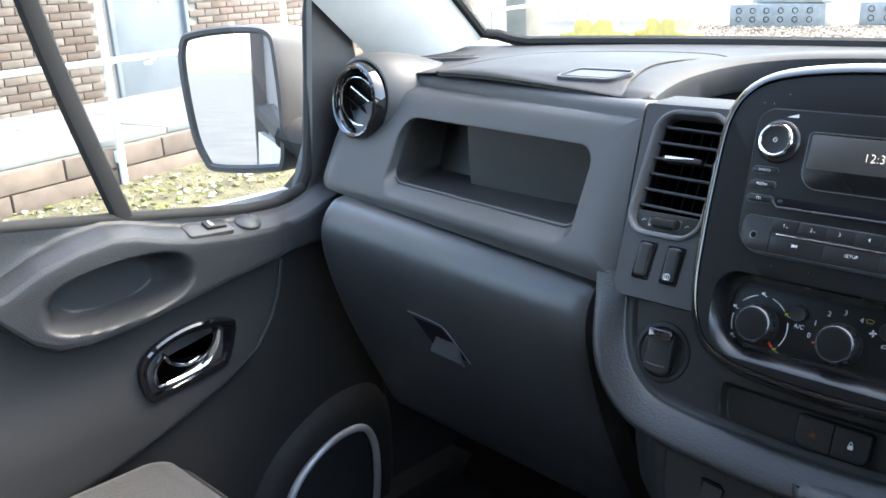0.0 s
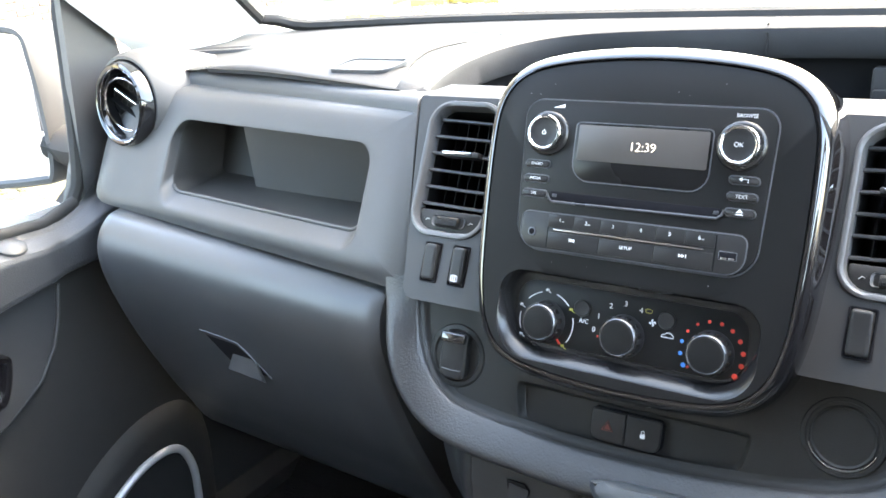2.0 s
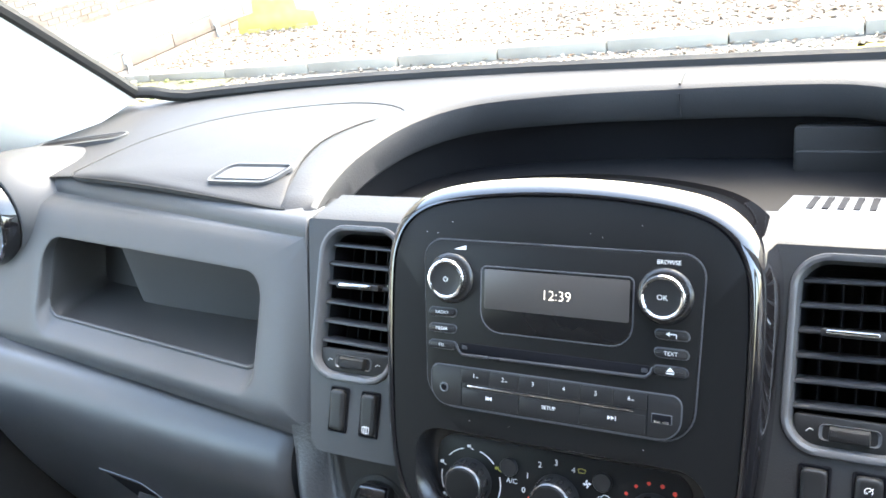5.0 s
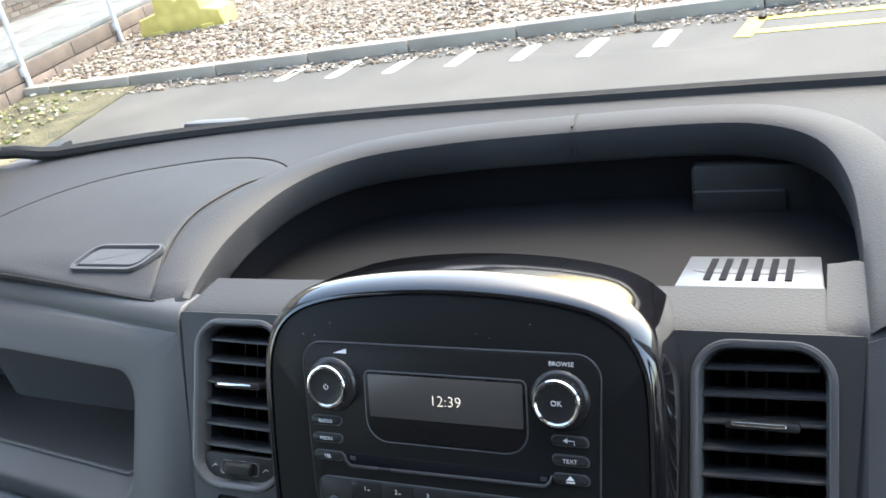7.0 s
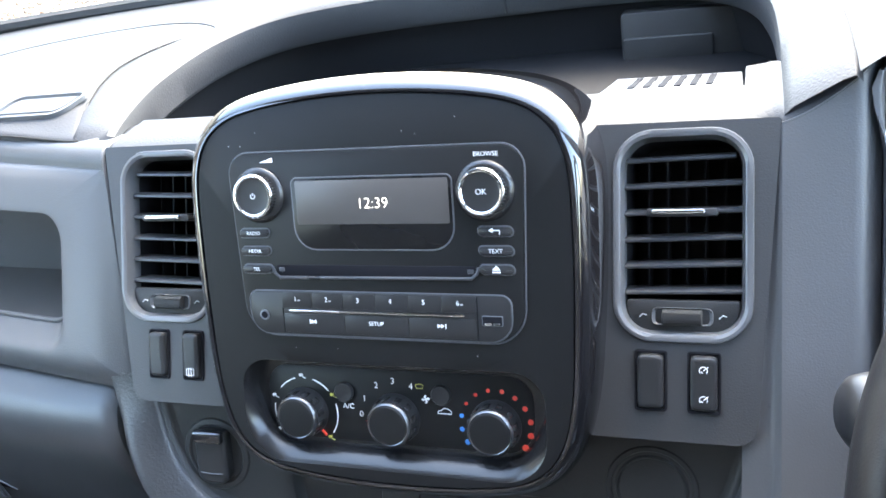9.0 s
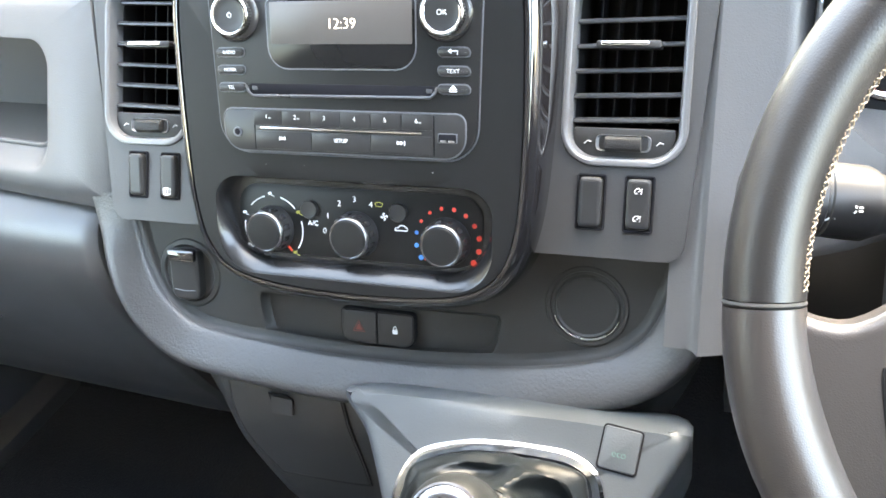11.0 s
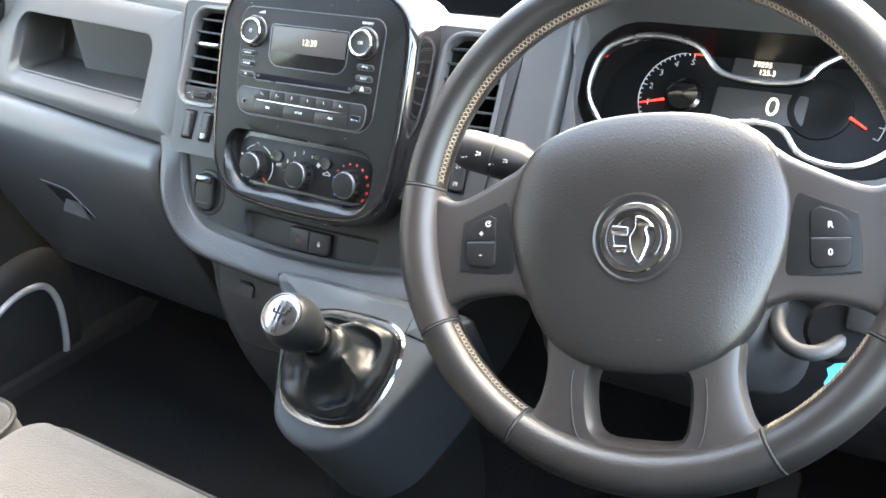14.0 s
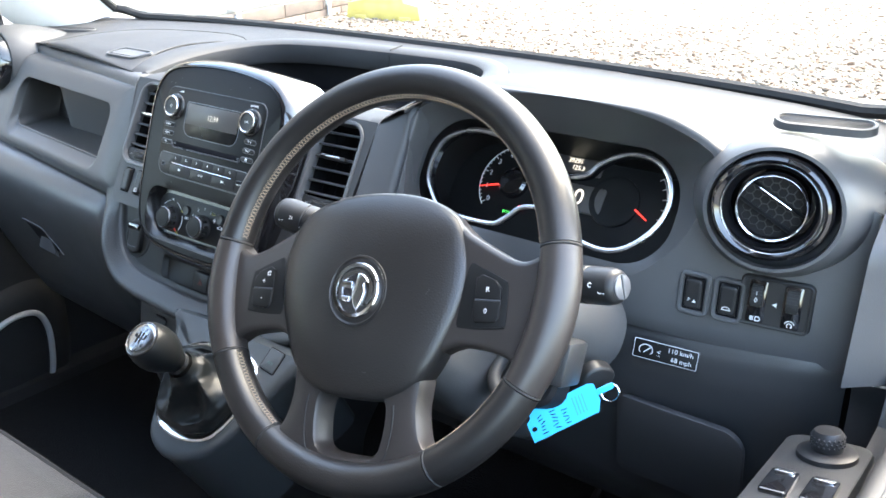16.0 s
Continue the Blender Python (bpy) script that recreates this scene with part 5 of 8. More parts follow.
part("bulb_symbol", join(at(tube([(0.0022 * math.cos(a), 0.0022 * math.sin(a), 0) for a in [radians(-60 + 300 * i / 12) for i in range(13)]], 0.0004, 5), 0.0150, -0.0170, 0.0022), at(tube([(0.0045 * math.cos(a), 0.0045 * math.sin(a), 0) for a in [radians(20 + 140 * i / 8) for i in range(9)]], 0.0004, 5), 0.0150, -0.0170, 0.0022)), WHITE, dim)
part("pointer_mark", prism([(-0.0025, 0.0), (0.0015, -0.0022), (0.0015, 0.0022)], 0.0019, 0.0023, 0.00001, 1), WHITE, dim, smooth=False)

# ---- lower centre: power socket, tray with two switches, round blank ----
sock = thing("power_socket", LOWP @ Matrix.Translation((-0.1555, 0.0285, 0.0)), "black power socket with a flip lid", "socket")
part("collar", lathe([(0.0290, -0.001), (0.0270, 0.0012), (0.0235, 0.0016), (0.0215, -0.0004), (0.0200, -0.004)], 44, cap_end=True), PANEL, sock, "shallow round seat of the socket")
lid_o = rrect(0.0265, 0.041, (0.0085, 0.003, 0.003, 0.0085), 6)
lidp = part("lid", prism(lid_o, -0.003, 0.0085, 0.003, 4), BUTTON, sock, "black flip lid")
part("tab", at(prism(rrect(0.0245, 0.0095, 0.0022, 4), 0.0, 0.0055, 0.002, 3), 0.0, 0.0165, 0.0065), GLOSS, lidp, "glossy black thumb tab")
part("line", tube([(-0.0095, -0.0115, 0.0087), (0.0, -0.0122, 0.0089), (0.0095, -0.0115, 0.0087)], 0.0004, 5), TRIM, lidp)

for x, kind in ((-0.0108, "hazard"), (0.0184, "lock")):
    s = thing("push_switch", LOWP @ Matrix.Translation((x, -0.0003, -0.006)), "black hazard-light switch with a red triangle" if kind == "hazard" else "black door-lock switch with a padlock symbol", "switch")
    r4 = (0.0012, 0.0012, 0.003, 0.008) if kind == "hazard" else (0.008, 0.003, 0.0012, 0.0012)
    cap_o = rrect(0.0284, 0.0255, r4, 5)
    part("gap", prism(inset(cap_o, -0.0009), -0.004, 0.0030, 0.0002), INK, s)
    part("cap", prism(cap_o, -0.003, 0.0046, 0.0012, 3), BUTTON, s)
    if kind == "hazard":
        part("triangle", join(tube([(-0.0046, -0.0036, 0.0046), (0.0046, -0.0036, 0.0046), (0, 0.0046, 0.0046), (-0.0046, -0.0036, 0.0046)], 0.0004, 6), prism([(-0.0028, -0.0025), (0.0028, -0.0025), (0, 0.0025)], 0.0044, 0.0048, 0.00005, 1)), material("dim_red_print", (0.14, 0.022, 0.016), 0.5, bump=0), s)
    else:
        part("padlock", join(at(prism(rrect(0.0040, 0.0034, 0.0006, 3), 0, 0.0003, 0.00005), 0, -0.0012, 0.0046), at(tube([(-0.0011, 0, 0), (-0.0011, 0.0017, 0), (0, 0.0027, 0), (0.0011, 0.0017, 0), (0.0011, 0, 0)], 0.00035, 6), 0, 0.0006, 0.0048)), WHITE, s)
blank = thing("round_blank", LOWP @ Matrix.Translation((0.1592, 0.0335, 0.0)), "round black blanking cap with a bright lower rim", "blanking cap")
part("dish", lathe([(0.0290, -0.001), (0.0275, 0.0010), (0.0250, 0.0009), (0.0232, -0.0018), (0.0222, 0.0004), (0.0212, 0.0010), (0.0200, 0.0004), (0.0192, -0.0010), (0.010, -0.0012), (0.0005, -0.0012)], 56, cap_end=True), PANEL, blank)
part("rim", rings(bmesh.new(), [[(r * math.cos(a), r * math.sin(a), z) for a in [radians(200 + 140 * i / 24) for i in range(25)]] for r, z in ((0.0224, 0.0004), (0.0229, 0.0012), (0.0234, 0.0012), (0.0239, 0.0002))], closed=False), SATIN, blank, "bright thin rim")

# ---- steering wheel, turned a little to the left ----
COLUMN = upright((0.441, -0.181, 1.259), 31)
WHEEL = COLUMN @ Matrix.Rotation(radians(12.5), 4, "Z")
wheel = thing("steering_wheel", WHEEL, "black leather steering wheel with tan stitching", "steering wheel")


def rim(a0, a1, extra=0.0, n=None):
    n = n or max(8, int(abs(a1 - a0) / 3))
    loops = []
    for i in range(n + 1):
        a = radians(a0 + (a1 - a0) * i / n)
        # the section is a little fuller at the thumb grips
        f = 1 + extra * math.sin(math.pi * i / n)
        loops.append([((0.1735 + 0.0158 * f * math.cos(b)) * math.cos(a), (0.1735 + 0.0158 * f * math.cos(b)) * math.sin(a), 0.0175 * f * math.sin(b)) for b in [2 * math.pi * k / 20 for k in range(20)]])
    return rings(bmesh.new(), loops, True, True, True)


def stitches(a0, a1, step=1.25):
    """Cross stitching along the inner side of the rim."""
    bm = bmesh.new()
    a = a0
    while a < a1:
        pts = []
        for k, (da, b) in enumerate(((0, 151), (step * 0.8, 170), (0.05, 170), (step * 0.75, 151))):
            r = radians(a + da)
            q = 0.1735 + 0.0161 * math.cos(radians(b))
            pts.append((q * math.cos(r), q * math.sin(r), 0.0178 * math.sin(radians(b))))
        tube(pts[:2], 0.00030, 5, bm=bm)
        tube(pts[2:], 0.00030, 5, bm=bm)
        a += step
    return bm


SEGMENTS = (("rim_top", 9, 171, 0.0, LEATHER), ("grip", 172, 208, 0.10, WHEEL_LEATHER), ("rim_lower", 209, 240, 0.0, LEATHER), ("rim_base", 241, 299, 0.05, PAD), ("rim_lower", 300, 331, 0.0, LEATHER), ("grip", 332, 368, 0.10, WHEEL_LEATHER))
for name, a0, a1, extra, mat_ in SEGMENTS:
    seg = part(name, rim(a0, a1, extra), mat_, wheel, {"grip": "worn smooth thumb grip", "rim_base": "smooth plastic lower rim"}.get(name, "black leather rim with tan stitching"))
    if mat_ is LEATHER:
        part("stitching", stitches(a0 + 1, a1 - 1), THREAD, seg, "tan cross stitching")
for a in (8.5, 171.5, 208.5, 240.5, 299.5, 331.5):
    r = radians(a)
    bm = tube([((0.1735 + 0.0150 * math.cos(b)) * math.cos(r), (0.1735 + 0.0150 * math.cos(b)) * math.sin(r), 0.0166 * math.sin(b)) for b in [2 * math.pi * k / 24 for k in range(24)]], 0.0012, 6, closed=True)
    part("joint", bm, RUBBER, wheel)


def spoke_shape(outline, dish=0.004, z0=-0.014, z1=0.006, bevel=0.006):
    bm = prism(outline, z0, z1, bevel, 4)
    for v in bm.verts:
        v.co.z += dish * (1 - min(1.0, v.co.xy.length / 0.165))
    return bm


for sx in (1, -1):
    pts = [(0.060, 0.052), (0.095, 0.034), (0.135, 0.015), (0.152, 0.016), (0.166, 0.024), (0.174, 0.010), (0.174, -0.050), (0.160, -0.078), (0.146, -0.068), (0.130, -0.060), (0.095, -0.056), (0.060, -0.060)]
    o = [(sx * p.x, p.y) for p in spline(pts[::-1], 4)]
    sp = part("spoke", spoke_shape(o if sx > 0 else o[::-1]), WHEEL_LEATHER, wheel, "smooth dark grey spoke")
    bez = [(0.098, 0.010), (0.110, 0.007), (0.130, -0.002), (0.1345, -0.007), (0.1355, -0.036), (0.132, -0.041), (0.102, -0.043), (0.091, -0.040), (0.092, -0.014)]
    o = [(sx * p.x, p.y) for p in spline(bez[::-1], 4)]
    bz = part("switch_pod", prism(o if sx > 0 else o[::-1], 0.002, 0.0075, 0.0012), RADIO, sp, "black switch pod")
    # two keys that fill one rounded outline, with a thin line between them
    for half, text in ((1, "+" if sx < 0 else "R"), (0, "-" if sx < 0 else "0")):
        pts = [(0.1065, -0.0185), (0.1300, -0.0185), (0.1296, -0.0095), (0.1235, -0.0030), (0.1120, 0.0010), (0.1065, -0.0020)] if half else [(0.1065, -0.0198), (0.1300, -0.0198), (0.1296, -0.0330), (0.1265, -0.0365), (0.1100, -0.0375), (0.1065, -0.0340)]
        k = [(sx * x, y) for x, y in pts]
        if sum(k[i - 1][0] * k[i][1] - k[i][0] * k[i - 1][1] for i in range(len(k))) < 0:
            k = k[::-1]
        key = part("key", prism(k, 0.0060, 0.0096, 0.0010, 3), RADIO, wheel, "black steering wheel switch")
        yy = -0.0110 if half else -0.0280
        part("lettering", at(letters(text, 0.0072 if text in "+-" else 0.0058, 0.0001), sx * 0.1180, yy - (0.002 if text == "+" else 0.0), 0.0098), WHITE, key, smooth=False)
    part("line", tube([(sx * 0.1072, -0.0191, 0.0090), (sx * 0.1294, -0.0191, 0.0090)], 0.0004, 5), TRIM, bz)
    if sx < 0:
        part("symbol", join(at(tube([(0.0019 * math.cos(a), 0.0019 * math.sin(a), 0) for a in [radians(40 + 300 * i / 14) for i in range(15)]], 0.0003, 5), -0.1125, -0.0055, 0.0098), at(tube([(0, 0, 0), (0.0018, 0.0018, 0)], 0.0003, 5), -0.1125, -0.0055, 0.0098)), WHITE, wheel)
# lower spokes: a yoke with an opening
yo = [(0.066, -0.082), (0.052, -0.080), (-0.052, -0.080), (-0.066, -0.082), (-0.066, -0.11), (-0.074, -0.136), (-0.092, -0.149), (-0.085, -0.166), (-0.045, -0.180), (0.045, -0.180), (0.085, -0.166), (0.092, -0.149), (0.074, -0.136), (0.066, -0.11)]
outer = [(p.x, p.y) for p in spline(yo, 4)]
hole = []
for x, y in outer:
    d = Vector((x, y + 0.128))
    a = math.atan2(d.y, d.x)
    c, s = math.cos(a), math.sin(a)
    f = (abs(c / 0.033) ** 5 + abs(s / 0.025) ** 5) ** (-1 / 5)
    hole.append((f * c * (1 - 0.12 * (s < 0) * abs(s)), -0.128 + f * s))
loops = [lift(outer, -0.012), lift(outer, 0.004), lift(inset(outer, 0.002), 0.009), lift(inset(outer, 0.006), 0.011)]
loops += [lift([(b[0] * 1.0 + (a[0] - b[0]) * 0.35, b[1] + (a[1] - b[1]) * 0.35) for a, b in zip(outer, hole)], 0.0115), lift(inset(hole, -0.004), 0.010), lift(inset(hole, -0.001), 0.005), lift(hole, -0.012)]
bm = rings(bmesh.new(), loops)
for v in bm.verts:
    v.co.z += 0.004 * (1 - min(1.0, v.co.xy.length / 0.165)) - 0.004
yoke = part("yoke", bm, WHEEL_LEATHER, wheel, "twin lower spokes round an opening")
bm = tube([(x, y, 0.0078 + 0.004 * (1 - min(1.0, Vector((x, y)).length / 0.165))) for x, y in inset(hole, -0.0125) if y < -0.105], 0.0006, 6)
part("groove", bm, RUBBER, yoke)

# airbag cover
half = [(0.0, 0.070), (0.046, 0.065), (0.080, 0.048), (0.094, 0.018), (0.0955, -0.012), (0.087, -0.045), (0.068, -0.084), (0.040, -0.104), (0.0, -0.108)]
pad_pts = half + [(-x, y) for x, y in half[-2:0:-1]]
pad_o = [(p.x, p.y) for p in spline(pad_pts[::-1], 5)]
loops = []
for f, z in ((0.985, -0.014), (1.0, -0.002), (1.0, 0.003), (0.994, 0.0065), (0.978, 0.0092), (0.95, 0.0112), (0.90, 0.0132), (0.82, 0.0156), (0.72, 0.0178), (0.60, 0.0196), (0.46, 0.0208), (0.32, 0.0214), (0.18, 0.0216), (0.06, 0.0216)):
    loops.append([(x * f, -0.018 + (y + 0.018) * f, z) for x, y in pad_o])
cover = part("airbag_cover", rings(bmesh.new(), loops, True, False, True), PAD, wheel, "grained dark grey airbag cover")
# embossed letters in a lighter colour than the pad, for the light on their relief
part("lettering", at(letters("AIRBAG", 0.0098, 0.0003), 0.002, -0.083, 0.0168), material("emboss_highlight", (0.034, 0.033, 0.0325), 0.5, bump=0), cover, smooth=False)
for sx in (-1, 1):
    part("horn_mark", at(tube([(-0.005, 0.001, 0), (0.005, 0.001, 0), (0.003, -0.002, 0), (-0.001, -0.002, 0)], 0.0005, 5), sx * 0.064, -0.016, 0.0176), RUBBER, cover)
BADGE = Matrix.Translation((0, -0.019, 0)) @ Matrix.Diagonal((0.83, 0.83, 1.0, 1.0)) @ Matrix.Translation((0, 0.019, 0))
dish = part("badge_dish", at(lathe([(0.0370, 0.0), (0.0362, 0.0018), (0.0345, 0.0020), (0.0320, 0.0003), (0.0275, 0.0002)], 48), 0.0, -0.019, 0.0206), LEATHER, wheel, "round recess for the badge", BADGE)
badge = part("badge", at(lathe([(0.0284, 0.0), (0.0286, 0.0030), (0.0274, 0.0040), (0.0240, 0.0036), (0.0234, 0.0016), (0.0005, 0.0016)], 48, cap_end=True), 0.0, -0.019, 0.0204), CHROME, wheel, "round chrome badge", BADGE)
part("badge_ground", at(lathe([(0.0236, 0.0), (0.0005, 0.0004)], 40, cap_end=True), 0, -0.019, 0.0222), KNOB_RING, badge, "", BADGE)
part("inner_ring", at(rings(bmesh.new(), [[(r * math.cos(a), r * math.sin(a), z) for a in [radians(-40 + 250 * i / 30) for i in range(31)]] for r, z in ((0.0215, 0.0), (0.0212, 0.0014), (0.0172, 0.0014), (0.0168, 0.0))], closed=False), 0, -0.019, 0.0224), CHROME, badge, "", BADGE)
shape = [(0.001, 0.017), (0.008, 0.016), (0.015, 0.009), (0.010, 0.007), (0.012, -0.002), (0.009, -0.012), (0.004, -0.020), (-0.002, -0.012), (-0.004, 0.0), (0.0, 0.008)]
o = [(p.x, p.y) for p in spline(shape[::-1], 4)]
part("emblem", at(prism(o, 0, 0.0022, 0.0015, 3), 0, -0.019, 0.0224), CHROME, badge, "", BADGE)
part("emblem", at(prism([(-0.018, 0.010), (-0.005, 0.0085), (-0.005, 0.001), (-0.0185, 0.0025)][::-1], 0, 0.0016, 0.0008, 2), 0, -0.019, 0.0224), CHROME, badge, "", BADGE)
part("emblem", at(prism([(-0.017, -0.006), (-0.006, -0.0065), (-0.007, -0.012), (-0.014, -0.0115)][::-1], 0, 0.0016, 0.0008, 2), 0, -0.019, 0.0224), CHROME, badge, "", BADGE)

# ---- steering column shroud, stalks and key ----
col = thing("steering_column", COLUMN, "dark grey plastic steering column shroud", "steering column")
secs = ((-0.026, 0.105, 0.105, -0.006, 0.03), (-0.035, 0.130, 0.125, -0.010, 0.03), (-0.10, 0.165, 0.150, -0.022, 0.035), (-0.16, 0.190, 0.160, -0.030, 0.035), (-0.24, 0.205, 0.165, -0.03, 0.035))
part("shroud", rings(bmesh.new(), [lift(rrect(w, h, r, 6, 0, cy), z) for z, w, h, cy, r in secs], True, True, True), DASH, col, "dark grey shroud")
ko = ((-0.098, 0.060, 0.050, 0.024), (-0.102, 0.080, 0.070, 0.034), (-0.112, 0.088, 0.080, 0.038), (-0.21, 0.092, 0.088, 0.040))
part("lock_housing", rings(bmesh.new(), [lift(rrect(w, h, r, 8, 0.103, 0.014), z) for z, w, h, r in ko], True, True, True), DASH, col, "rounded grey housing of the ignition lock")
part("lock_ring", tube([(0.110 + 0.024 * math.cos(a), -0.040 + 0.026 * math.sin(a), -0.105 - 0.02 * math.sin(a)) for a in [2 * math.pi * i / 32 for i in range(32)]], 0.006, 10, closed=True), DASH, col, "rounded collar of the ignition lock")
part("shroud_seam", tube([(0.118, 0.040, -0.1085), (0.128, 0.022, -0.1095), (0.139, 0.006, -0.1125), (0.147, -0.002, -0.120)], 0.0008, 6), RUBBER, col)
part("remote_pod", box(0.026, 0.036, 0.040, 0.004), LOWER, col, "small dark audio remote behind the wheel", ROOT[col.name].inverted() @ Matrix.Translation((0.586, -0.112, 1.170)) @ Matrix.Rotation(radians(-20), 4, "X"))
part("pod_arm", tube([(0.575, -0.10, 1.190), (0.545, -0.08, 1.195)], 0.010, 8), LOWER, col, world_space=True)
part("hub", lathe([(0.036, -0.03), (0.034, -0.012), (0.03, 0.0)], 28), RUBBER, col)
part("ignition", at(lathe([(0.022, -0.02), (0.0225, 0.006), (0.019, 0.010), (0.012, 0.010)], 28, cap_end=True), 0, 0, 0), DEEP, col, "dark ignition lock", Matrix.Translation((0.128, -0.046, -0.102)))


def stalk(root, tip, r0, r1, label, right):
    root, tip = Vector(root), Vector(tip)
    q = (tip - root).to_track_quat("Z", "Y").to_matrix().to_4x4()
    L = (tip - root).length
    s = thing("column_stalk", Matrix.Translation(root) @ q, label, "stalk", "column stalks")
    part("lever", lathe([(r0, 0), (r0 * 0.80, L * 0.2), (r0 * 0.85, L * 0.40), (r0 * 1.0, L * 0.52), (r1 * 0.90, L * 0.60)], 28), BUTTON, s)
    part("sleeve", lathe([(r1 * 0.90, L * 0.59), (r1, L * 0.62), (r1, L * 0.76), (r1 * 0.955, L * 0.765), (r1 * 0.955, L * 0.775), (r1, L * 0.78), (r1 * 0.98, L * 0.93), (r1 * 0.92, L * 0.97)], 28), BUTTON, s, "ribbed turning sleeve")
    part("end_cap", lathe([(r1 * 0.93, L * 0.96), (r1 * 0.86, L * 0.995), (r1 * 0.62, L * 1.02), (r1 * 0.05, L * 1.022)], 28, cap_end=True), BUTTON, s, "black end cap")
    if right:
        for k in (0, 1):
            arc = [(r1 * 0.64 * math.cos(a), r1 * 0.64 * math.sin(a)) for a in [radians(90 + 180 * k + 4 + 172 * i / 14) for i in range(15)]]
            part("end_key", prism(arc, L * 1.015, L * 1.035, 0.0008), TRIM, s, "silver push key in the stalk's end")
    inv = (Matrix.Translation(root) @ q).inverted()
    for k in range(4):
        # small printed symbols on the side that faces the driver
        place = Matrix.Translation(root + (tip - root) * (0.66 + 0.085 * k) + Vector((0, -r1 * 0.94, r1 * 0.36 - 0.005 * (k % 2)))) @ upright((0, 0, 0), 22).to_3x3().to_4x4()
        part("symbol", join(at(tube([(0.0017 * math.cos(a), 0.0017 * math.sin(a), 0) for a in [radians(20 + 320 * i / 10) for i in range(11)]], 0.0005, 5)), tube([(0.0026, 0.0008, 0), (0.0042, 0.0008, 0)], 0.0004, 5), tube([(0.0026, -0.0008, 0), (0.0042, -0.0008, 0)], 0.0004, 5)), WHITE, s, "", inv @ place)
    return s


stalk((0.385, -0.085, 1.230), (0.258, -0.118, 1.258), 0.012, 0.0172, "black column stalk with white light symbols", False)
rs = stalk((0.515, -0.085, 1.240), (0.632, -0.104, 1.271), 0.013, 0.0160, "black column stalk with a silver end cap", True)

KEY = Matrix.Translation((0.578, -0.056, 1.154))
key = thing("ignition_key", KEY, "black car key in the ignition with a split ring", "key")
part("fob", prism(rrect(0.034, 0.062, 0.014, 6), -0.006, 0.006, 0.003, 3), BUTTON, key, "black plastic key fob", Matrix.Translation((0.012, -0.006, -0.014)) @ Matrix.Rotation(radians(58), 4, "Z") @ upright((0, 0, 0), -12).to_3x3().to_4x4() @ Matrix.Rotation(radians(-20), 4, "Z"))
part("collar", lathe([(0.014, -0.016), (0.0145, 0.004), (0.011, 0.007)], 24, cap_end=True), SATIN, key, "metal lock collar", Matrix.Translation((-0.016, 0.006, 0.012)) @ Matrix.Rotation(radians(70), 4, "Y"))
part("ring", tube([(0.008 * math.cos(a), 0.008 * math.sin(a), 0) for a in [2 * math.pi * i / 24 for i in range(24)]], 0.0009, 6, closed=True), CHROME, key, "steel split ring", Matrix.Translation((0.036, -0.010, -0.005)) @ Matrix.Rotation(radians(70), 4, "X") @ Matrix.Rotation(radians(20), 4, "Y"))
TAGM = Matrix(((0.600, -0.229, 0.761, 0.589), (0.710, -0.271, -0.643, -0.103), (0.357, 0.935, 0.0, 1.137), (0, 0, 0, 1))) @ Matrix.Scale(0.9, 4)
tag = thing("key_tag", TAGM, "bright blue card key tag with handwritten marks", "key tag")
to = [(0.037, 0.017), (0.031, 0.020), (-0.033, 0.0185), (-0.033, 0.010), (-0.038, 0.006), (-0.038, -0.018), (0.033, -0.016), (0.038, -0.004)]
part("card", prism(to[::-1], 0, 0.0009, 0.0003), TAG, tag, "", smooth=False)
part("strap", prism(rrect(0.020, 0.007, 0.003, 4, 0.046, 0.006), 0, 0.0012, 0.0004), TAG, tag)
part("eyelet", lathe([(0.0028, 0.0009), (0.0028, 0.0012), (0.0002, 0.0012)], 14, cap_end=True), INK, tag, "", Matrix.Translation((-0.033, -0.003, 0)))
rng = np.random.default_rng(5)
for k, (x, n) in enumerate(((-0.0235, 6), (-0.0105, 7), (0.0005, 5))):
    # three lines of unreadable pen strokes
    for q in range(n):
        y0 = -0.0125 + 0.0042 * q
        w, h, t = rng.uniform(0.0042, 0.0066), rng.uniform(0.0009, 0.0013), rng.uniform(-40, 40)
        part("handwriting_mark", at(prism(rrect(w, h, 0.0004, 2), 0.0009, 0.0011, 0.0001), x + rng.uniform(-0.001, 0.001), y0, 0, t), INK, tag, "dark pen stroke", smooth=False)
for k in range(4):
    part("print_mark", prism(rrect(0.0008, 0.022, 0.0003, 2, 0.012 + 0.0035 * k, 0.002), 0.0009, 0.0011, 0.0001), BLUE, tag, smooth=False)

# ---- instrument cluster ----
RINGP = upright((0.445, 0.09, 1.255), 30)
DIAL = upright((0.449, 0.158, 1.238), 35)
cluster = thing("instrument_cluster", RINGP, "instrument cluster with chrome-ringed dials and lit displays", "instrument cluster")
IR = ROOT[cluster.name].inverted()
goggles = [(-0.159, 0.004), (-0.150, 0.042), (-0.112, 0.060), (-0.062, 0.055), (-0.034, 0.032), (0.006, 0.027), (0.040, 0.033), (0.055, 0.050), (0.085, 0.065), (0.118, 0.060), (0.137, 0.034), (0.135, 0.002), (0.115, -0.026), (0.088, -0.039), (0.052, -0.034), (0.027, -0.012), (-0.019, -0.0145), (-0.038, -0.031), (-0.058, -0.042), (-0.120, -0.040), (-0.146, -0.022)]
gog = [(p.x, p.y) for p in spline(goggles[::-1], 5)]
part("chrome_ring", tube([(x, y, 0.0) for x, y in gog], 0.0032, 8, closed=True), SATIN, cluster, "satin chrome ring round both dials")


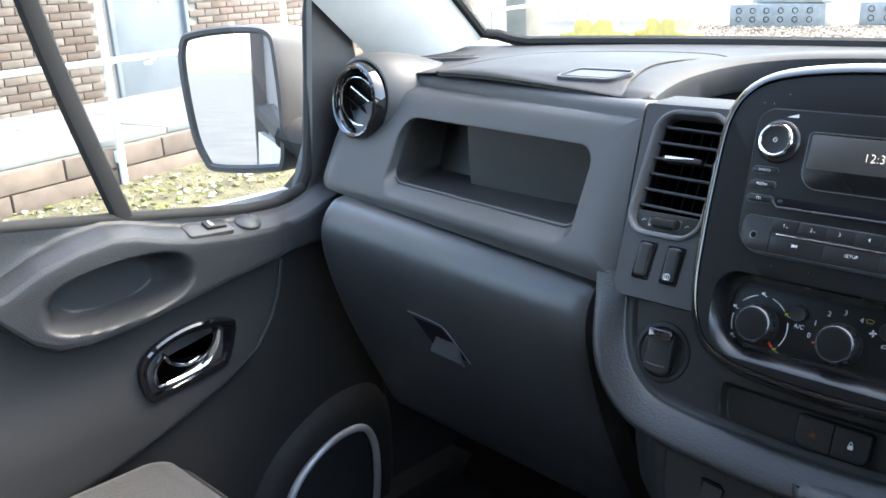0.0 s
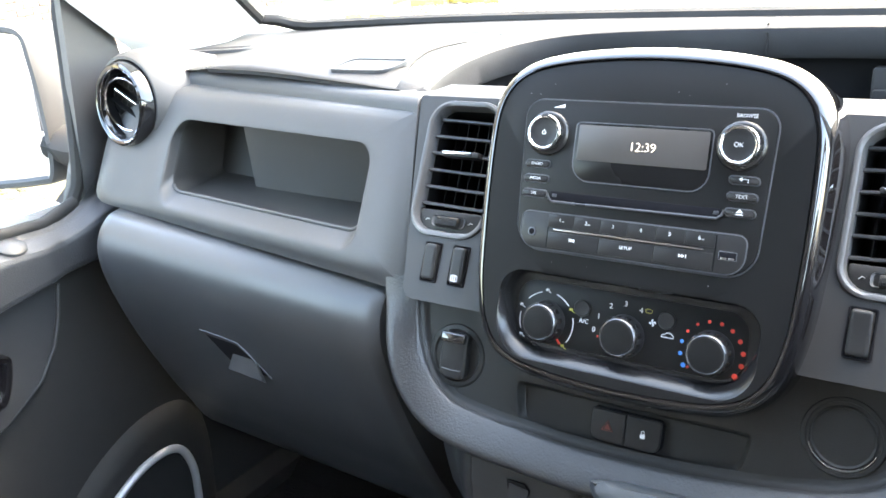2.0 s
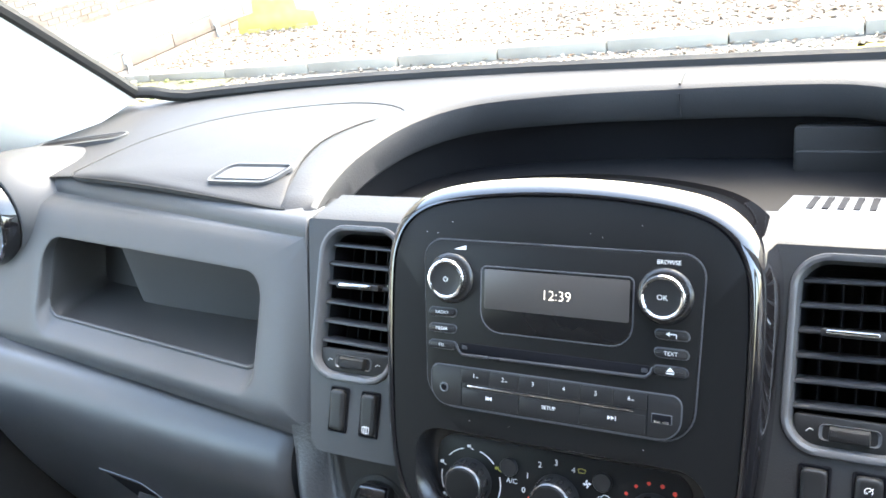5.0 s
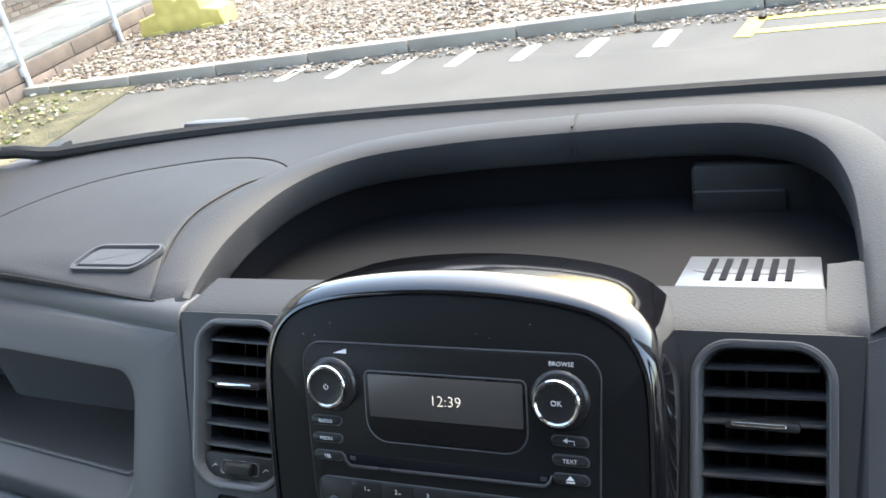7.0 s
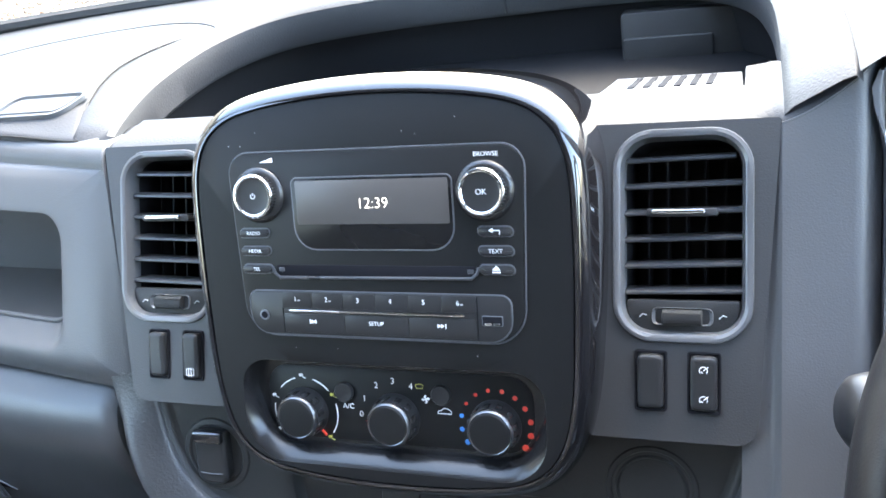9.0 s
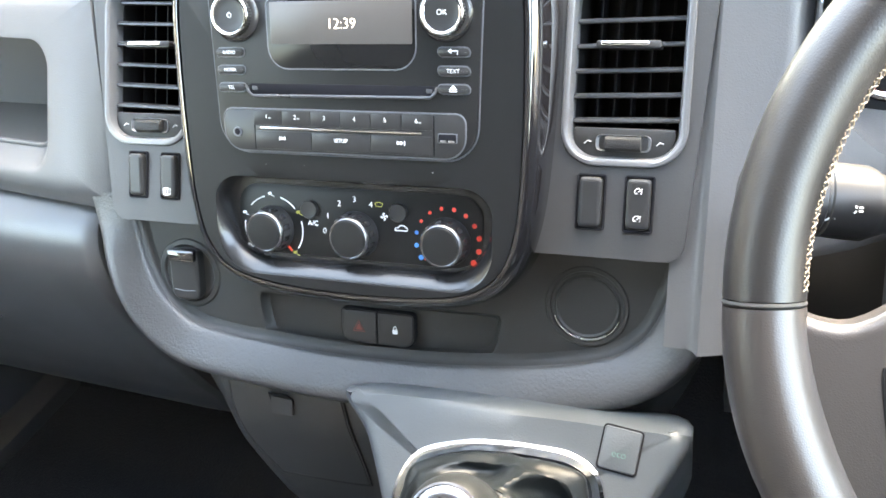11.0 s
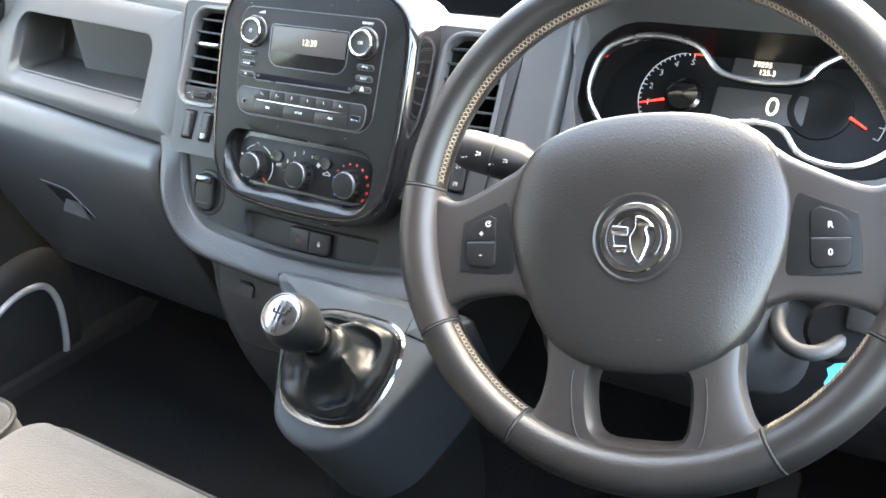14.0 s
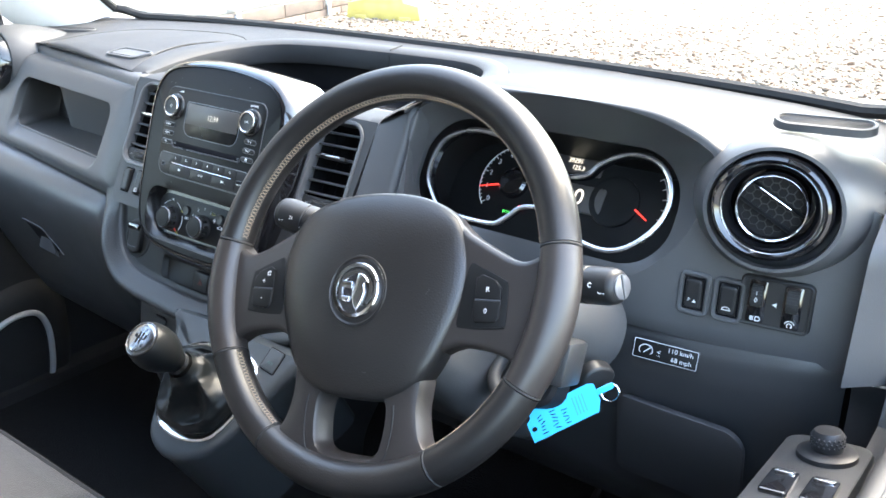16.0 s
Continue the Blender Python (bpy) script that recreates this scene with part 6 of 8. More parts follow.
NA = 120
hole_r = by_angle(gog, NA, -0.005, 0.008)
hood_w = [RINGP.inverted() @ Vector((x, right_y(x, z), z)) for x, z in by_angle(opening, NA, 0.445, 1.27)]
mid = [((a[0] * 1.10 + 0.0005) * 0.55 + h.x * 0.45, (a[1] * 1.25) * 0.55 + h.y * 0.45) for a, h in zip(hole_r, hood_w)]
wide = by_angle(rrect(0.318, 0.122, (0.05, 0.055, 0.055, 0.05), 8, -0.010, 0.012), NA, -0.005, 0.008)
loops = [[tuple(h) for h in hood_w]]
for w in (0.25, 0.5, 0.75):
    loops.append([(h.x + (b[0] - h.x) * w, h.y + (b[1] - h.y) * w, h.z * (1 - w) + 0.001 * w) for h, b in zip(hood_w, wide)])
loops.append([(b[0], b[1], 0.001) for b in wide])
part("hood_lining", rings(bmesh.new(), loops), DASH, cluster, "dark lining under the hood")
loops = [[(b[0], b[1], 0.0) for b in wide], [(b[0] * 0.99, b[1] * 0.98, -0.03) for b in wide], [(b[0] * 0.98, b[1] * 0.97 - 0.006, -0.078) for b in wide]]
part("well", rings(bmesh.new(), loops), MATTE, cluster, "black well of the dials")
part("ring_wall", rings(bmesh.new(), [lift(inset(gog, -0.0005), 0.0), lift(inset(gog, 0.0015), -0.012)]), GLOSS, cluster, "black wall behind the chrome ring")
dm = IR @ DIAL
face = part("dial_face", prism(rrect(0.36, 0.16, 0.03, 6, -0.01, 0.0), -0.006, 0.0, 0.001), MATTE, cluster, "black dial face", dm)
hub = (-0.085, 0.0)
arcp = [(hub[0] + 0.0475 * math.cos(radians(a)), hub[1] + 0.0475 * math.sin(radians(a)), 0.0006) for a in range(72, 225, 4)]
part("scale_arc", tube(arcp, 0.0005, 5), WHITE, face, "", dm)
ticks = bmesh.new()
for i in range(21):
    a = radians(221 - i * 6.55)
    l = 0.0050 if i % 4 == 0 else 0.0028
    tube([(hub[0] + r * math.cos(a), hub[1] + r * math.sin(a), 0.0006) for r in (0.0475, 0.0475 - l)], 0.0005, 4, bm=ticks)
part("ticks", ticks, WHITE, face, "", dm)
for i in range(6):
    a = radians(221 - i * 26.2)
    part("number", at(letters(str(i), 0.0090, 0.0001), hub[0] + 0.0375 * math.cos(a), hub[1] + 0.0375 * math.sin(a), 0.0007, math.degrees(a) - 120 if i > 9 else 15 - 5 * i), WHITE, face, "", dm, smooth=False)
part("red_zone", tube([(hub[0] + 0.0470 * math.cos(radians(a)), hub[1] + 0.0470 * math.sin(radians(a)), 0.0010) for a in range(70, 92, 3)], 0.0011, 6), LIT_RED, face, "", dm)
a = radians(196)
part("needle", tube([(hub[0] + r * math.cos(a), hub[1] + r * math.sin(a), 0.0035) for r in (0.020, 0.046)], [0.0012, 0.0006], 6), LIT_RED, cluster, "lit red needle", dm)
part("needle_hub", at(lathe([(0.019, 0.0), (0.0185, 0.006), (0.015, 0.009), (0.0005, 0.0095)], 36, cap_end=True), hub[0], hub[1], 0), GLOSS, cluster, "glossy black hub", dm)
part("speed_display", prism(rrect(0.088, 0.032, 0.003, 4, -0.010, -0.001), 0.0, 0.0030, 0.0008), SCREEN, cluster, "dark speed display", dm)
part("speed_digit", at(letters("0", 0.0270, 0.0003), 0.003, -0.0005, 0.0034), LIT, cluster, "lit digit zero", dm, smooth=False)
part("lettering", at(letters("mph", 0.0052, 0.0001), -0.010, -0.0145, 0.0034), LIT, cluster, "", dm, smooth=False)
part("trip_display", prism(rrect(0.064, 0.022, 0.002, 4, -0.012, 0.0385), 0.0, 0.0016, 0.0005), SCREEN, cluster, "dark trip display", dm)
part("lettering", join(at(letters("39295", 0.0075, 0.0002), -0.016, 0.0420, 0.0020), at(letters("125.3", 0.0075, 0.0002), -0.010, 0.0340, 0.0020)), LIT, cluster, "lit trip figures", dm, smooth=False)
part("eco_bar", prism(rrect(0.034, 0.0055, 0.002, 4, -0.011, -0.0450), 0.0, 0.0015, 0.0004), LIT_GREEN, cluster, "lit green bar", dm)
part("brake_lamp", join(at(lathe([(0.0040, 0), (0.0044, 0.0006), (0.0036, 0.0006)], 20), -0.066, -0.0285, 0.0006), at(letters("!", 0.0065, 0.0002), -0.066, -0.0285, 0.0008)), LIT_RED, cluster, "lit red warning lamp", dm)
part("lettering", at(letters("ECO", 0.0050, 0.0001), -0.083, -0.0360, 0.0007), LIT_GREEN, cluster, "small green ECO lamp", dm, smooth=False)
fh = (0.046, 0.004)
part("fuel_hub", at(lathe([(0.030, 0.0), (0.0295, 0.003), (0.026, 0.004), (0.018, 0.0015), (0.0005, 0.001)], 36, cap_end=True), fh[0], fh[1], 0), MATTE, cluster, "dark round disc", dm)
part("fuel_needle", tube([(0.074, -0.0005, 0.004), (0.090, -0.0095, 0.004)], [0.0013, 0.0009], 6), LIT_RED, cluster, "lit red fuel needle", dm)
part("fuel_scale", tube([(0.046 + 0.060 * math.cos(radians(q)), 0.004 + 0.060 * math.sin(radians(q)), 0.0006) for q in range(-22, 40, 4)], 0.0005, 5), WHITE, face, "", dm)
part("fuel_scale_marks", join(*[tube([(0.046 + r * math.cos(radians(q)), 0.004 + r * math.sin(radians(q)), 0.0006) for r in (0.055, 0.060)], 0.0005, 4) for q in range(-22, 40, 12)]), WHITE, face, "", dm)

# ---- gear lever on its plinth ----
CAPMETAL = material("brushed_cap", (0.30, 0.30, 0.31), 0.20, metal=1.0, grain=700, bump=0.06)
CON = upright((0.10, -0.14, 1.0), 46)
plinth_pts = [(-0.103, 0.0860), (-0.0840, 0.0515), (-0.0665, 0.011), (-0.0505, -0.0331), (-0.0345, -0.0680), (-0.0050, -0.0840), (0.0240, -0.0830), (0.0500, -0.0730), (0.0720, -0.0540), (0.0880, -0.0283), (0.1130, 0.033), (0.1330, 0.0900), (0.080, 0.096), (0.0, 0.094)]
po = [(p.x, p.y) for p in spline(plinth_pts, 6)]


def bent(x, y):
    """How far the plinth's face falls back towards its upper corners."""
    return 1.5 * max(0.0, y - 0.0830)


loops = [lift([(x * 0.96, y - 0.03) for x, y in po], -0.15), lift(po, -0.016), lift(po, -0.009), lift(inset(po, 0.0015), -0.0045), lift(inset(po, 0.0045), -0.0016), lift(inset(po, 0.009), -0.0002), lift(inset(po, 0.014), 0.0)]
loops += [lift([(0.02 * (1 - w) + x * w, 0.005 + (y - 0.005) * w) for x, y in inset(po, 0.014)], 0.0) for w in (0.85, 0.6, 0.3)]
loops = [[(x, y, z - bent(x, y)) for x, y, z in row] for row in loops]
part("gear_plinth", rings(bmesh.new(), loops, True, False, True), PLINTH, dashboard, "grey plinth of the gear lever", ROOT[dashboard.name].inverted() @ CON)
gear = thing("gear_lever", CON, "gear lever with a leather boot and chrome-topped knob", "gear lever")
IC = CON.inverted()
chr_pts = [(-0.0550, 0.0220), (-0.0523, -0.0011), (-0.0407, -0.0316), (-0.0226, -0.0531), (0.0064, -0.0592), (0.0353, -0.0565), (0.0617, -0.0456), (0.0764, -0.0260), (0.0848, 0.0018), (0.0855, 0.0328), (0.0797, 0.0520), (0.0633, 0.0620), (0.0388, 0.0640), (0.0093, 0.0628), (-0.0153, 0.0590), (-0.0430, 0.0470)]
co = [(p.x, p.y) for p in spline(chr_pts, 9)]
part("chrome_frame", rings(bmesh.new(), [lift(inset(co, -0.001), -0.001), lift(inset(co, -0.0002), 0.003), lift(inset(co, 0.0022), 0.0046), lift(inset(co, 0.0070), 0.0034), lift(inset(co, 0.0090), -0.001)]), CHROME, gear, "bright chrome frame")
neck_w, tip_w = Vector((0.122, -0.172, 1.058)), Vector((0.123, -0.216, 1.110))
neck, tip = IC @ neck_w, IC @ tip_w
axis = (tip - neck).normalized()
q = axis.to_track_quat("Z", "Y").to_matrix().to_4x4()
base_o = inset(co, 0.0100)
n = len(base_o)
u, w_ = q.col[0].xyz, q.col[1].xyz
cen = Vector((sum(p[0] for p in base_o) / n, sum(p[1] for p in base_o) / n, 0))
# slack leather bag: a wall round the frame, an uneven upper edge, and a sagging top with four ridges that run to the collar
RIDGES = ((1.05, 0.014, 7.0), (-0.30, 0.006, 6.0), (-1.85, 0.001, 7.0), (2.75, 0.002, 5.0))


def boot_ridge(a, far):
    """How close a direction lies to a ridge, from 0 to 1, and the height that the ridge adds to the edge."""
    near, rise = 0.0, 0.0
    for b, h, k in RIDGES:
        w = max(0.0, 1 - k * 0.5 * abs(math.sin((a - b - 0.25 * far) / 2)))
        near, rise = max(near, w ** 1.3), rise + h * w ** 1.3
    return near, rise


loops = []
for k in range(34):
    row = []
    for x, y in base_o:
        a = math.atan2(y - cen.y, x - cen.x)
        near, rise = boot_ridge(a, 0.0)
        edge = 0.021 + rise
        rad = Vector((x - cen.x, y - cen.y, 0))
        if k <= 12:
            w = k / 12
            f = 0.985 + 0.055 * math.sin(math.pi * w ** 0.8) - 0.075 * smoothstep(0.55, 1.0, w)
            p = cen + rad * f
            p.z = edge * (w + 0.10 * math.sin(math.pi * w)) - 0.001
        else:
            w = (k - 12) / 21
            near, _ = boot_ridge(a, w)
            side = Vector((math.cos(a), math.sin(a), 0))
            collar = neck - axis * 0.006 + 0.0165 * (side - axis * axis.dot(side)).normalized()
            p = (cen + rad * 0.91).lerp(collar, w)
            p.z = edge + (collar.z - edge) * (0.35 * w + 0.65 * w ** 2.2)
            p.z += (0.008 * near - 0.012 * (1 - near)) * math.sin(math.pi * min(1.0, w * 1.15)) * (w < 0.87)
            # rings of the gathered neck
            p.z += 0.0016 * math.sin(26 * w) * smoothstep(0.6, 0.85, w)
        q3 = Vector((p.x * 42, p.y * 42, p.z * 42 + 3))
        p += rad.normalized() * (0.0022 * noise.noise(q3) + 0.0013 * noise.noise(q3 * 2.6)) * smoothstep(0, 3, k) * (1 - smoothstep(26, 33, k))
        row.append(p)
    loops.append(row)
part("boot", rings(bmesh.new(), loops), BOOT, gear, "creased black leather boot")
K = Matrix.Translation(neck) @ q @ Matrix.Scale(0.89, 4)
L = (tip - neck).length
part("collar", lathe([(0.0150, -0.012), (0.0165, -0.008), (0.0150, -0.003), (0.0158, 0.0), (0.0150, 0.004)], 32), SATIN, gear, "satin metal collar", K)
knob = part("knob", lathe([(0.0145, 0.002), (0.0160, 0.009), (0.0205, 0.017), (0.0255, 0.027), (0.0288, 0.038), (0.0296, 0.049), (0.0284, 0.059), (0.0262, 0.067), (0.0238, 0.0715), (0.0228, 0.0728)], 40), KNOB_LEATHER, gear, "black leather gear knob", K)
part("cap_ring", lathe([(0.0236, 0.0710), (0.0232, 0.0738), (0.0216, 0.0742), (0.0212, 0.0734)], 40), KNOB_RING, knob, "", K)
part("cap", lathe([(0.0214, 0.0732), (0.0206, 0.0740), (0.015, 0.0752), (0.0005, 0.0757)], 40, cap_end=True), CAPMETAL, knob, "silver cap with the shift pattern", K)
up = (IC.to_3x3() @ Vector((0, 0.35, 1))).normalized()
loc_up = (K.to_3x3().inverted() @ up)
ang = math.degrees(math.atan2(loc_up.y, loc_up.x)) - 90
P = K @ Matrix.Rotation(radians(ang), 4, "Z") @ Matrix.Translation((0, 0, 0.0762))
gate = join(*[tube(s, 0.0008, 5) for s in ([(-0.004, 0.008, 0), (-0.004, -0.008, 0)], [(0.0015, 0.008, 0), (0.0015, -0.008, 0)], [(0.007, 0.006, 0), (0.007, 0.0, 0)], [(-0.009, 0.0, 0), (0.007, 0.0, 0)], [(-0.009, 0.004, 0), (-0.009, 0, 0)])])
part("shift_gate", gate, INK, knob, "", P)
for s, x, y in (("1", -0.004, 0.0115), ("3", 0.0020, 0.0115), ("5", 0.0100, 0.006), ("2", -0.0045, -0.0115), ("4", 0.0015, -0.0120), ("6", 0.0090, -0.008), ("R", 0.0015, -0.0170)):
    part("number", at(letters(s, 0.0070, 0.0002), x, y, 0), INK, knob, "", P, smooth=False)

eco = thing("eco_switch", CON @ Matrix.Translation((0.0915, 0.0690, -0.0012)) @ Matrix.Rotation(radians(-6), 4, "Z"), "square grey economy-mode switch on the plinth", "switch")
part("well", prism(rrect(0.0262, 0.0292, 0.003, 4), -0.006, 0.0018, 0.0002), INK, eco)
part("cap", prism(rrect(0.0236, 0.0266, 0.0020, 4), 0, 0.0028, 0.0008), PLINTH, eco)
part("lettering", at(letters("eco", 0.0065, 0.0001), 0, -0.003, 0.0029), material("dull_green_print", (0.035, 0.085, 0.07), 0.5, bump=0), eco, smooth=False)

# ---- speed sticker on the knee panel ----
stm = upright((0.6135, 0.0555, 1.1345), 12, 12) @ Matrix.Rotation(radians(-3), 4, "Z")
sticker = thing("speed_sticker", stm, "small black speed-limit sticker with white print", "sticker")
part("film", prism(rrect(0.066, 0.0215, 0.0012, 3), -0.0004, 0.0003, 0.0001), RADIO, sticker)
part("border", rings(bmesh.new(), [lift(rrect(0.064, 0.0195, 0.001, 3), 0.0004), lift(inset(rrect(0.064, 0.0195, 0.001, 3), 0.0005), 0.0005)]), WHITE, sticker, smooth=False)
part("lettering", join(at(letters("110 km/h", 0.0068, 0.0001), 0.0145, 0.0042, 0.0005), at(letters("68 mph", 0.0068, 0.0001), 0.0165, -0.0045, 0.0005), at(letters("<", 0.0070, 0.0001), -0.0065, -0.0005, 0.0005), at(letters("_", 0.0070, 0.0001), -0.0065, -0.0010, 0.0005)), WHITE, sticker, smooth=False)
part("dial_symbol", join(at(tube([(0.0068 * math.cos(q_), 0.0055 * math.sin(q_), 0) for q_ in [radians(-40 + 260 * i / 18) for i in range(19)]], 0.0004, 5), -0.0195, -0.0005, 0.0005), at(tube([(-0.002, -0.003, 0), (0.004, 0.003, 0)], 0.0005, 5), -0.0195, -0.0005, 0.0005)), WHITE, sticker)

# ---- sunken screen and grille in the bay ----
pod = thing("display_pod", upright((0.1585, 0.352, 1.262), 6), "blank dark display pod in the dash bay", "display pod")
part("housing", prism(rrect(0.1150, 0.085, 0.004, 4, 0.0, -0.012), -0.02, 0.0, 0.002), PANEL, pod)
part("blank", prism(rrect(0.0770, 0.0300, 0.003, 4, -0.0175, -0.006), -0.002, 0.0030, 0.0015, 3), PANEL, pod, "blank cover plate")
gr = thing("shelf_grille", Matrix.Translation((0.1655, 0.151, 1.2995)) @ Matrix.Rotation(radians(-13.5), 4, "X"), "grey slotted loudspeaker grille on the shelf", "grille")
go = [(-0.0425, -0.037), (0.0455, -0.037), (0.0425, 0.037), (-0.0425, 0.037)]
part("plate", prism(go, -0.010, 0.003, 0.0012), TRIM, gr, "satin grey plate")
groove = [(0.036 * math.cos(a), 0.0085 * math.sin(a)) for a in [2 * math.pi * i / 28 for i in range(28)]]
part("groove", prism(groove, 0.0028, 0.0034, 0.0002), DASH, gr, "shallow oval groove")
part("recess", prism(rrect(0.080, 0.050, 0.003, 3, 0.002, 0.066), -0.030, -0.012, 0.0002), DEEP, gr, "dark recess behind the grille")
for k in range(6):
    part("slit", prism(rrect(0.0044, 0.0520, 0.0008, 3, -0.0245 + 0.0098 * k, 0.002), 0.0028, 0.0038, 0.0001), INK, gr, smooth=False)

# ---- doors ----
def seam_line(y):
    """Height of the joint between the upper and lower door trim."""
    pts = ((-0.95, 1.19), (-0.46, 1.18), (-0.43, 1.15), (-0.394, 1.085), (-0.365, 1.052), (-0.339, 1.037), (-0.30, 1.032), (-0.232, 1.038), (-0.10, 1.060), (-0.012, 1.072), (0.20, 1.09))
    for (a, za), (b, zb) in zip(pts, pts[1:]):
        if y <= b:
            return za + (zb - za) * (y - a) / (b - a)
    return pts[-1][1]


def lerp_table(pts, x):
    """Height from a table of (place, height) in rising order."""
    for (a, za), (b, zb) in zip(pts, pts[1:]):
        if x <= b:
            return za + (zb - za) * min(max((x - a) / (b - a), 0.0), 1.0)
    return pts[-1][1]


def arm_top(y):
    """Height of the armrest's upper edge."""
    return lerp_table(((-0.95, 1.10), (-0.45, 1.10), (-0.386, 1.122), (-0.345, 1.140), (-0.301, 1.152), (-0.255, 1.157), (-0.225, 1.152), (-0.190, 1.140), (-0.152, 1.130), (-0.09, 1.122), (-0.02, 1.118), (0.15, 1.118)), y)


def lower_edge(y):
    """Height of the lower trim's bottom edge."""
    return lerp_table(((-0.95, 0.76), (-0.60, 0.785), (-0.338, 0.837), (-0.22, 0.872), (-0.118, 0.910), (-0.062, 0.944), (-0.034, 0.980), (-0.019, 1.016), (-0.012, 1.045), (-0.007, 1.063)), y)


def sill_at(y, X):
    """Height of the window sill; the passenger's runs lower towards the front and rises again at the corner."""
    if X > -0.8:
        return lerp_table(((-0.95, 1.232), (-0.45, 1.198), (-0.357, 1.185), (-0.19, 1.160), (-0.155, 1.155), (-0.06, 1.139), (-0.014, 1.135), (0.03, 1.138)), y) + 0.060 * smoothstep(0.020, 0.125, y)
    return 1.168 + 0.034 * smoothstep(-0.02, -0.45, y)


def arm_section(y, k, X, bulge):
    """The armrest's section at y: k from 0 (joint with the lower trim) to 1 (window sill)."""
    fade = (0.80 if X > -0.8 else 0.15) + (0.20 if X > -0.8 else 0.85) * smoothstep(0.005, -0.030, y)
    d = bulge * fade
    s, t = seam_line(y), arm_top(y)
    sill = sill_at(y, X)
    if X > -0.8:
        t += 0.030 * smoothstep(-0.010, 0.115, y)
        d += 0.012 * smoothstep(-0.010, 0.100, y)
    pts = ((0.004, s - 0.001), (d * 0.75, s + 0.001), (d * 0.96, s + 0.005), (d, s + 0.011), (d, t - 0.014), (d * 0.98, t - 0.006), (d * 0.90, t), (d * 0.45, t + 0.008), (0.006, t + 0.012), (0.003, max(t + 0.016, sill - 0.02)), (0.002, sill))
    cuts = (0.0, 0.04, 0.08, 0.12, 0.66, 0.71, 0.76, 0.84, 0.90, 0.94, 1.0)
    i = next(n for n in range(10) if k <= cuts[n + 1] + 1e-9)
    f = (k - cuts[i]) / (cuts[i + 1] - cuts[i])
    x, z = pts[i][0] + (pts[i + 1][0] - pts[i][0]) * f, pts[i][1] + (pts[i + 1][1] - pts[i][1]) * f
    if 3 <= i <= 4:
        r = (abs((y + 0.256) / 0.100) ** 2.5 + abs((z - 1.089 - 0.04 * (y + 0.256)) / 0.0405) ** 2.5) ** 0.4
        x -= 0.036 * smoothstep(1.0, 0.66, r) + 0.008 * smoothstep(0.68, 0.60, r)
    return Vector((X + x, y, z))


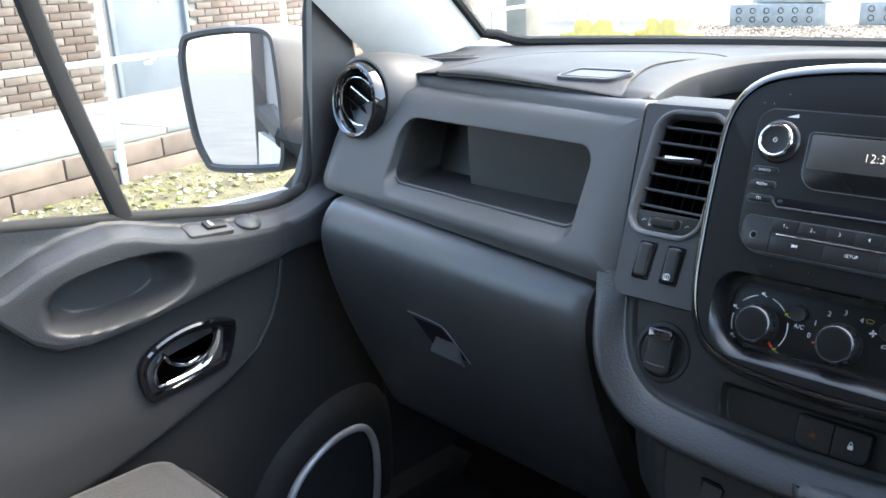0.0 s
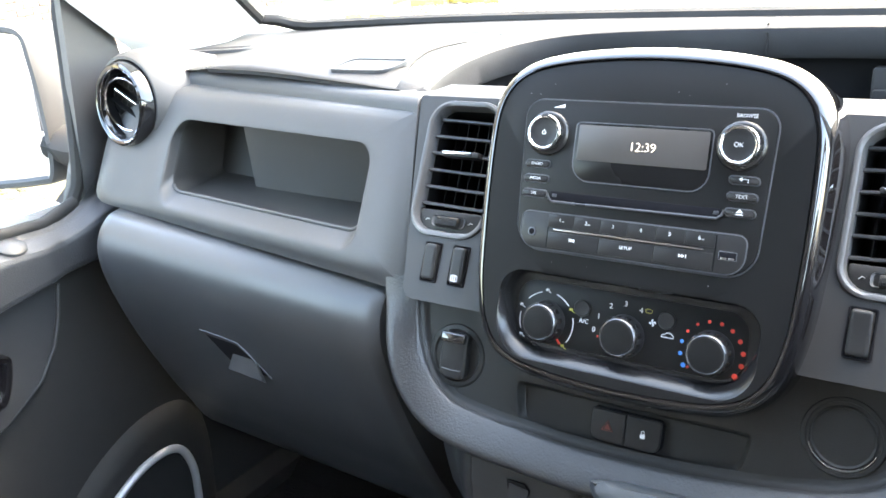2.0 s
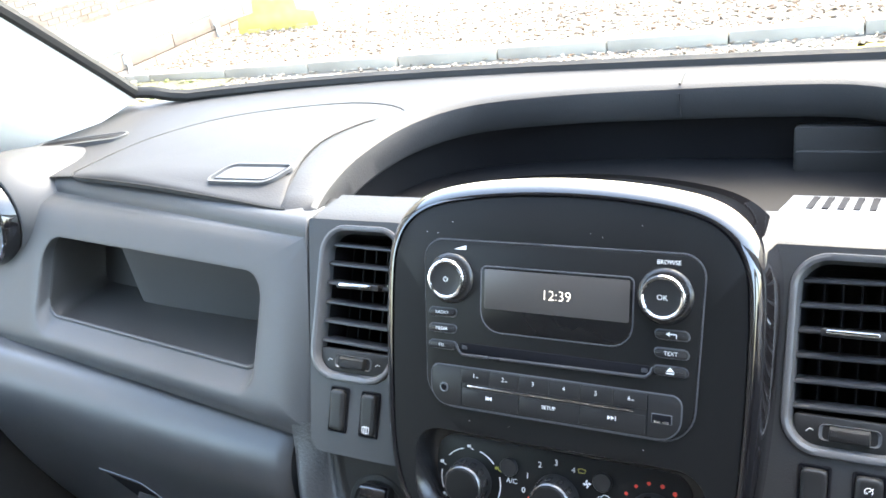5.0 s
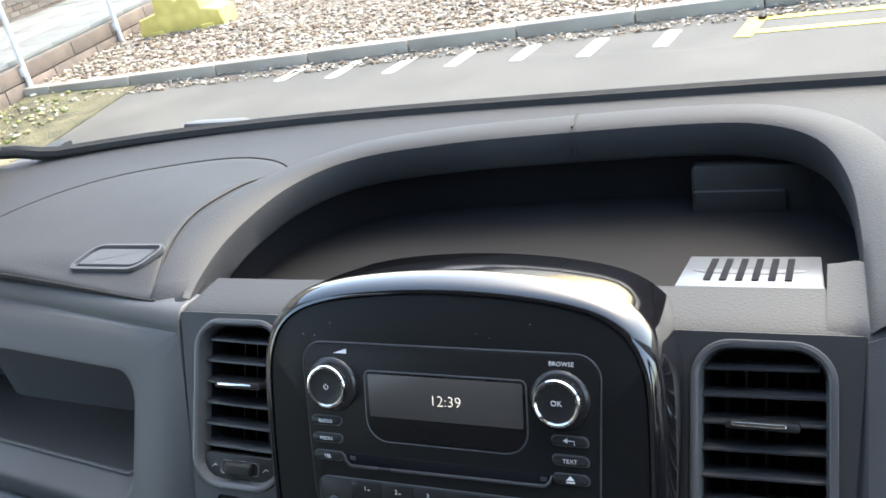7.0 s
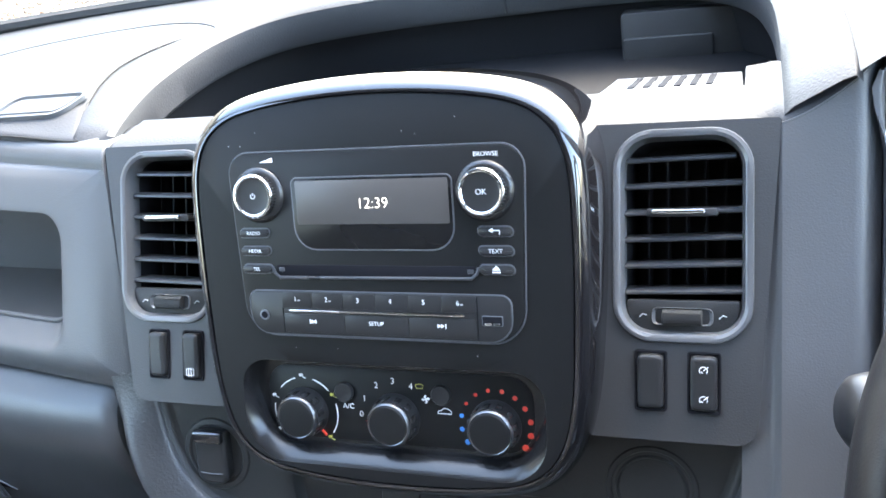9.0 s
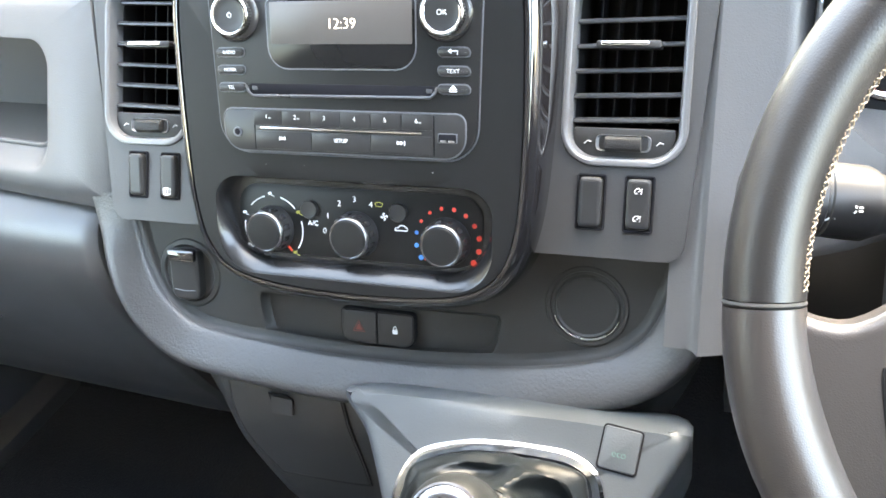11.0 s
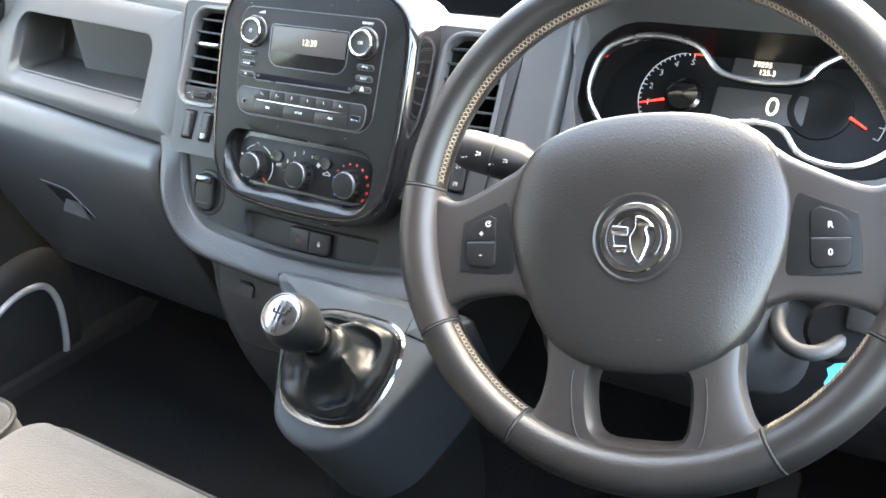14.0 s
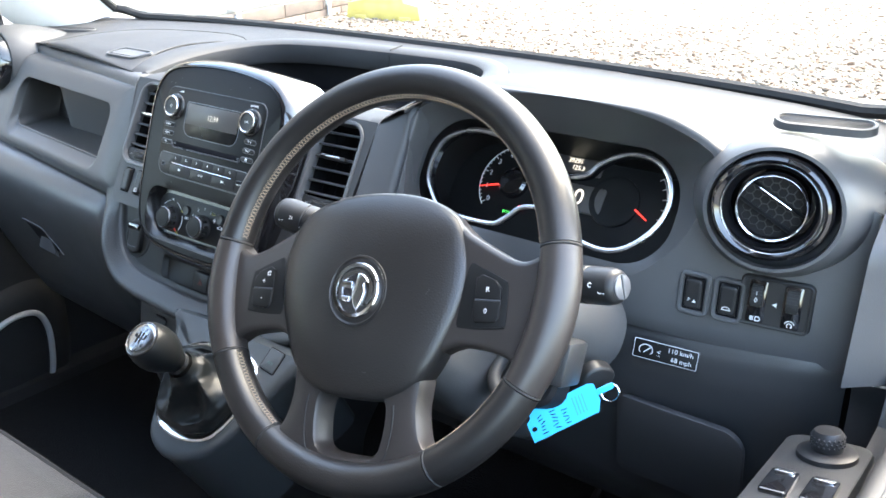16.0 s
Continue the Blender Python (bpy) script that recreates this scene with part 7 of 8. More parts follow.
def door(sx, name, label):
    X, bulge = (-0.792, 0.036) if sx < 0 else (-0.836, 0.082)
    base = Matrix.Translation((sx * 0.80, -0.4, 0.6))
    d = thing(name, base, label, "van door")

    def put(nm, bm, mat_, parent, lab="", smooth=True):
        if sx > 0:
            mirrored(bm)
        return part(nm, bm, mat_, parent, lab, smooth=smooth, world_space=True)

    put("upper_trim", sheet(lambda u, v: arm_section(-0.95 + (1.075 if sx < 0 else 0.985) * u, v, X, bulge), 240, 75), DOOR, d, "dark grey upper trim with an armrest cup")
    put("lower_trim", sheet(lambda u, v: Vector((X + 0.004 + 0.010 * smoothstep(1.0, 0.9, lower_edge(-0.95 + 0.943 * u) + (seam_line(-0.95 + 0.943 * u) - lower_edge(-0.95 + 0.943 * u)) * v) - 0.006 * smoothstep(0.04, 0.0, v), -0.95 + 0.943 * u, lower_edge(-0.95 + 0.943 * u) + (seam_line(-0.95 + 0.943 * u) - lower_edge(-0.95 + 0.943 * u)) * v)), 110, 30, thick=(-0.010, 0, 0)), DOOR_LOW, d, "dark grey grained lower trim")
    put("skin", sheet(lambda u, v: Vector((X - 0.085 + 0.035 * (v - 0.5) ** 2, -0.98 + 1.14 * u, 0.50 + 0.64 * v)), 10, 8, thick=(0.015, 0, 0)), PAINT, d, "white painted outer skin")
    put("sill_top", sheet(lambda u, v: Vector((X - 0.078 + 0.080 * u, -0.98 + 1.16 * v, sill_at(-0.98 + 1.16 * v, X) - 0.012 - 0.01 * (1 - u))), 4, 30, thick=(0, 0, -0.03)), RUBBER, d, "black window sill trim")
    put("pocket", sheet(lambda u, v: Vector((X - 0.012 + 0.008 * math.sin(math.pi * v) * smoothstep(0.0, 0.3, u), -0.60 + 0.77 * u, 0.56 + 0.52 * v)), 20, 20), RUBBER, d, "black lower door pocket")
    put("sill_cap", tube([(X - 0.006, y, sill_at(y, X) + 0.002) for y in [-0.95 + 1.0 * i / 20 for i in range(21)]], 0.009, 10), RUBBER, d)
    pts = [Vector((X + bulge * 0.5, y, seam_line(y) - 0.0012)) for y in [-0.012 - 0.45 * i / 50 for i in range(51)]]
    put("trim_seam", tube([p + Vector((0.004 - bulge * 0.5 + 0.010, 0, 0)) for p in pts], 0.0013, 6), TRIM, d, "thin bright trim line")
    put("trim_edge", tube([(X + 0.006, y, lower_edge(y) + 0.001) for y in [-0.008 - 0.55 * (i / 60) ** 1.6 for i in range(61)]], 0.0032, 8), DOOR_LOW, d)
    # window surround
    low = [(X - 0.012, -0.95, 1.205), (X - 0.012, -0.40, 1.198), (X - 0.012, -0.20, 1.182), (X - 0.012, -0.04, 1.166), (X - 0.012, 0.012, 1.178), (X - 0.012, 0.034, 1.215), (X - 0.012, 0.060, 1.37), (X - 0.010, 0.055, 1.45)]
    if sx < 0:
        low = [(X - 0.012, -0.95, 1.228), (X - 0.012, -0.40, 1.190), (X - 0.012, -0.20, 1.158), (X - 0.012, -0.04, 1.134), (X - 0.012, 0.022, 1.135), (X - 0.012, 0.054, 1.158), (X - 0.012, 0.070, 1.205), (X - 0.012, 0.089, 1.37), (X - 0.010, 0.080, 1.45)]
    gl = spline(low + [(X + 0.03, -0.10, 1.62), (X + 0.07, -0.32, 1.84)], 6, False)
    put("window_seal", tube(gl, 0.009, 8), RUBBER, d, "black rubber window seal")
    if sx < 0:
        fr = tube(spline([(X - 0.006, -0.218, 1.156), (X - 0.004, -0.262, 1.31), (X + 0.004, -0.30, 1.46), (X + 0.04, -0.35, 1.68)], 6, False), 0.0135, 8, squash=0.7)
        put("divider", fr, RUBBER, d, "black bar that divides the side window")
        pane = part("pane", sheet(lambda u, v: Vector((X - 0.014 + 0.09 * v * v, -0.95 + 1.04 * u - 0.36 * v * u, 1.12 + 0.72 * v)), 6, 6), GLASS, d, "clear side window", world_space=True)
        pane.visible_shadow = False
        put("mirror_corner", sheet(lambda u, v: Vector((X - 0.004 + 0.02 * v, 0.066 + 0.022 * v + (0.130 - 0.10 * v) * u, 1.150 + 0.35 * v)), 6, 10, thick=(-0.012, 0, 0)), DASH, d, "black plastic corner trim by the mirror")
        put("corner_seal", tube(spline([(X + 0.006, 0.196, 1.27), (X + 0.010, 0.190, 1.32), (X + 0.014, 0.165, 1.37), (X + 0.016, 0.128, 1.405), (X + 0.022, 0.075, 1.445), (X + 0.05, -0.05, 1.57)], 6, False), 0.010, 8), RUBBER, d, "black door seal")
    return d, put, X


pdoor, put_p, DX = door(-1, "passenger_door", "closed passenger door with dark grey plastic trim")
# inner handle
hm = Matrix.Translation((DX + 0.013, -0.168, 0.966)) @ Matrix(((0, 0, 1, 0), (1, 0, 0, 0), (0, 1, 0, 0), (0, 0, 0, 1)))
IH = ROOT[pdoor.name].inverted() @ hm
ho = [(p.x, p.y) for p in spline([(-0.073, 0.008), (-0.045, 0.034), (0.008, 0.046), (0.060, 0.038), (0.071, 0.022), (0.056, -0.020), (0.036, -0.030), (-0.044, -0.041), (-0.068, -0.037)][::-1], 5)]
bz = part("handle_bezel", rings(bmesh.new(), [lift(inset(ho, -0.001), -0.004), lift(ho, 0.003), lift(inset(ho, 0.003), 0.005), lift(inset(ho, 0.009), 0.004), lift(inset(ho, 0.012), -0.006), lift(inset(ho, 0.016), -0.009)], True, False, True), GLOSS, pdoor, "glossy black handle surround", IH)
lo = [(p.x, p.y) for p in spline([(-0.056, 0.0), (-0.036, 0.018), (-0.026, 0.004), (-0.006, -0.006), (0.016, -0.002), (0.030, 0.010), (0.038, 0.026), (0.046, 0.026), (0.040, 0.002), (0.022, -0.018), (-0.006, -0.026), (-0.050, -0.028)][::-1], 4)]
bm = rings(bmesh.new(), [[(x, y, z - 0.006 * (1 - (x / 0.05) ** 2)) for x, y in inset(lo, dd)] for dd, z in ((0.0, -0.006), (0.0, 0.004), (0.001, 0.0055), (0.004, 0.0045), (0.007, 0.001))], True, False, True)
cup_o = [(p.x, p.y) for p in spline([(-0.044, -0.020), (0.006, -0.018), (0.026, -0.006), (0.034, 0.012), (0.010, 0.016), (-0.022, 0.010)], 5)]
part("handle_cup", rings(bmesh.new(), [lift(cup_o, -0.0060), lift(inset(cup_o, 0.004), -0.0075), lift(inset(cup_o, 0.009), -0.0085)], True, False, True), KNOB_RING, bz, "dark chrome finger cup", IH)
part("handle_lever", bm, CHROME, bz, "polished chrome door handle", IH)

# window switch and round button on the armrest
ws = thing("window_switch", Matrix.Translation((-0.778, -0.122, 1.132)) @ Matrix.Rotation(radians(-5), 4, "X") @ Matrix.Rotation(radians(20), 4, "Y"), "dark grey electric window switch on the armrest", "switch")
part("plate", prism(rrect(0.034, 0.066, 0.005, 4), -0.010, 0.006, 0.003), DASH, ws)
part("rocker", at(prism(rrect(0.018, 0.030, 0.003, 4), 0.004, 0.010, 0.002), 0.0, 0.010, 0.0), BUTTON, ws)
part("edge", at(prism(rrect(0.012, 0.006, 0.001, 3), 0.009, 0.011, 0.0005), 0.0, 0.004, 0.0), SATIN, ws, "bright switch edge")
bt = thing("round_button", Matrix.Translation((-0.778, -0.060, 1.127)) @ Matrix.Rotation(radians(-3), 4, "X") @ Matrix.Rotation(radians(20), 4, "Y"), "round dark plastic cap on the armrest", "cap")
part("cap", lathe([(0.0185, -0.010), (0.018, 0.004), (0.015, 0.0065), (0.0005, 0.008)], 32, cap_end=True), DASH, bt)
# loudspeaker with its bright ring
sp = thing("door_speaker", Matrix.Translation((-0.774, 0.03, 0.645)), "door loudspeaker cover with a satin silver ring", "loudspeaker")
ell = [(0.0, p.x - 0.03, p.y - 0.645) for p in spline([(-0.072, 0.630), (-0.041, 0.693), (-0.003, 0.729), (0.053, 0.752), (0.104, 0.748), (0.125, 0.712), (0.127, 0.66), (0.118, 0.60), (0.095, 0.558), (0.03, 0.54), (-0.04, 0.555), (-0.070, 0.590)], 5)]
part("silver_ring", tube(ell, 0.0062, 10, closed=True), SILVER, sp, "satin silver ring")
part("grille", rings(bmesh.new(), [[(dx, y * f, z * f) for x, y, z in ell] for f, dx in ((1.0, 0.0), (0.93, -0.008), (0.4, -0.004), (0.05, -0.003))], True, False, True), RUBBER, sp, "black speaker cover")
part("surround", rings(bmesh.new(), [[(dx, y * f, z * f) for x, y, z in ell] for f, dx in ((1.62, -0.030), (1.50, -0.016), (1.36, -0.006), (1.20, -0.004), (1.03, -0.006))]), RUBBER, sp, "moulded black surround")

ddoor, put_d, _ = door(1, "driver_door", "closed driver's door with its window down")
pod_m = Matrix.Translation((0.788, -0.085, 1.136)) @ Matrix.Rotation(radians(-6), 4, "X") @ Matrix.Rotation(radians(-8), 4, "Y")
sw = thing("switch_pod", pod_m, "dark grey door switch pod with a mirror knob", "switch")
o = rrect(0.070, 0.190, (0.010, 0.016, 0.016, 0.010), 6, 0, 0.0)
part("pod", prism(o, -0.03, 0.004, 0.003), LOWER, sw)
k = part("mirror_dial", at(lathe([(0.024, 0.0), (0.0235, 0.005), (0.020, 0.007), (0.015, 0.0072)], 32, cap_end=True), 0.004, 0.060, 0.003), BUTTON, sw, "round mirror adjuster")
part("knob", at(lathe([(0.0120, 0.006), (0.0130, 0.010), (0.0128, 0.020), (0.0105, 0.0235), (0.0005, 0.024)], 28, cap_end=True), 0.004, 0.060, 0.003), BUTTON, k)
dots = bmesh.new()
for i in range(20):
    for j in range(3):
        a = 2 * math.pi * (i + 0.5 * (j % 2)) / 20
        bmesh.ops.create_icosphere(dots, subdivisions=1, radius=0.0012, matrix=Matrix.Translation((0.004 + 0.0128 * math.cos(a), 0.060 + 0.0128 * math.sin(a), 0.0155 + 0.0032 * j)))
part("studs", dots, RUBBER, k)
for x in (-0.014, 0.016):
    w = part("window_key", at(prism(rrect(0.022, 0.040, 0.003, 4), 0.003, 0.008, 0.002), x, -0.008, 0.0), GLOSS, sw)
    part("edge", at(prism(rrect(0.016, 0.006, 0.002, 3), 0.0075, 0.0095, 0.0008), x, 0.007, 0.0), SATIN, w, "bright key edge")

# ---- passenger wing mirror ----
mm = Matrix.Translation((-0.985, 0.075, 1.262)) @ Matrix.Rotation(radians(31), 4, "Z") @ upright((0, 0, 0), 3).to_3x3().to_4x4()
mirror = thing("wing_mirror", mm, "grey plastic passenger wing mirror", "wing mirror")
mo = [(p.x, p.y) for p in spline([(0.088, -0.105), (0.094, -0.03), (0.090, 0.06), (0.078, 0.108), (0.02, 0.118), (-0.062, 0.112), (-0.090, 0.098), (-0.098, 0.05), (-0.088, -0.05), (-0.070, -0.100), (-0.045, -0.118), (0.055, -0.118)][::-1], 5)][::-1]
if sum(mo[i - 1][0] * mo[i][1] - mo[i][0] * mo[i - 1][1] for i in range(len(mo))) < 0:
    mo = mo[::-1]
mo = [(x * 0.92 - 0.008, y * 0.97) for x, y in mo]
loops = [lift([(x * 0.55 + 0.055, y * 0.72) for x, y in mo], -0.150), lift([(x * 0.80 + 0.048, y * 0.90) for x, y in mo], -0.125), lift([(x * 0.94 + 0.032, y * 0.985) for x, y in mo], -0.080), lift([(x * 0.99 + 0.014, y * 1.005) for x, y in mo], -0.035), lift([(x + 0.003, y) for x, y in mo], -0.006), lift(mo, 0.0), lift(inset(mo, 0.003), 0.005), lift(inset(mo, 0.009), 0.005), lift(inset(mo, 0.013), -0.002)]
part("housing", rings(bmesh.new(), loops, True, True, False), DASH, mirror, "dark grey plastic housing")
part("glass", prism(inset(mo, 0.0125), -0.006, -0.002, 0.0005), MIRROR, mirror, "mirror glass", smooth=False)
arm = tube(spline([(0.075, -0.06, -0.05), (0.12, -0.07, -0.035), (0.175, -0.07, -0.015)], 6, False), [0.035] * 13, 12, squash=1.6)
part("arm", arm, RUBBER, mirror, "black mirror arm")

# ---- pillars, windscreen, header ----
def screen(u, v):
    s = 2 * u - 1
    wide = 0.705 if s < 0 else 0.770
    bx, by = wide * s, 0.442 - 0.095 * abs(s) ** 3
    bz = 1.331 + 0.014 * smoothstep(0.90, 1.0, abs(s))
    tx, ty, tz = (wide - 0.06) * s, -0.42 - 0.08 * abs(s) ** 2, 1.965
    b = 0.022 * math.sin(math.pi * v)
    return Vector((bx + (tx - bx) * v, by + (ty - by) * v + b, bz + (tz - bz) * v + b))


ws_ob = alone("windscreen", sheet(screen, 40, 24), GLASS, "clear laminated windscreen", "windscreen", kind="structure")
ws_ob.visible_shadow = False
edge = [screen(i / 60, 0.0) + Vector((0, -0.004, 0.003)) for i in range(61)]
alone("windscreen_seal", tube([screen(0, 1 - k / 16) for k in range(16)] + edge + [screen(1, (k + 1) / 16) for k in range(16)], 0.0085, 8), RUBBER, "black rubber seal round the windscreen", "seal", kind="structure")
for sx in (-1, 1):
    def pillar(u, v):
        u0 = 0.0 if sx < 0 else 1.0
        a = screen(u0, v) + Vector((0, -0.004, -0.006))
        oy, oz = 0.205 - 0.72 * v - 0.03 * math.sin(math.pi * v), 1.30 + 0.68 * v
        o = Vector((sx * ((0.800 if sx < 0 else 0.845) - 0.10 * v - 0.02 * (1 - v)), oy, oz))
        m = a.lerp(o, 0.5) + Vector((-sx * 0.026, -0.02, -0.004))
        t = u
        return (a * (1 - t) ** 2 + m * 2 * t * (1 - t) + o * t * t)
    alone("pillar_trim", sheet(pillar, 12, 24, thick=(sx * 0.03, 0.03, 0.01)), HEADLINING, "pale grey plastic windscreen pillar trim", "pillar trim", kind="structure")
    def base_fill(u, v):
        return Vector((sx * (0.62 + 0.17 * u), 0.375 - 0.19 * v - 0.03 * u, 1.310 + 0.004 * u))
    alone("dash_end_fill", sheet(base_fill, 4, 4, thick=(0, 0, -0.03)), DASH, "dark filler between dash and pillar", "trim", kind="structure")
alone("header", tube([(-0.70, -0.50, 1.985), (0, -0.42, 2.0), (0.70, -0.50, 1.985)], 0.040, 10), ROOFLINING, "grey windscreen header", "trim", kind="structure")
for sx in (-1, 1):
    alone("wall_side", box(0.05, 0.30, 1.5, 0.004, (sx * 0.80, -1.02, 0.55)), ROOFLINING, "grey door pillar behind the seats", "wall", kind="structure")
    alone("sill_side", box(0.08, 1.5, 0.10, 0.004, (sx * 0.80, -0.25, 0.50)), RUBBER, "black door sill", "trim", kind="structure")
# bonnet and scuttle under the windscreen, seen through the glass's lower edge
alone("scuttle", sheet(lambda u, v: Vector((-0.80 + 1.6 * u, 0.45 - 0.10 * abs(2 * u - 1) ** 2.6 + 0.12 * v, 1.316 - 0.04 * v)), 30, 4, thick=(0, 0, -0.02)), RUBBER, "black plastic scuttle panel below the windscreen", "scuttle", kind="structure")
alone("bonnet", sheet(lambda u, v: Vector((-0.80 + 1.6 * u, 0.57 - 0.12 * abs(2 * u - 1) ** 2.6 + 0.38 * v, 1.265 - 0.26 * v ** 1.4 - 0.05 * abs(2 * u - 1) ** 3)), 20, 10, thick=(0, 0, -0.02)), PAINT, "white painted bonnet", "bonnet", kind="structure")
wiper = thing("wiper", Matrix.Translation((-0.475, 0.475, 1.318)), "black windscreen wiper arm at the foot of the glass", "wiper")
part("arm", prism([(-0.055, -0.007), (0.050, -0.007), (0.032, 0.006), (0.025, 0.008), (-0.048, 0.009)], -0.015, 0.012, 0.003), DASH, wiper, "", upright((0, 0, 0), 10).to_3x3().to_4x4())
part("blade", tube([(0.03, 0.03, -0.010), (0.30, 0.07, -0.030), (0.55, 0.08, -0.040)], 0.004, 6), RUBBER, wiper)

# ---- passenger seats ----
def cushion(x0, x1, label):
    w, dd = x1 - x0, 0.50
    seat = thing("passenger_seat", Matrix.Translation(((x0 + x1) / 2, -0.47, 0.600)), label, "seat", "passenger seats")
    o = rrect(w, dd, 0.06, 8)
    loops = []
    for f, z in ((0.0, 0.10), (0.0, 0.20), (0.010, 0.245), (0.030, 0.268), (0.055, 0.277)):
        loops.append([(x, y, z + 0.012 * math.cos(x / w * 3) * (f > 0.02)) for x, y in inset(o, f)])
    c = part("cushion", rings(bmesh.new(), loops, True, True, True), FABRIC, seat, "grey woven fabric cushion")
    part("piping", tube([(x, y, 0.246) for x, y in inset(o, 0.0085)], 0.0035, 6, closed=True), RUBBER, c)
    part("base", prism(rrect(w * 0.9, dd * 0.85, 0.02, 4), -0.025, 0.11, 0.004), RUBBER, seat, "black seat base")


cushion(-0.762, -0.305, "grey fabric passenger seat cushion beside the door")
cushion(-0.297, 0.065, "grey fabric middle seat cushion")

# pedals
for x, w in ((0.40, 0.05), (0.50, 0.05)):
    pd = thing("pedal", Matrix.Translation((x, 0.33, 0.64)) @ Matrix.Rotation(radians(40), 4, "X"), "black rubber foot pedal", "pedal", "pedals")
    part("pad", prism(rrect(w, 0.06, 0.008, 4), 0, 0.012, 0.003), RUBBER, pd)
    part("stem", tube([(0, 0.02, 0), (0, 0.10, -0.02), (0, 0.20, -0.03)], 0.008, 8), RUBBER, pd)

# ---- outside: yard, pavement, building ----
ASPHALT = material("worn_concrete", (0.088, 0.084, 0.076), 0.9, vary=0.3, grain=60, bump=0.5, bump_depth=0.004, blotch=1.3)
KERB = material("kerb_concrete", (0.27, 0.245, 0.205), 0.9, vary=0.2, grain=70, bump=0.5, bump_depth=0.004, blotch=3)
SLABM = material("paving_slab", (0.185, 0.192, 0.187), 0.9, vary=0.15, grain=60, bump=0.4, bump_depth=0.003, blotch=2)
MORTAR = material("mortar", (0.25, 0.235, 0.210), 0.95, vary=0.15, grain=150, bump=0.6, bump_depth=0.004)
SOIL = material("mossy_soil", (0.11, 0.10, 0.055), 0.95, vary=0.5, grain=40, bump=0.9, bump_depth=0.03, blotch=5)
BLUEDOOR = material("blue_grey_door_paint", (0.17, 0.19, 0.21), 0.4, vary=0.1, grain=200, bump=0.1, blotch=3)
GALV = material("painted_rail", (0.62, 0.63, 0.63), 0.4, vary=0.12, grain=200, bump=0.1)
YELLOW = material("yellow_plastic", (0.56, 0.46, 0.13), 0.5, vary=0.15, grain=100, bump=0.2)
GREYBLOCK = material("grey_plastic_block", (0.28, 0.29, 0.29), 0.6, vary=0.15, grain=100, bump=0.2)
WHITEWOOD = material("white_painted_wood", (0.72, 0.72, 0.70), 0.6, vary=0.1, grain=80, bump=0.2)
LINE = material("yellow_road_paint", (0.55, 0.44, 0.10), 0.8, vary=0.3, grain=60, bump=0.3, blotch=4)
STREAK = material("pale_light_streak", (0.62, 0.60, 0.55), 0.85, vary=0.3, grain=60, bump=0.3, blotch=6)


def by_object(m, spread, hue=(1, 1, 1)):
    """Varies the base colour from piece to piece."""
    nt = m.node_tree
    p = nt.nodes["Principled BSDF"]
    src = p.inputs["Base Color"].links[0].from_socket
    info = nt.nodes.new("ShaderNodeObjectInfo")
    ramp = nt.nodes.new("ShaderNodeValToRGB")
    ramp.color_ramp.elements[0].color = (*[1 - spread * h for h in hue], 1)
    ramp.color_ramp.elements[1].color = (*[1 + spread * h * 0.6 for h in hue], 1)
    nt.links.new(info.outputs["Random"], ramp.inputs[0])
    mix = nt.nodes.new("ShaderNodeMix")
    mix.data_type, mix.blend_type = "RGBA", "MULTIPLY"
    mix.inputs["Factor"].default_value = 1
    nt.links.new(src, mix.inputs["A"])
    nt.links.new(ramp.outputs[0], mix.inputs["B"])
    nt.links.new(mix.outputs["Result"], p.inputs["Base Color"])
    return m


BRICK = by_object(material("brown_brick", (0.135, 0.110, 0.092), 0.9, vary=0.25, grain=120, bump=0.6, bump_depth=0.004, blotch=12), 0.35, (0.8, 1, 1.1))
RETAIN = by_object(material("red_brown_block", (0.165, 0.128, 0.105), 0.9, vary=0.25, grain=90, bump=0.6, bump_depth=0.004, blotch=6), 0.2)


def by_island(name, colours, rough=0.9):
    """Loose stones: each takes its own shade."""
    m = bpy.data.materials.new(name)
    m.use_nodes = True
    nt = m.node_tree
    p = nt.nodes["Principled BSDF"]
    g = nt.nodes.new("ShaderNodeNewGeometry")
    ramp = nt.nodes.new("ShaderNodeValToRGB")
    ramp.color_ramp.interpolation = "CONSTANT"
    while len(ramp.color_ramp.elements) < len(colours):
        ramp.color_ramp.elements.new(0.5)
    for i, c in enumerate(colours):
        ramp.color_ramp.elements[i].position = i / len(colours)
        ramp.color_ramp.elements[i].color = (*c, 1)
    nt.links.new(g.outputs["Random Per Island"], ramp.inputs[0])
    nt.links.new(ramp.outputs[0], p.inputs["Base Color"])
    p.inputs["Roughness"].default_value = rough
    return m


STONES = by_island("gravel_stones", [(0.30, 0.25, 0.19), (0.19, 0.15, 0.11), (0.38, 0.33, 0.27), (0.12, 0.09, 0.065), (0.25, 0.21, 0.165), (0.44, 0.40, 0.35), (0.16, 0.105, 0.07)])
GRAVELBED = material("gravel_bed", (0.17, 0.14, 0.11), 0.95, vary=0.3, grain=35, bump=1.0, bump_depth=0.05, blotch=14)

ground = alone("ground", sheet(lambda u, v: Vector((-400 + 800 * u, -400 + 800 * v, 0.0)), 8, 8), ASPHALT, "worn pale concrete yard", "ground", kind="structure", smooth=False)

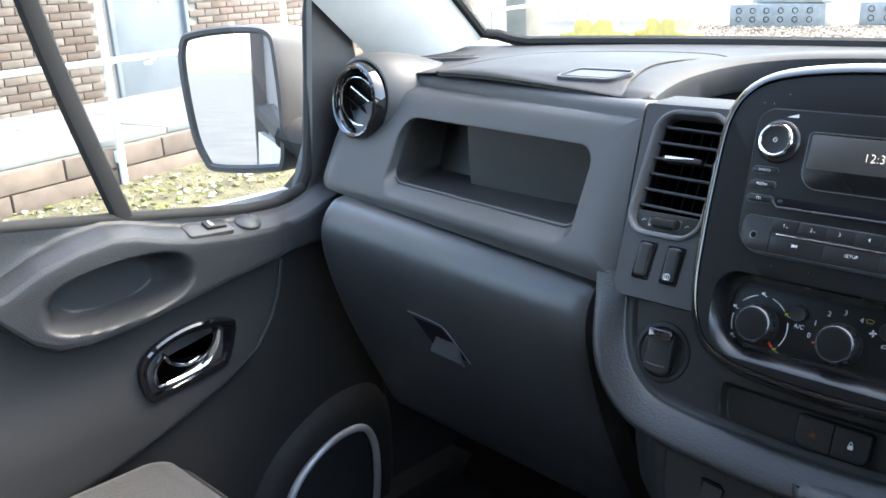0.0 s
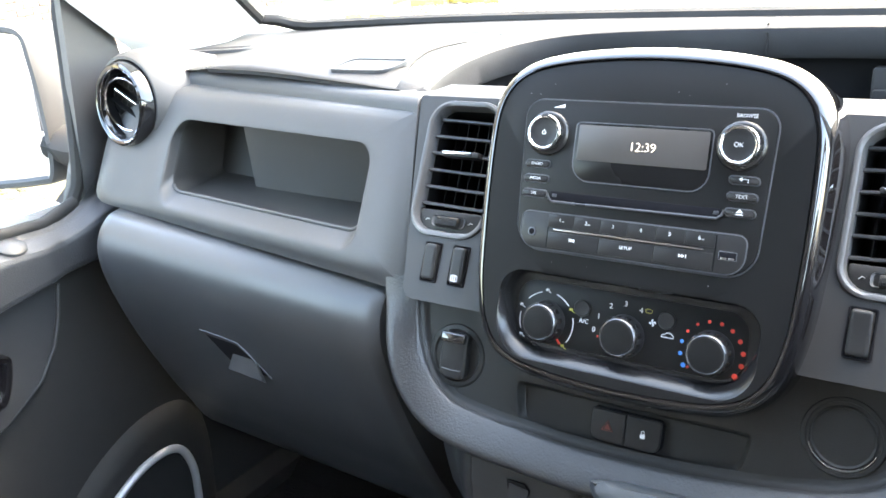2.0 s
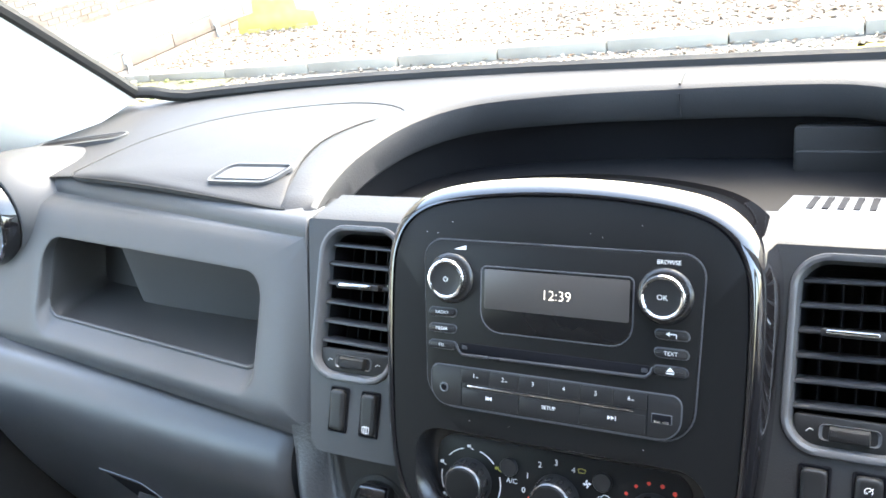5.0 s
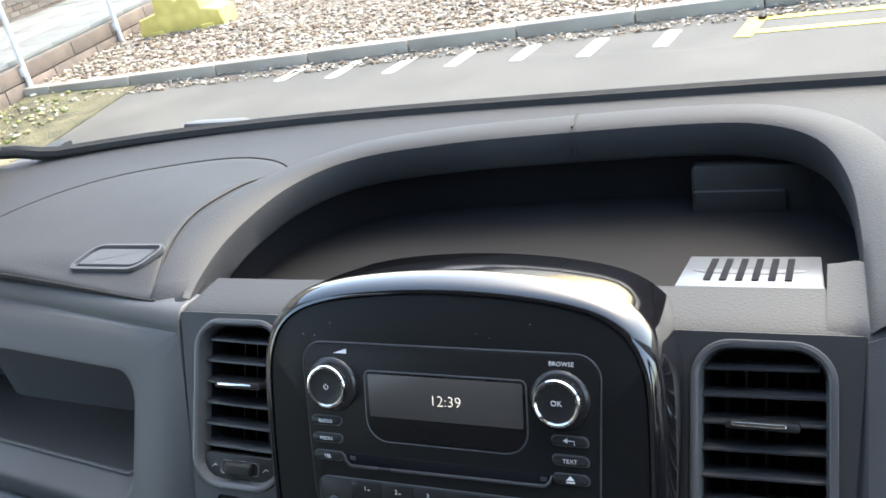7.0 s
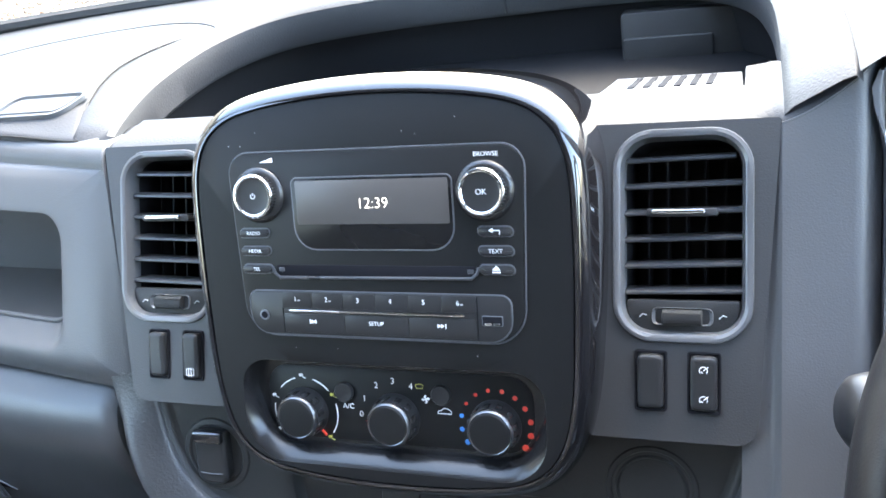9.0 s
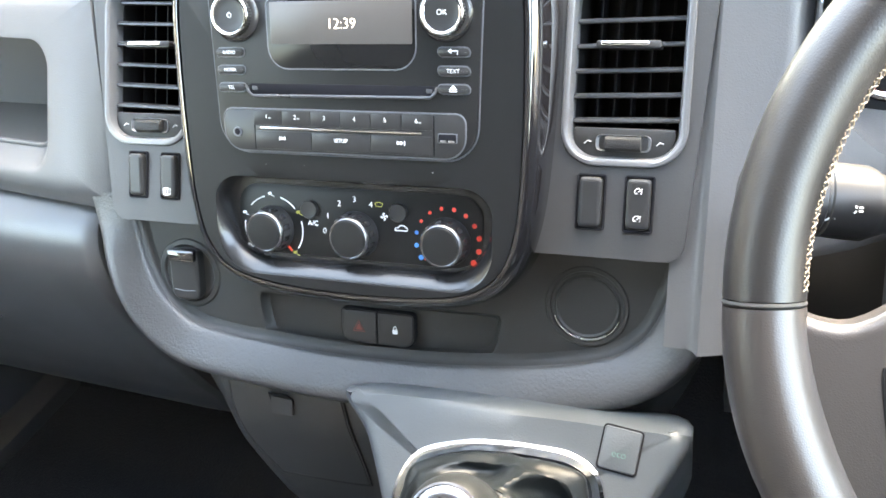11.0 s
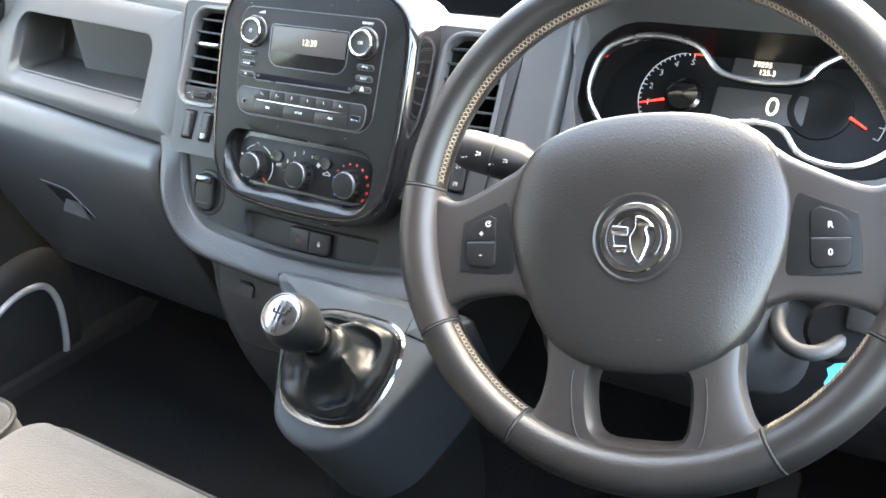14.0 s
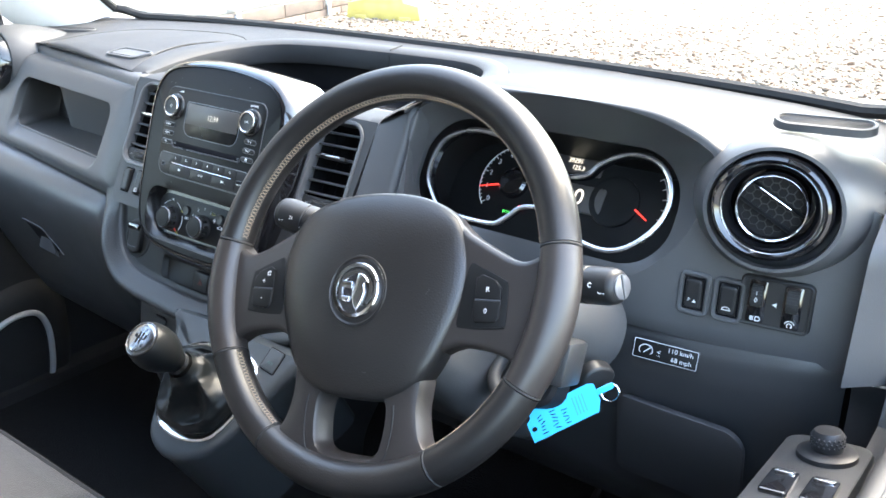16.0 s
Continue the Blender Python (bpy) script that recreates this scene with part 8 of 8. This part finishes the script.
# front kerb and the gravel behind it
FRONT = Matrix.Translation((-3.0, 6.20, 0)) @ Matrix.Rotation(radians(5.5), 4, "Z")
kerb = thing("kerb", FRONT, "row of pale concrete kerb stones", "kerb", kind="structure")
stone = box(0.905, 0.125, 0.13, 0.012, (0, 0, -0.03))
me = None
for i in range(14):
    x = -4.1 + 0.915 * i
    if me is None:
        ob = part("kerb_stone", stone, KERB, kerb)
        me = ob.data
    else:
        ob = new("kerb_stone", me)
        ob.parent = kerb
    ob.location = (x, random.uniform(-0.006, 0.006), random.uniform(-0.006, 0.004))
bed = alone("gravel_ground", sheet(lambda u, v: FRONT @ Vector((-6.0 + 30 * u, 0.06 + 24 * v, 0.055 + 0.02 * math.sin(9 * u) * math.sin(7 * v))), 40, 40, thick=(0, 0, -0.05)), GRAVELBED, "bed of mixed brown gravel", "gravel", kind="structure")


def scatter(name, n, area, size, mat_, label, lift_z, frame_m, seed):
    """Loose stones as one mesh."""
    rng = np.random.default_rng(seed)
    t = (1 + 5 ** 0.5) / 2
    ico = np.array([(-1, t, 0), (1, t, 0), (-1, -t, 0), (1, -t, 0), (0, -1, t), (0, 1, t), (0, -1, -t), (0, 1, -t), (t, 0, -1), (t, 0, 1), (-t, 0, -1), (-t, 0, 1)], float) / 1.9
    fac = np.array([(0, 11, 5), (0, 5, 1), (0, 1, 7), (0, 7, 10), (0, 10, 11), (1, 5, 9), (5, 11, 4), (11, 10, 2), (10, 7, 6), (7, 1, 8), (3, 9, 4), (3, 4, 2), (3, 2, 6), (3, 6, 8), (3, 8, 9), (4, 9, 5), (2, 4, 11), (6, 2, 10), (8, 6, 7), (9, 8, 1)])
    r = rng.uniform(size[0], size[1], (n, 1, 1)) * rng.uniform(0.6, 1.25, (n, 12, 1)) * np.stack([rng.uniform(0.7, 1.4, (n, 1)), rng.uniform(0.7, 1.2, (n, 1)), rng.uniform(0.4, 0.7, (n, 1))], -1)
    v = ico[None] * r
    a = rng.uniform(0, 2 * np.pi, n)
    c, s = np.cos(a)[:, None], np.sin(a)[:, None]
    v = np.stack([v[..., 0] * c - v[..., 1] * s, v[..., 0] * s + v[..., 1] * c, v[..., 2]], -1)
    depth = rng.uniform(0, 1, n) ** 1.6
    pos = np.stack([rng.uniform(area[0], area[1], n), area[2] + (area[3] - area[2]) * depth, np.full(n, lift_z) + rng.uniform(-0.004, 0.014, n)], -1)
    v = v + pos[:, None]
    m4 = np.array(frame_m)
    v = v.reshape(-1, 3) @ m4[:3, :3].T + m4[:3, 3]
    f = (fac[None] + 12 * np.arange(n)[:, None, None]).reshape(-1, 3)
    me = bpy.data.meshes.new(name)
    me.from_pydata(v.tolist(), [], f.tolist())
    me.materials.append(mat_)
    return tagged(new(name, me), label, "gravel", kind="stuff")


scatter("gravel", 42000, (-5.5, 8.0, 0.10, 11.0), (0.014, 0.034), STONES, "loose brown and cream gravel stones", 0.062, FRONT, 3)
scatter("spilled_gravel", 1500, (-4.5, 5.0, -0.35, -0.06), (0.008, 0.02), STONES, "gravel spilled along the kerb", 0.006, FRONT, 4)
# yellow road markings in front of the kerb, with bright light streaks as pale strips
marks = thing("road_marking", Matrix.Translation((0.0, 5.85, 0)), "worn yellow road markings and pale painted-on light streaks", "road marking", kind="structure")
for x, y, w, h, t in ((0.88, 0.22, 2.3, 0.10, -1), (0.88, -0.12, 2.3, 0.09, -1), (-0.30, 0.04, 0.12, 0.50, -8)):
    part("yellow_line", at(prism(rrect(w, h, 0.01, 2), 0.002, 0.006, 0.001), x, y, 0, t), LINE, marks, smooth=False)
# streaks of light on the ground, put into the colour of flat pale strips
for k in range(7):
    part("light_streak", at(prism(rrect(0.11, 0.42 + 0.05 * (k % 2), 0.03, 2), 0.002, 0.005, 0.001), -3.9 + 0.51 * k, -0.05 - 0.03 * (k % 3), 0, -6), STREAK, marks, smooth=False)

# yellow barrier blocks
def barrier(m, w, label):
    b = thing("barrier_block", m, label, "barrier", "yellow barriers")
    prof = [(-w / 2, 0), (w / 2, 0), (w / 2 * 0.96, 0.20), (w / 2 * 0.55, 0.24), (w / 2 * 0.50, 0.42), (w / 2 * 0.12, 0.44), (0.0, 0.36), (-w / 2 * 0.14, 0.45), (-w / 2 * 0.52, 0.43), (-w / 2 * 0.56, 0.25), (-w / 2 * 0.96, 0.21)]
    part("body", prism(prof, -0.2, 0.2, 0.03, 2), YELLOW, b, "", Matrix.Rotation(radians(90), 4, "X"))
    for x in (-w * 0.3, w * 0.3):
        part("foot", box(0.16, 0.46, 0.07, 0.015, (x, 0, -0.005)), YELLOW, b)


barrier(Matrix.Translation((-6.6, 8.05, 0.05)) @ Matrix.Rotation(radians(12), 4, "Z"), 1.05, "faded yellow plastic barrier block on the gravel")
barrier(Matrix.Translation((-9.3, 12.6, 0.05)) @ Matrix.Rotation(radians(20), 4, "Z"), 1.3, "faded yellow plastic barrier block by the path")
barrier(Matrix.Translation((-8.1, 13.0, 0.05)) @ Matrix.Rotation(radians(-15), 4, "Z"), 1.3, "yellow plastic barrier block on the gravel")
bar = thing("barrier_bar", Matrix.Translation((-8.5, 9.2, 0.05)) @ Matrix.Rotation(radians(2), 4, "Z"), "long yellow plastic barrier bar on feet", "barrier")
part("bar", box(1.7, 0.10, 0.16, 0.02, (0, 0, 0.14)), YELLOW, bar)
for x in (-0.6, 0.6):
    part("foot", box(0.10, 0.40, 0.15, 0.01, (x, 0, 0)), GREYBLOCK, bar)

# grey hollow blocks stacked on the gravel
for k, (x, y, z, w, t) in enumerate(((-8.0, 17.0, 0.05, 1.9, 6), (-7.8, 17.1, 0.50, 1.5, -5), (-6.2, 17.6, 0.05, 0.9, 20))):
    g = thing("hollow_block", Matrix.Translation((x, y, z)) @ Matrix.Rotation(radians(t), 4, "Z"), "grey hollow block with round holes", "block", "hollow blocks")
    part("body", box(w, 0.5, 0.44, 0.03), GREYBLOCK, g)
    for i in range(int(w / 0.28)):
        for zz in (0.14, 0.31):
            part("hole", lathe([(0.055, -0.01), (0.06, 0.012), (0.045, 0.012), (0.04, -0.02)], 16, cap_end=True), RUBBER, g, "", Matrix.Translation((-w / 2 + 0.2 + 0.28 * i, -0.25, zz)) @ Matrix.Rotation(radians(90), 4, "X"))

# picket fence far ahead
fence = thing("picket_fence", Matrix.Translation((-13.2, 18.5, 0.0)) @ Matrix.Rotation(radians(10), 4, "Z"), "white painted picket fence", "fence")
for i in range(22):
    part("picket", box(0.075, 0.022, 0.95, 0.006, (-1.6 + 0.15 * i, 0, 0.05)), WHITEWOOD, fence)
for z in (0.25, 0.75):
    part("rail", box(3.5, 0.03, 0.07, 0.004, (0, 0.03, z)), WHITEWOOD, fence)
post = thing("concrete_post", Matrix.Translation((-11.0, 12.6, 0.0)), "thick pale concrete gate post", "post")
part("shaft", box(0.50, 0.42, 2.2, 0.03), KERB, post)
part("cap", box(0.58, 0.50, 0.10, 0.02, (0, 0, 2.2)), KERB, post)

# raised pavement, its retaining wall and the building
SITE = Matrix.Translation((-6.0, 1.7, 0)) @ Matrix.Rotation(radians(13.5), 4, "Z")
HP = 0.37
pav = thing("pavement", SITE, "raised pavement of pale paving slabs", "pavement", kind="structure")
part("core", box(1.96, 14.0, HP - 0.052, 0, (-1.0, 2.0, 0.0)), MORTAR, pav, smooth=False)
slab = None
for j in range(17):
    for i in range(3):
        if slab is None:
            ob = part("slab", box(0.645, 0.80, 0.05, 0.006), SLABM, pav)
            slab = ob.data
        else:
            ob = new("slab", slab)
            ob.parent = pav
        ob.location = (-0.315 - 0.65 * i, -4.3 + 0.807 * j + 0.3 * (i % 2), HP - 0.052 + random.uniform(-0.004, 0.004))
wall_r = thing("retaining_wall", SITE @ Matrix.Translation((0.03, 0, 0)), "low retaining wall of red-brown blocks", "wall", kind="structure")
part("core", box(0.03, 14.0, HP - 0.06, 0, (-0.03, 2.0, 0)), MORTAR, wall_r, smooth=False)
blk = None
for j in range(16):
    for i in range(2):
        if blk is None:
            ob = part("block", box(0.05, 0.86, 0.145, 0.008), RETAIN, wall_r)
            blk = ob.data
        else:
            ob = new("block", blk)
            ob.parent = wall_r
        ob.location = (0.0, -4.4 + 0.875 * j + 0.43 * (i % 2), 0.004 + 0.155 * i)
verge = alone("verge", sheet(lambda u, v: SITE @ Vector((0.05 + 1.3 * u, -4 + 11 * v, 0.012 + 0.03 * (1 - u) * (0.5 + 0.5 * math.sin(17 * v + 3 * u)))), 12, 60, thick=(0, 0, -0.03)), SOIL, "mossy soil strip with leaves along the wall", "verge", kind="structure")
scatter("verge_litter", 1600, (0.06, 1.0, -3.0, 6.0), (0.01, 0.03), by_island("leaf_litter", [(0.30, 0.26, 0.14), (0.16, 0.18, 0.05), (0.45, 0.42, 0.34), (0.10, 0.09, 0.05)]), "moss, leaves and grit along the wall", 0.03, SITE, 6)

building = thing("building", SITE @ Matrix.Translation((-1.98, 0, HP - 0.05)), "brown brick building with a blue-grey metal door", "building")
bw = bmesh.new()
for y0, y1, z0, z1 in ((-5.0, 2.13, 0, 5.2), (3.14, 9.5, 0, 5.2), (2.13, 3.14, 2.10, 5.2)):
    bmesh.ops.create_cube(bw, size=1, matrix=Matrix.Translation((-0.16, (y0 + y1) / 2, (z0 + z1) / 2)) @ Matrix.Diagonal((0.28, y1 - y0, z1 - z0, 1)))
part("wall", bw, MORTAR, building, "mortar backing of the brick wall", smooth=False)
part("roof", box(3.0, 14.8, 0.25, 0.02, (-1.2, 2.2, 5.2)), GREYBLOCK, building)
dr = part("door", box(0.05, 0.94, 2.06, 0.006, (-0.055, 2.635, 0.02)), BLUEDOOR, building, "blue-grey painted metal door")
for y0, w, z0, h in ((2.150, 0.05, 0.0, 2.10), (3.120, 0.05, 0.0, 2.10)):
    part("frame", box(0.09, w, h, 0.004, (-0.030, y0, z0)), BLUEDOOR, dr)
part("frame", box(0.09, 1.02, 0.05, 0.004, (-0.030, 2.635, 2.06)), BLUEDOOR, dr)
part("threshold", box(0.12, 0.98, 0.04, 0.004, (-0.02, 2.635, 0.0)), BLUEDOOR, dr)
part("lock", lathe([(0.020, 0), (0.02, 0.008), (0.012, 0.012), (0.0005, 0.012)], 16, cap_end=True), SATIN, dr, "", Matrix.Translation((-0.03, 2.80, 0.95)) @ Matrix.Rotation(radians(90), 4, "Y"))
for y, z, w, h in ((2.55, 0.33, 0.10, 0.03), (2.62, 0.36, 0.06, 0.05), (2.98, 0.37, 0.04, 0.08), (3.02, 0.30, 0.03, 0.04)):
    part("paint_chip", box(0.003, w, h, 0.001, (-0.0290, y, z)), WHITEWOOD, dr, smooth=False)

# brick courses: those near the door as single bricks, the rest joined
brick_me, count, rest = None, 0, []
for j in range(44):
    for i in range(62):
        y, z = -4.6 + 0.225 * i + 0.1125 * (j % 2), 0.012 + 0.075 * j
        if 2.02 < y < 3.25 and z < 2.16 or y > 9.3:
            continue
        near = 0.6 < y < 5.2 and z < 1.15 and count < 300
        if near:
            if brick_me is None:
                ob = part("brick", box(0.030, 0.215, 0.065, 0.004), BRICK, building)
                brick_me = ob.data
            else:
                ob = new("brick", brick_me)
                ob.parent = building
            ob.location = (-0.010 + random.uniform(-0.002, 0.002), y, z)
            count += 1
        else:
            rest.append((y, z))
verts, faces = [], []
for y, z in rest:
    b = len(verts)
    dx = random.uniform(-0.002, 0.002)
    for xx in (-0.03, 0.004 + dx):
        for yy in (y - 0.1075, y + 0.1075):
            for zz in (z, z + 0.065):
                verts.append((xx, yy, zz))
    faces += [(b + 4, b + 6, b + 7, b + 5), (b, b + 4, b + 5, b + 1), (b + 2, b + 3, b + 7, b + 6), (b + 1, b + 5, b + 7, b + 3), (b, b + 2, b + 6, b + 4)]
me = bpy.data.meshes.new("brickwork")
me.from_pydata(verts, [], faces)
me.materials.append(by_island("brick_shades", [(0.135, 0.110, 0.092), (0.105, 0.081, 0.066), (0.165, 0.138, 0.116), (0.130, 0.112, 0.098), (0.148, 0.117, 0.090)]))
ob = new("brickwork", me)
ob.parent = building
tagged(ob, "brown bricks of the upper wall", kind="stuff")

# railing along the pavement's edge
rail = thing("railing", SITE @ Matrix.Translation((0.085, 0, 0)), "pale painted tubular railing along the pavement", "railing")
for y in (-3.4, -1.5, 0.42, 2.34, 4.26, 6.18):
    p = part("post", tube([(0, y, 0.0), (0, y, 1.47)], 0.026, 12), GALV, rail)
    part("collar", lathe([(0.036, -0.03), (0.036, 0.03)], 12, cap_start=True, cap_end=True), GALV, p, "", Matrix.Translation((0, y, 0.93)))
    part("bracket", box(0.06, 0.07, 0.09, 0.008, (-0.02, y, 0.20)), GALV, p)
for z in (0.93, 1.47):
    part("rail", tube([(0, -4.5, z), (0, 7.2, z)], 0.024, 12), GALV, rail)
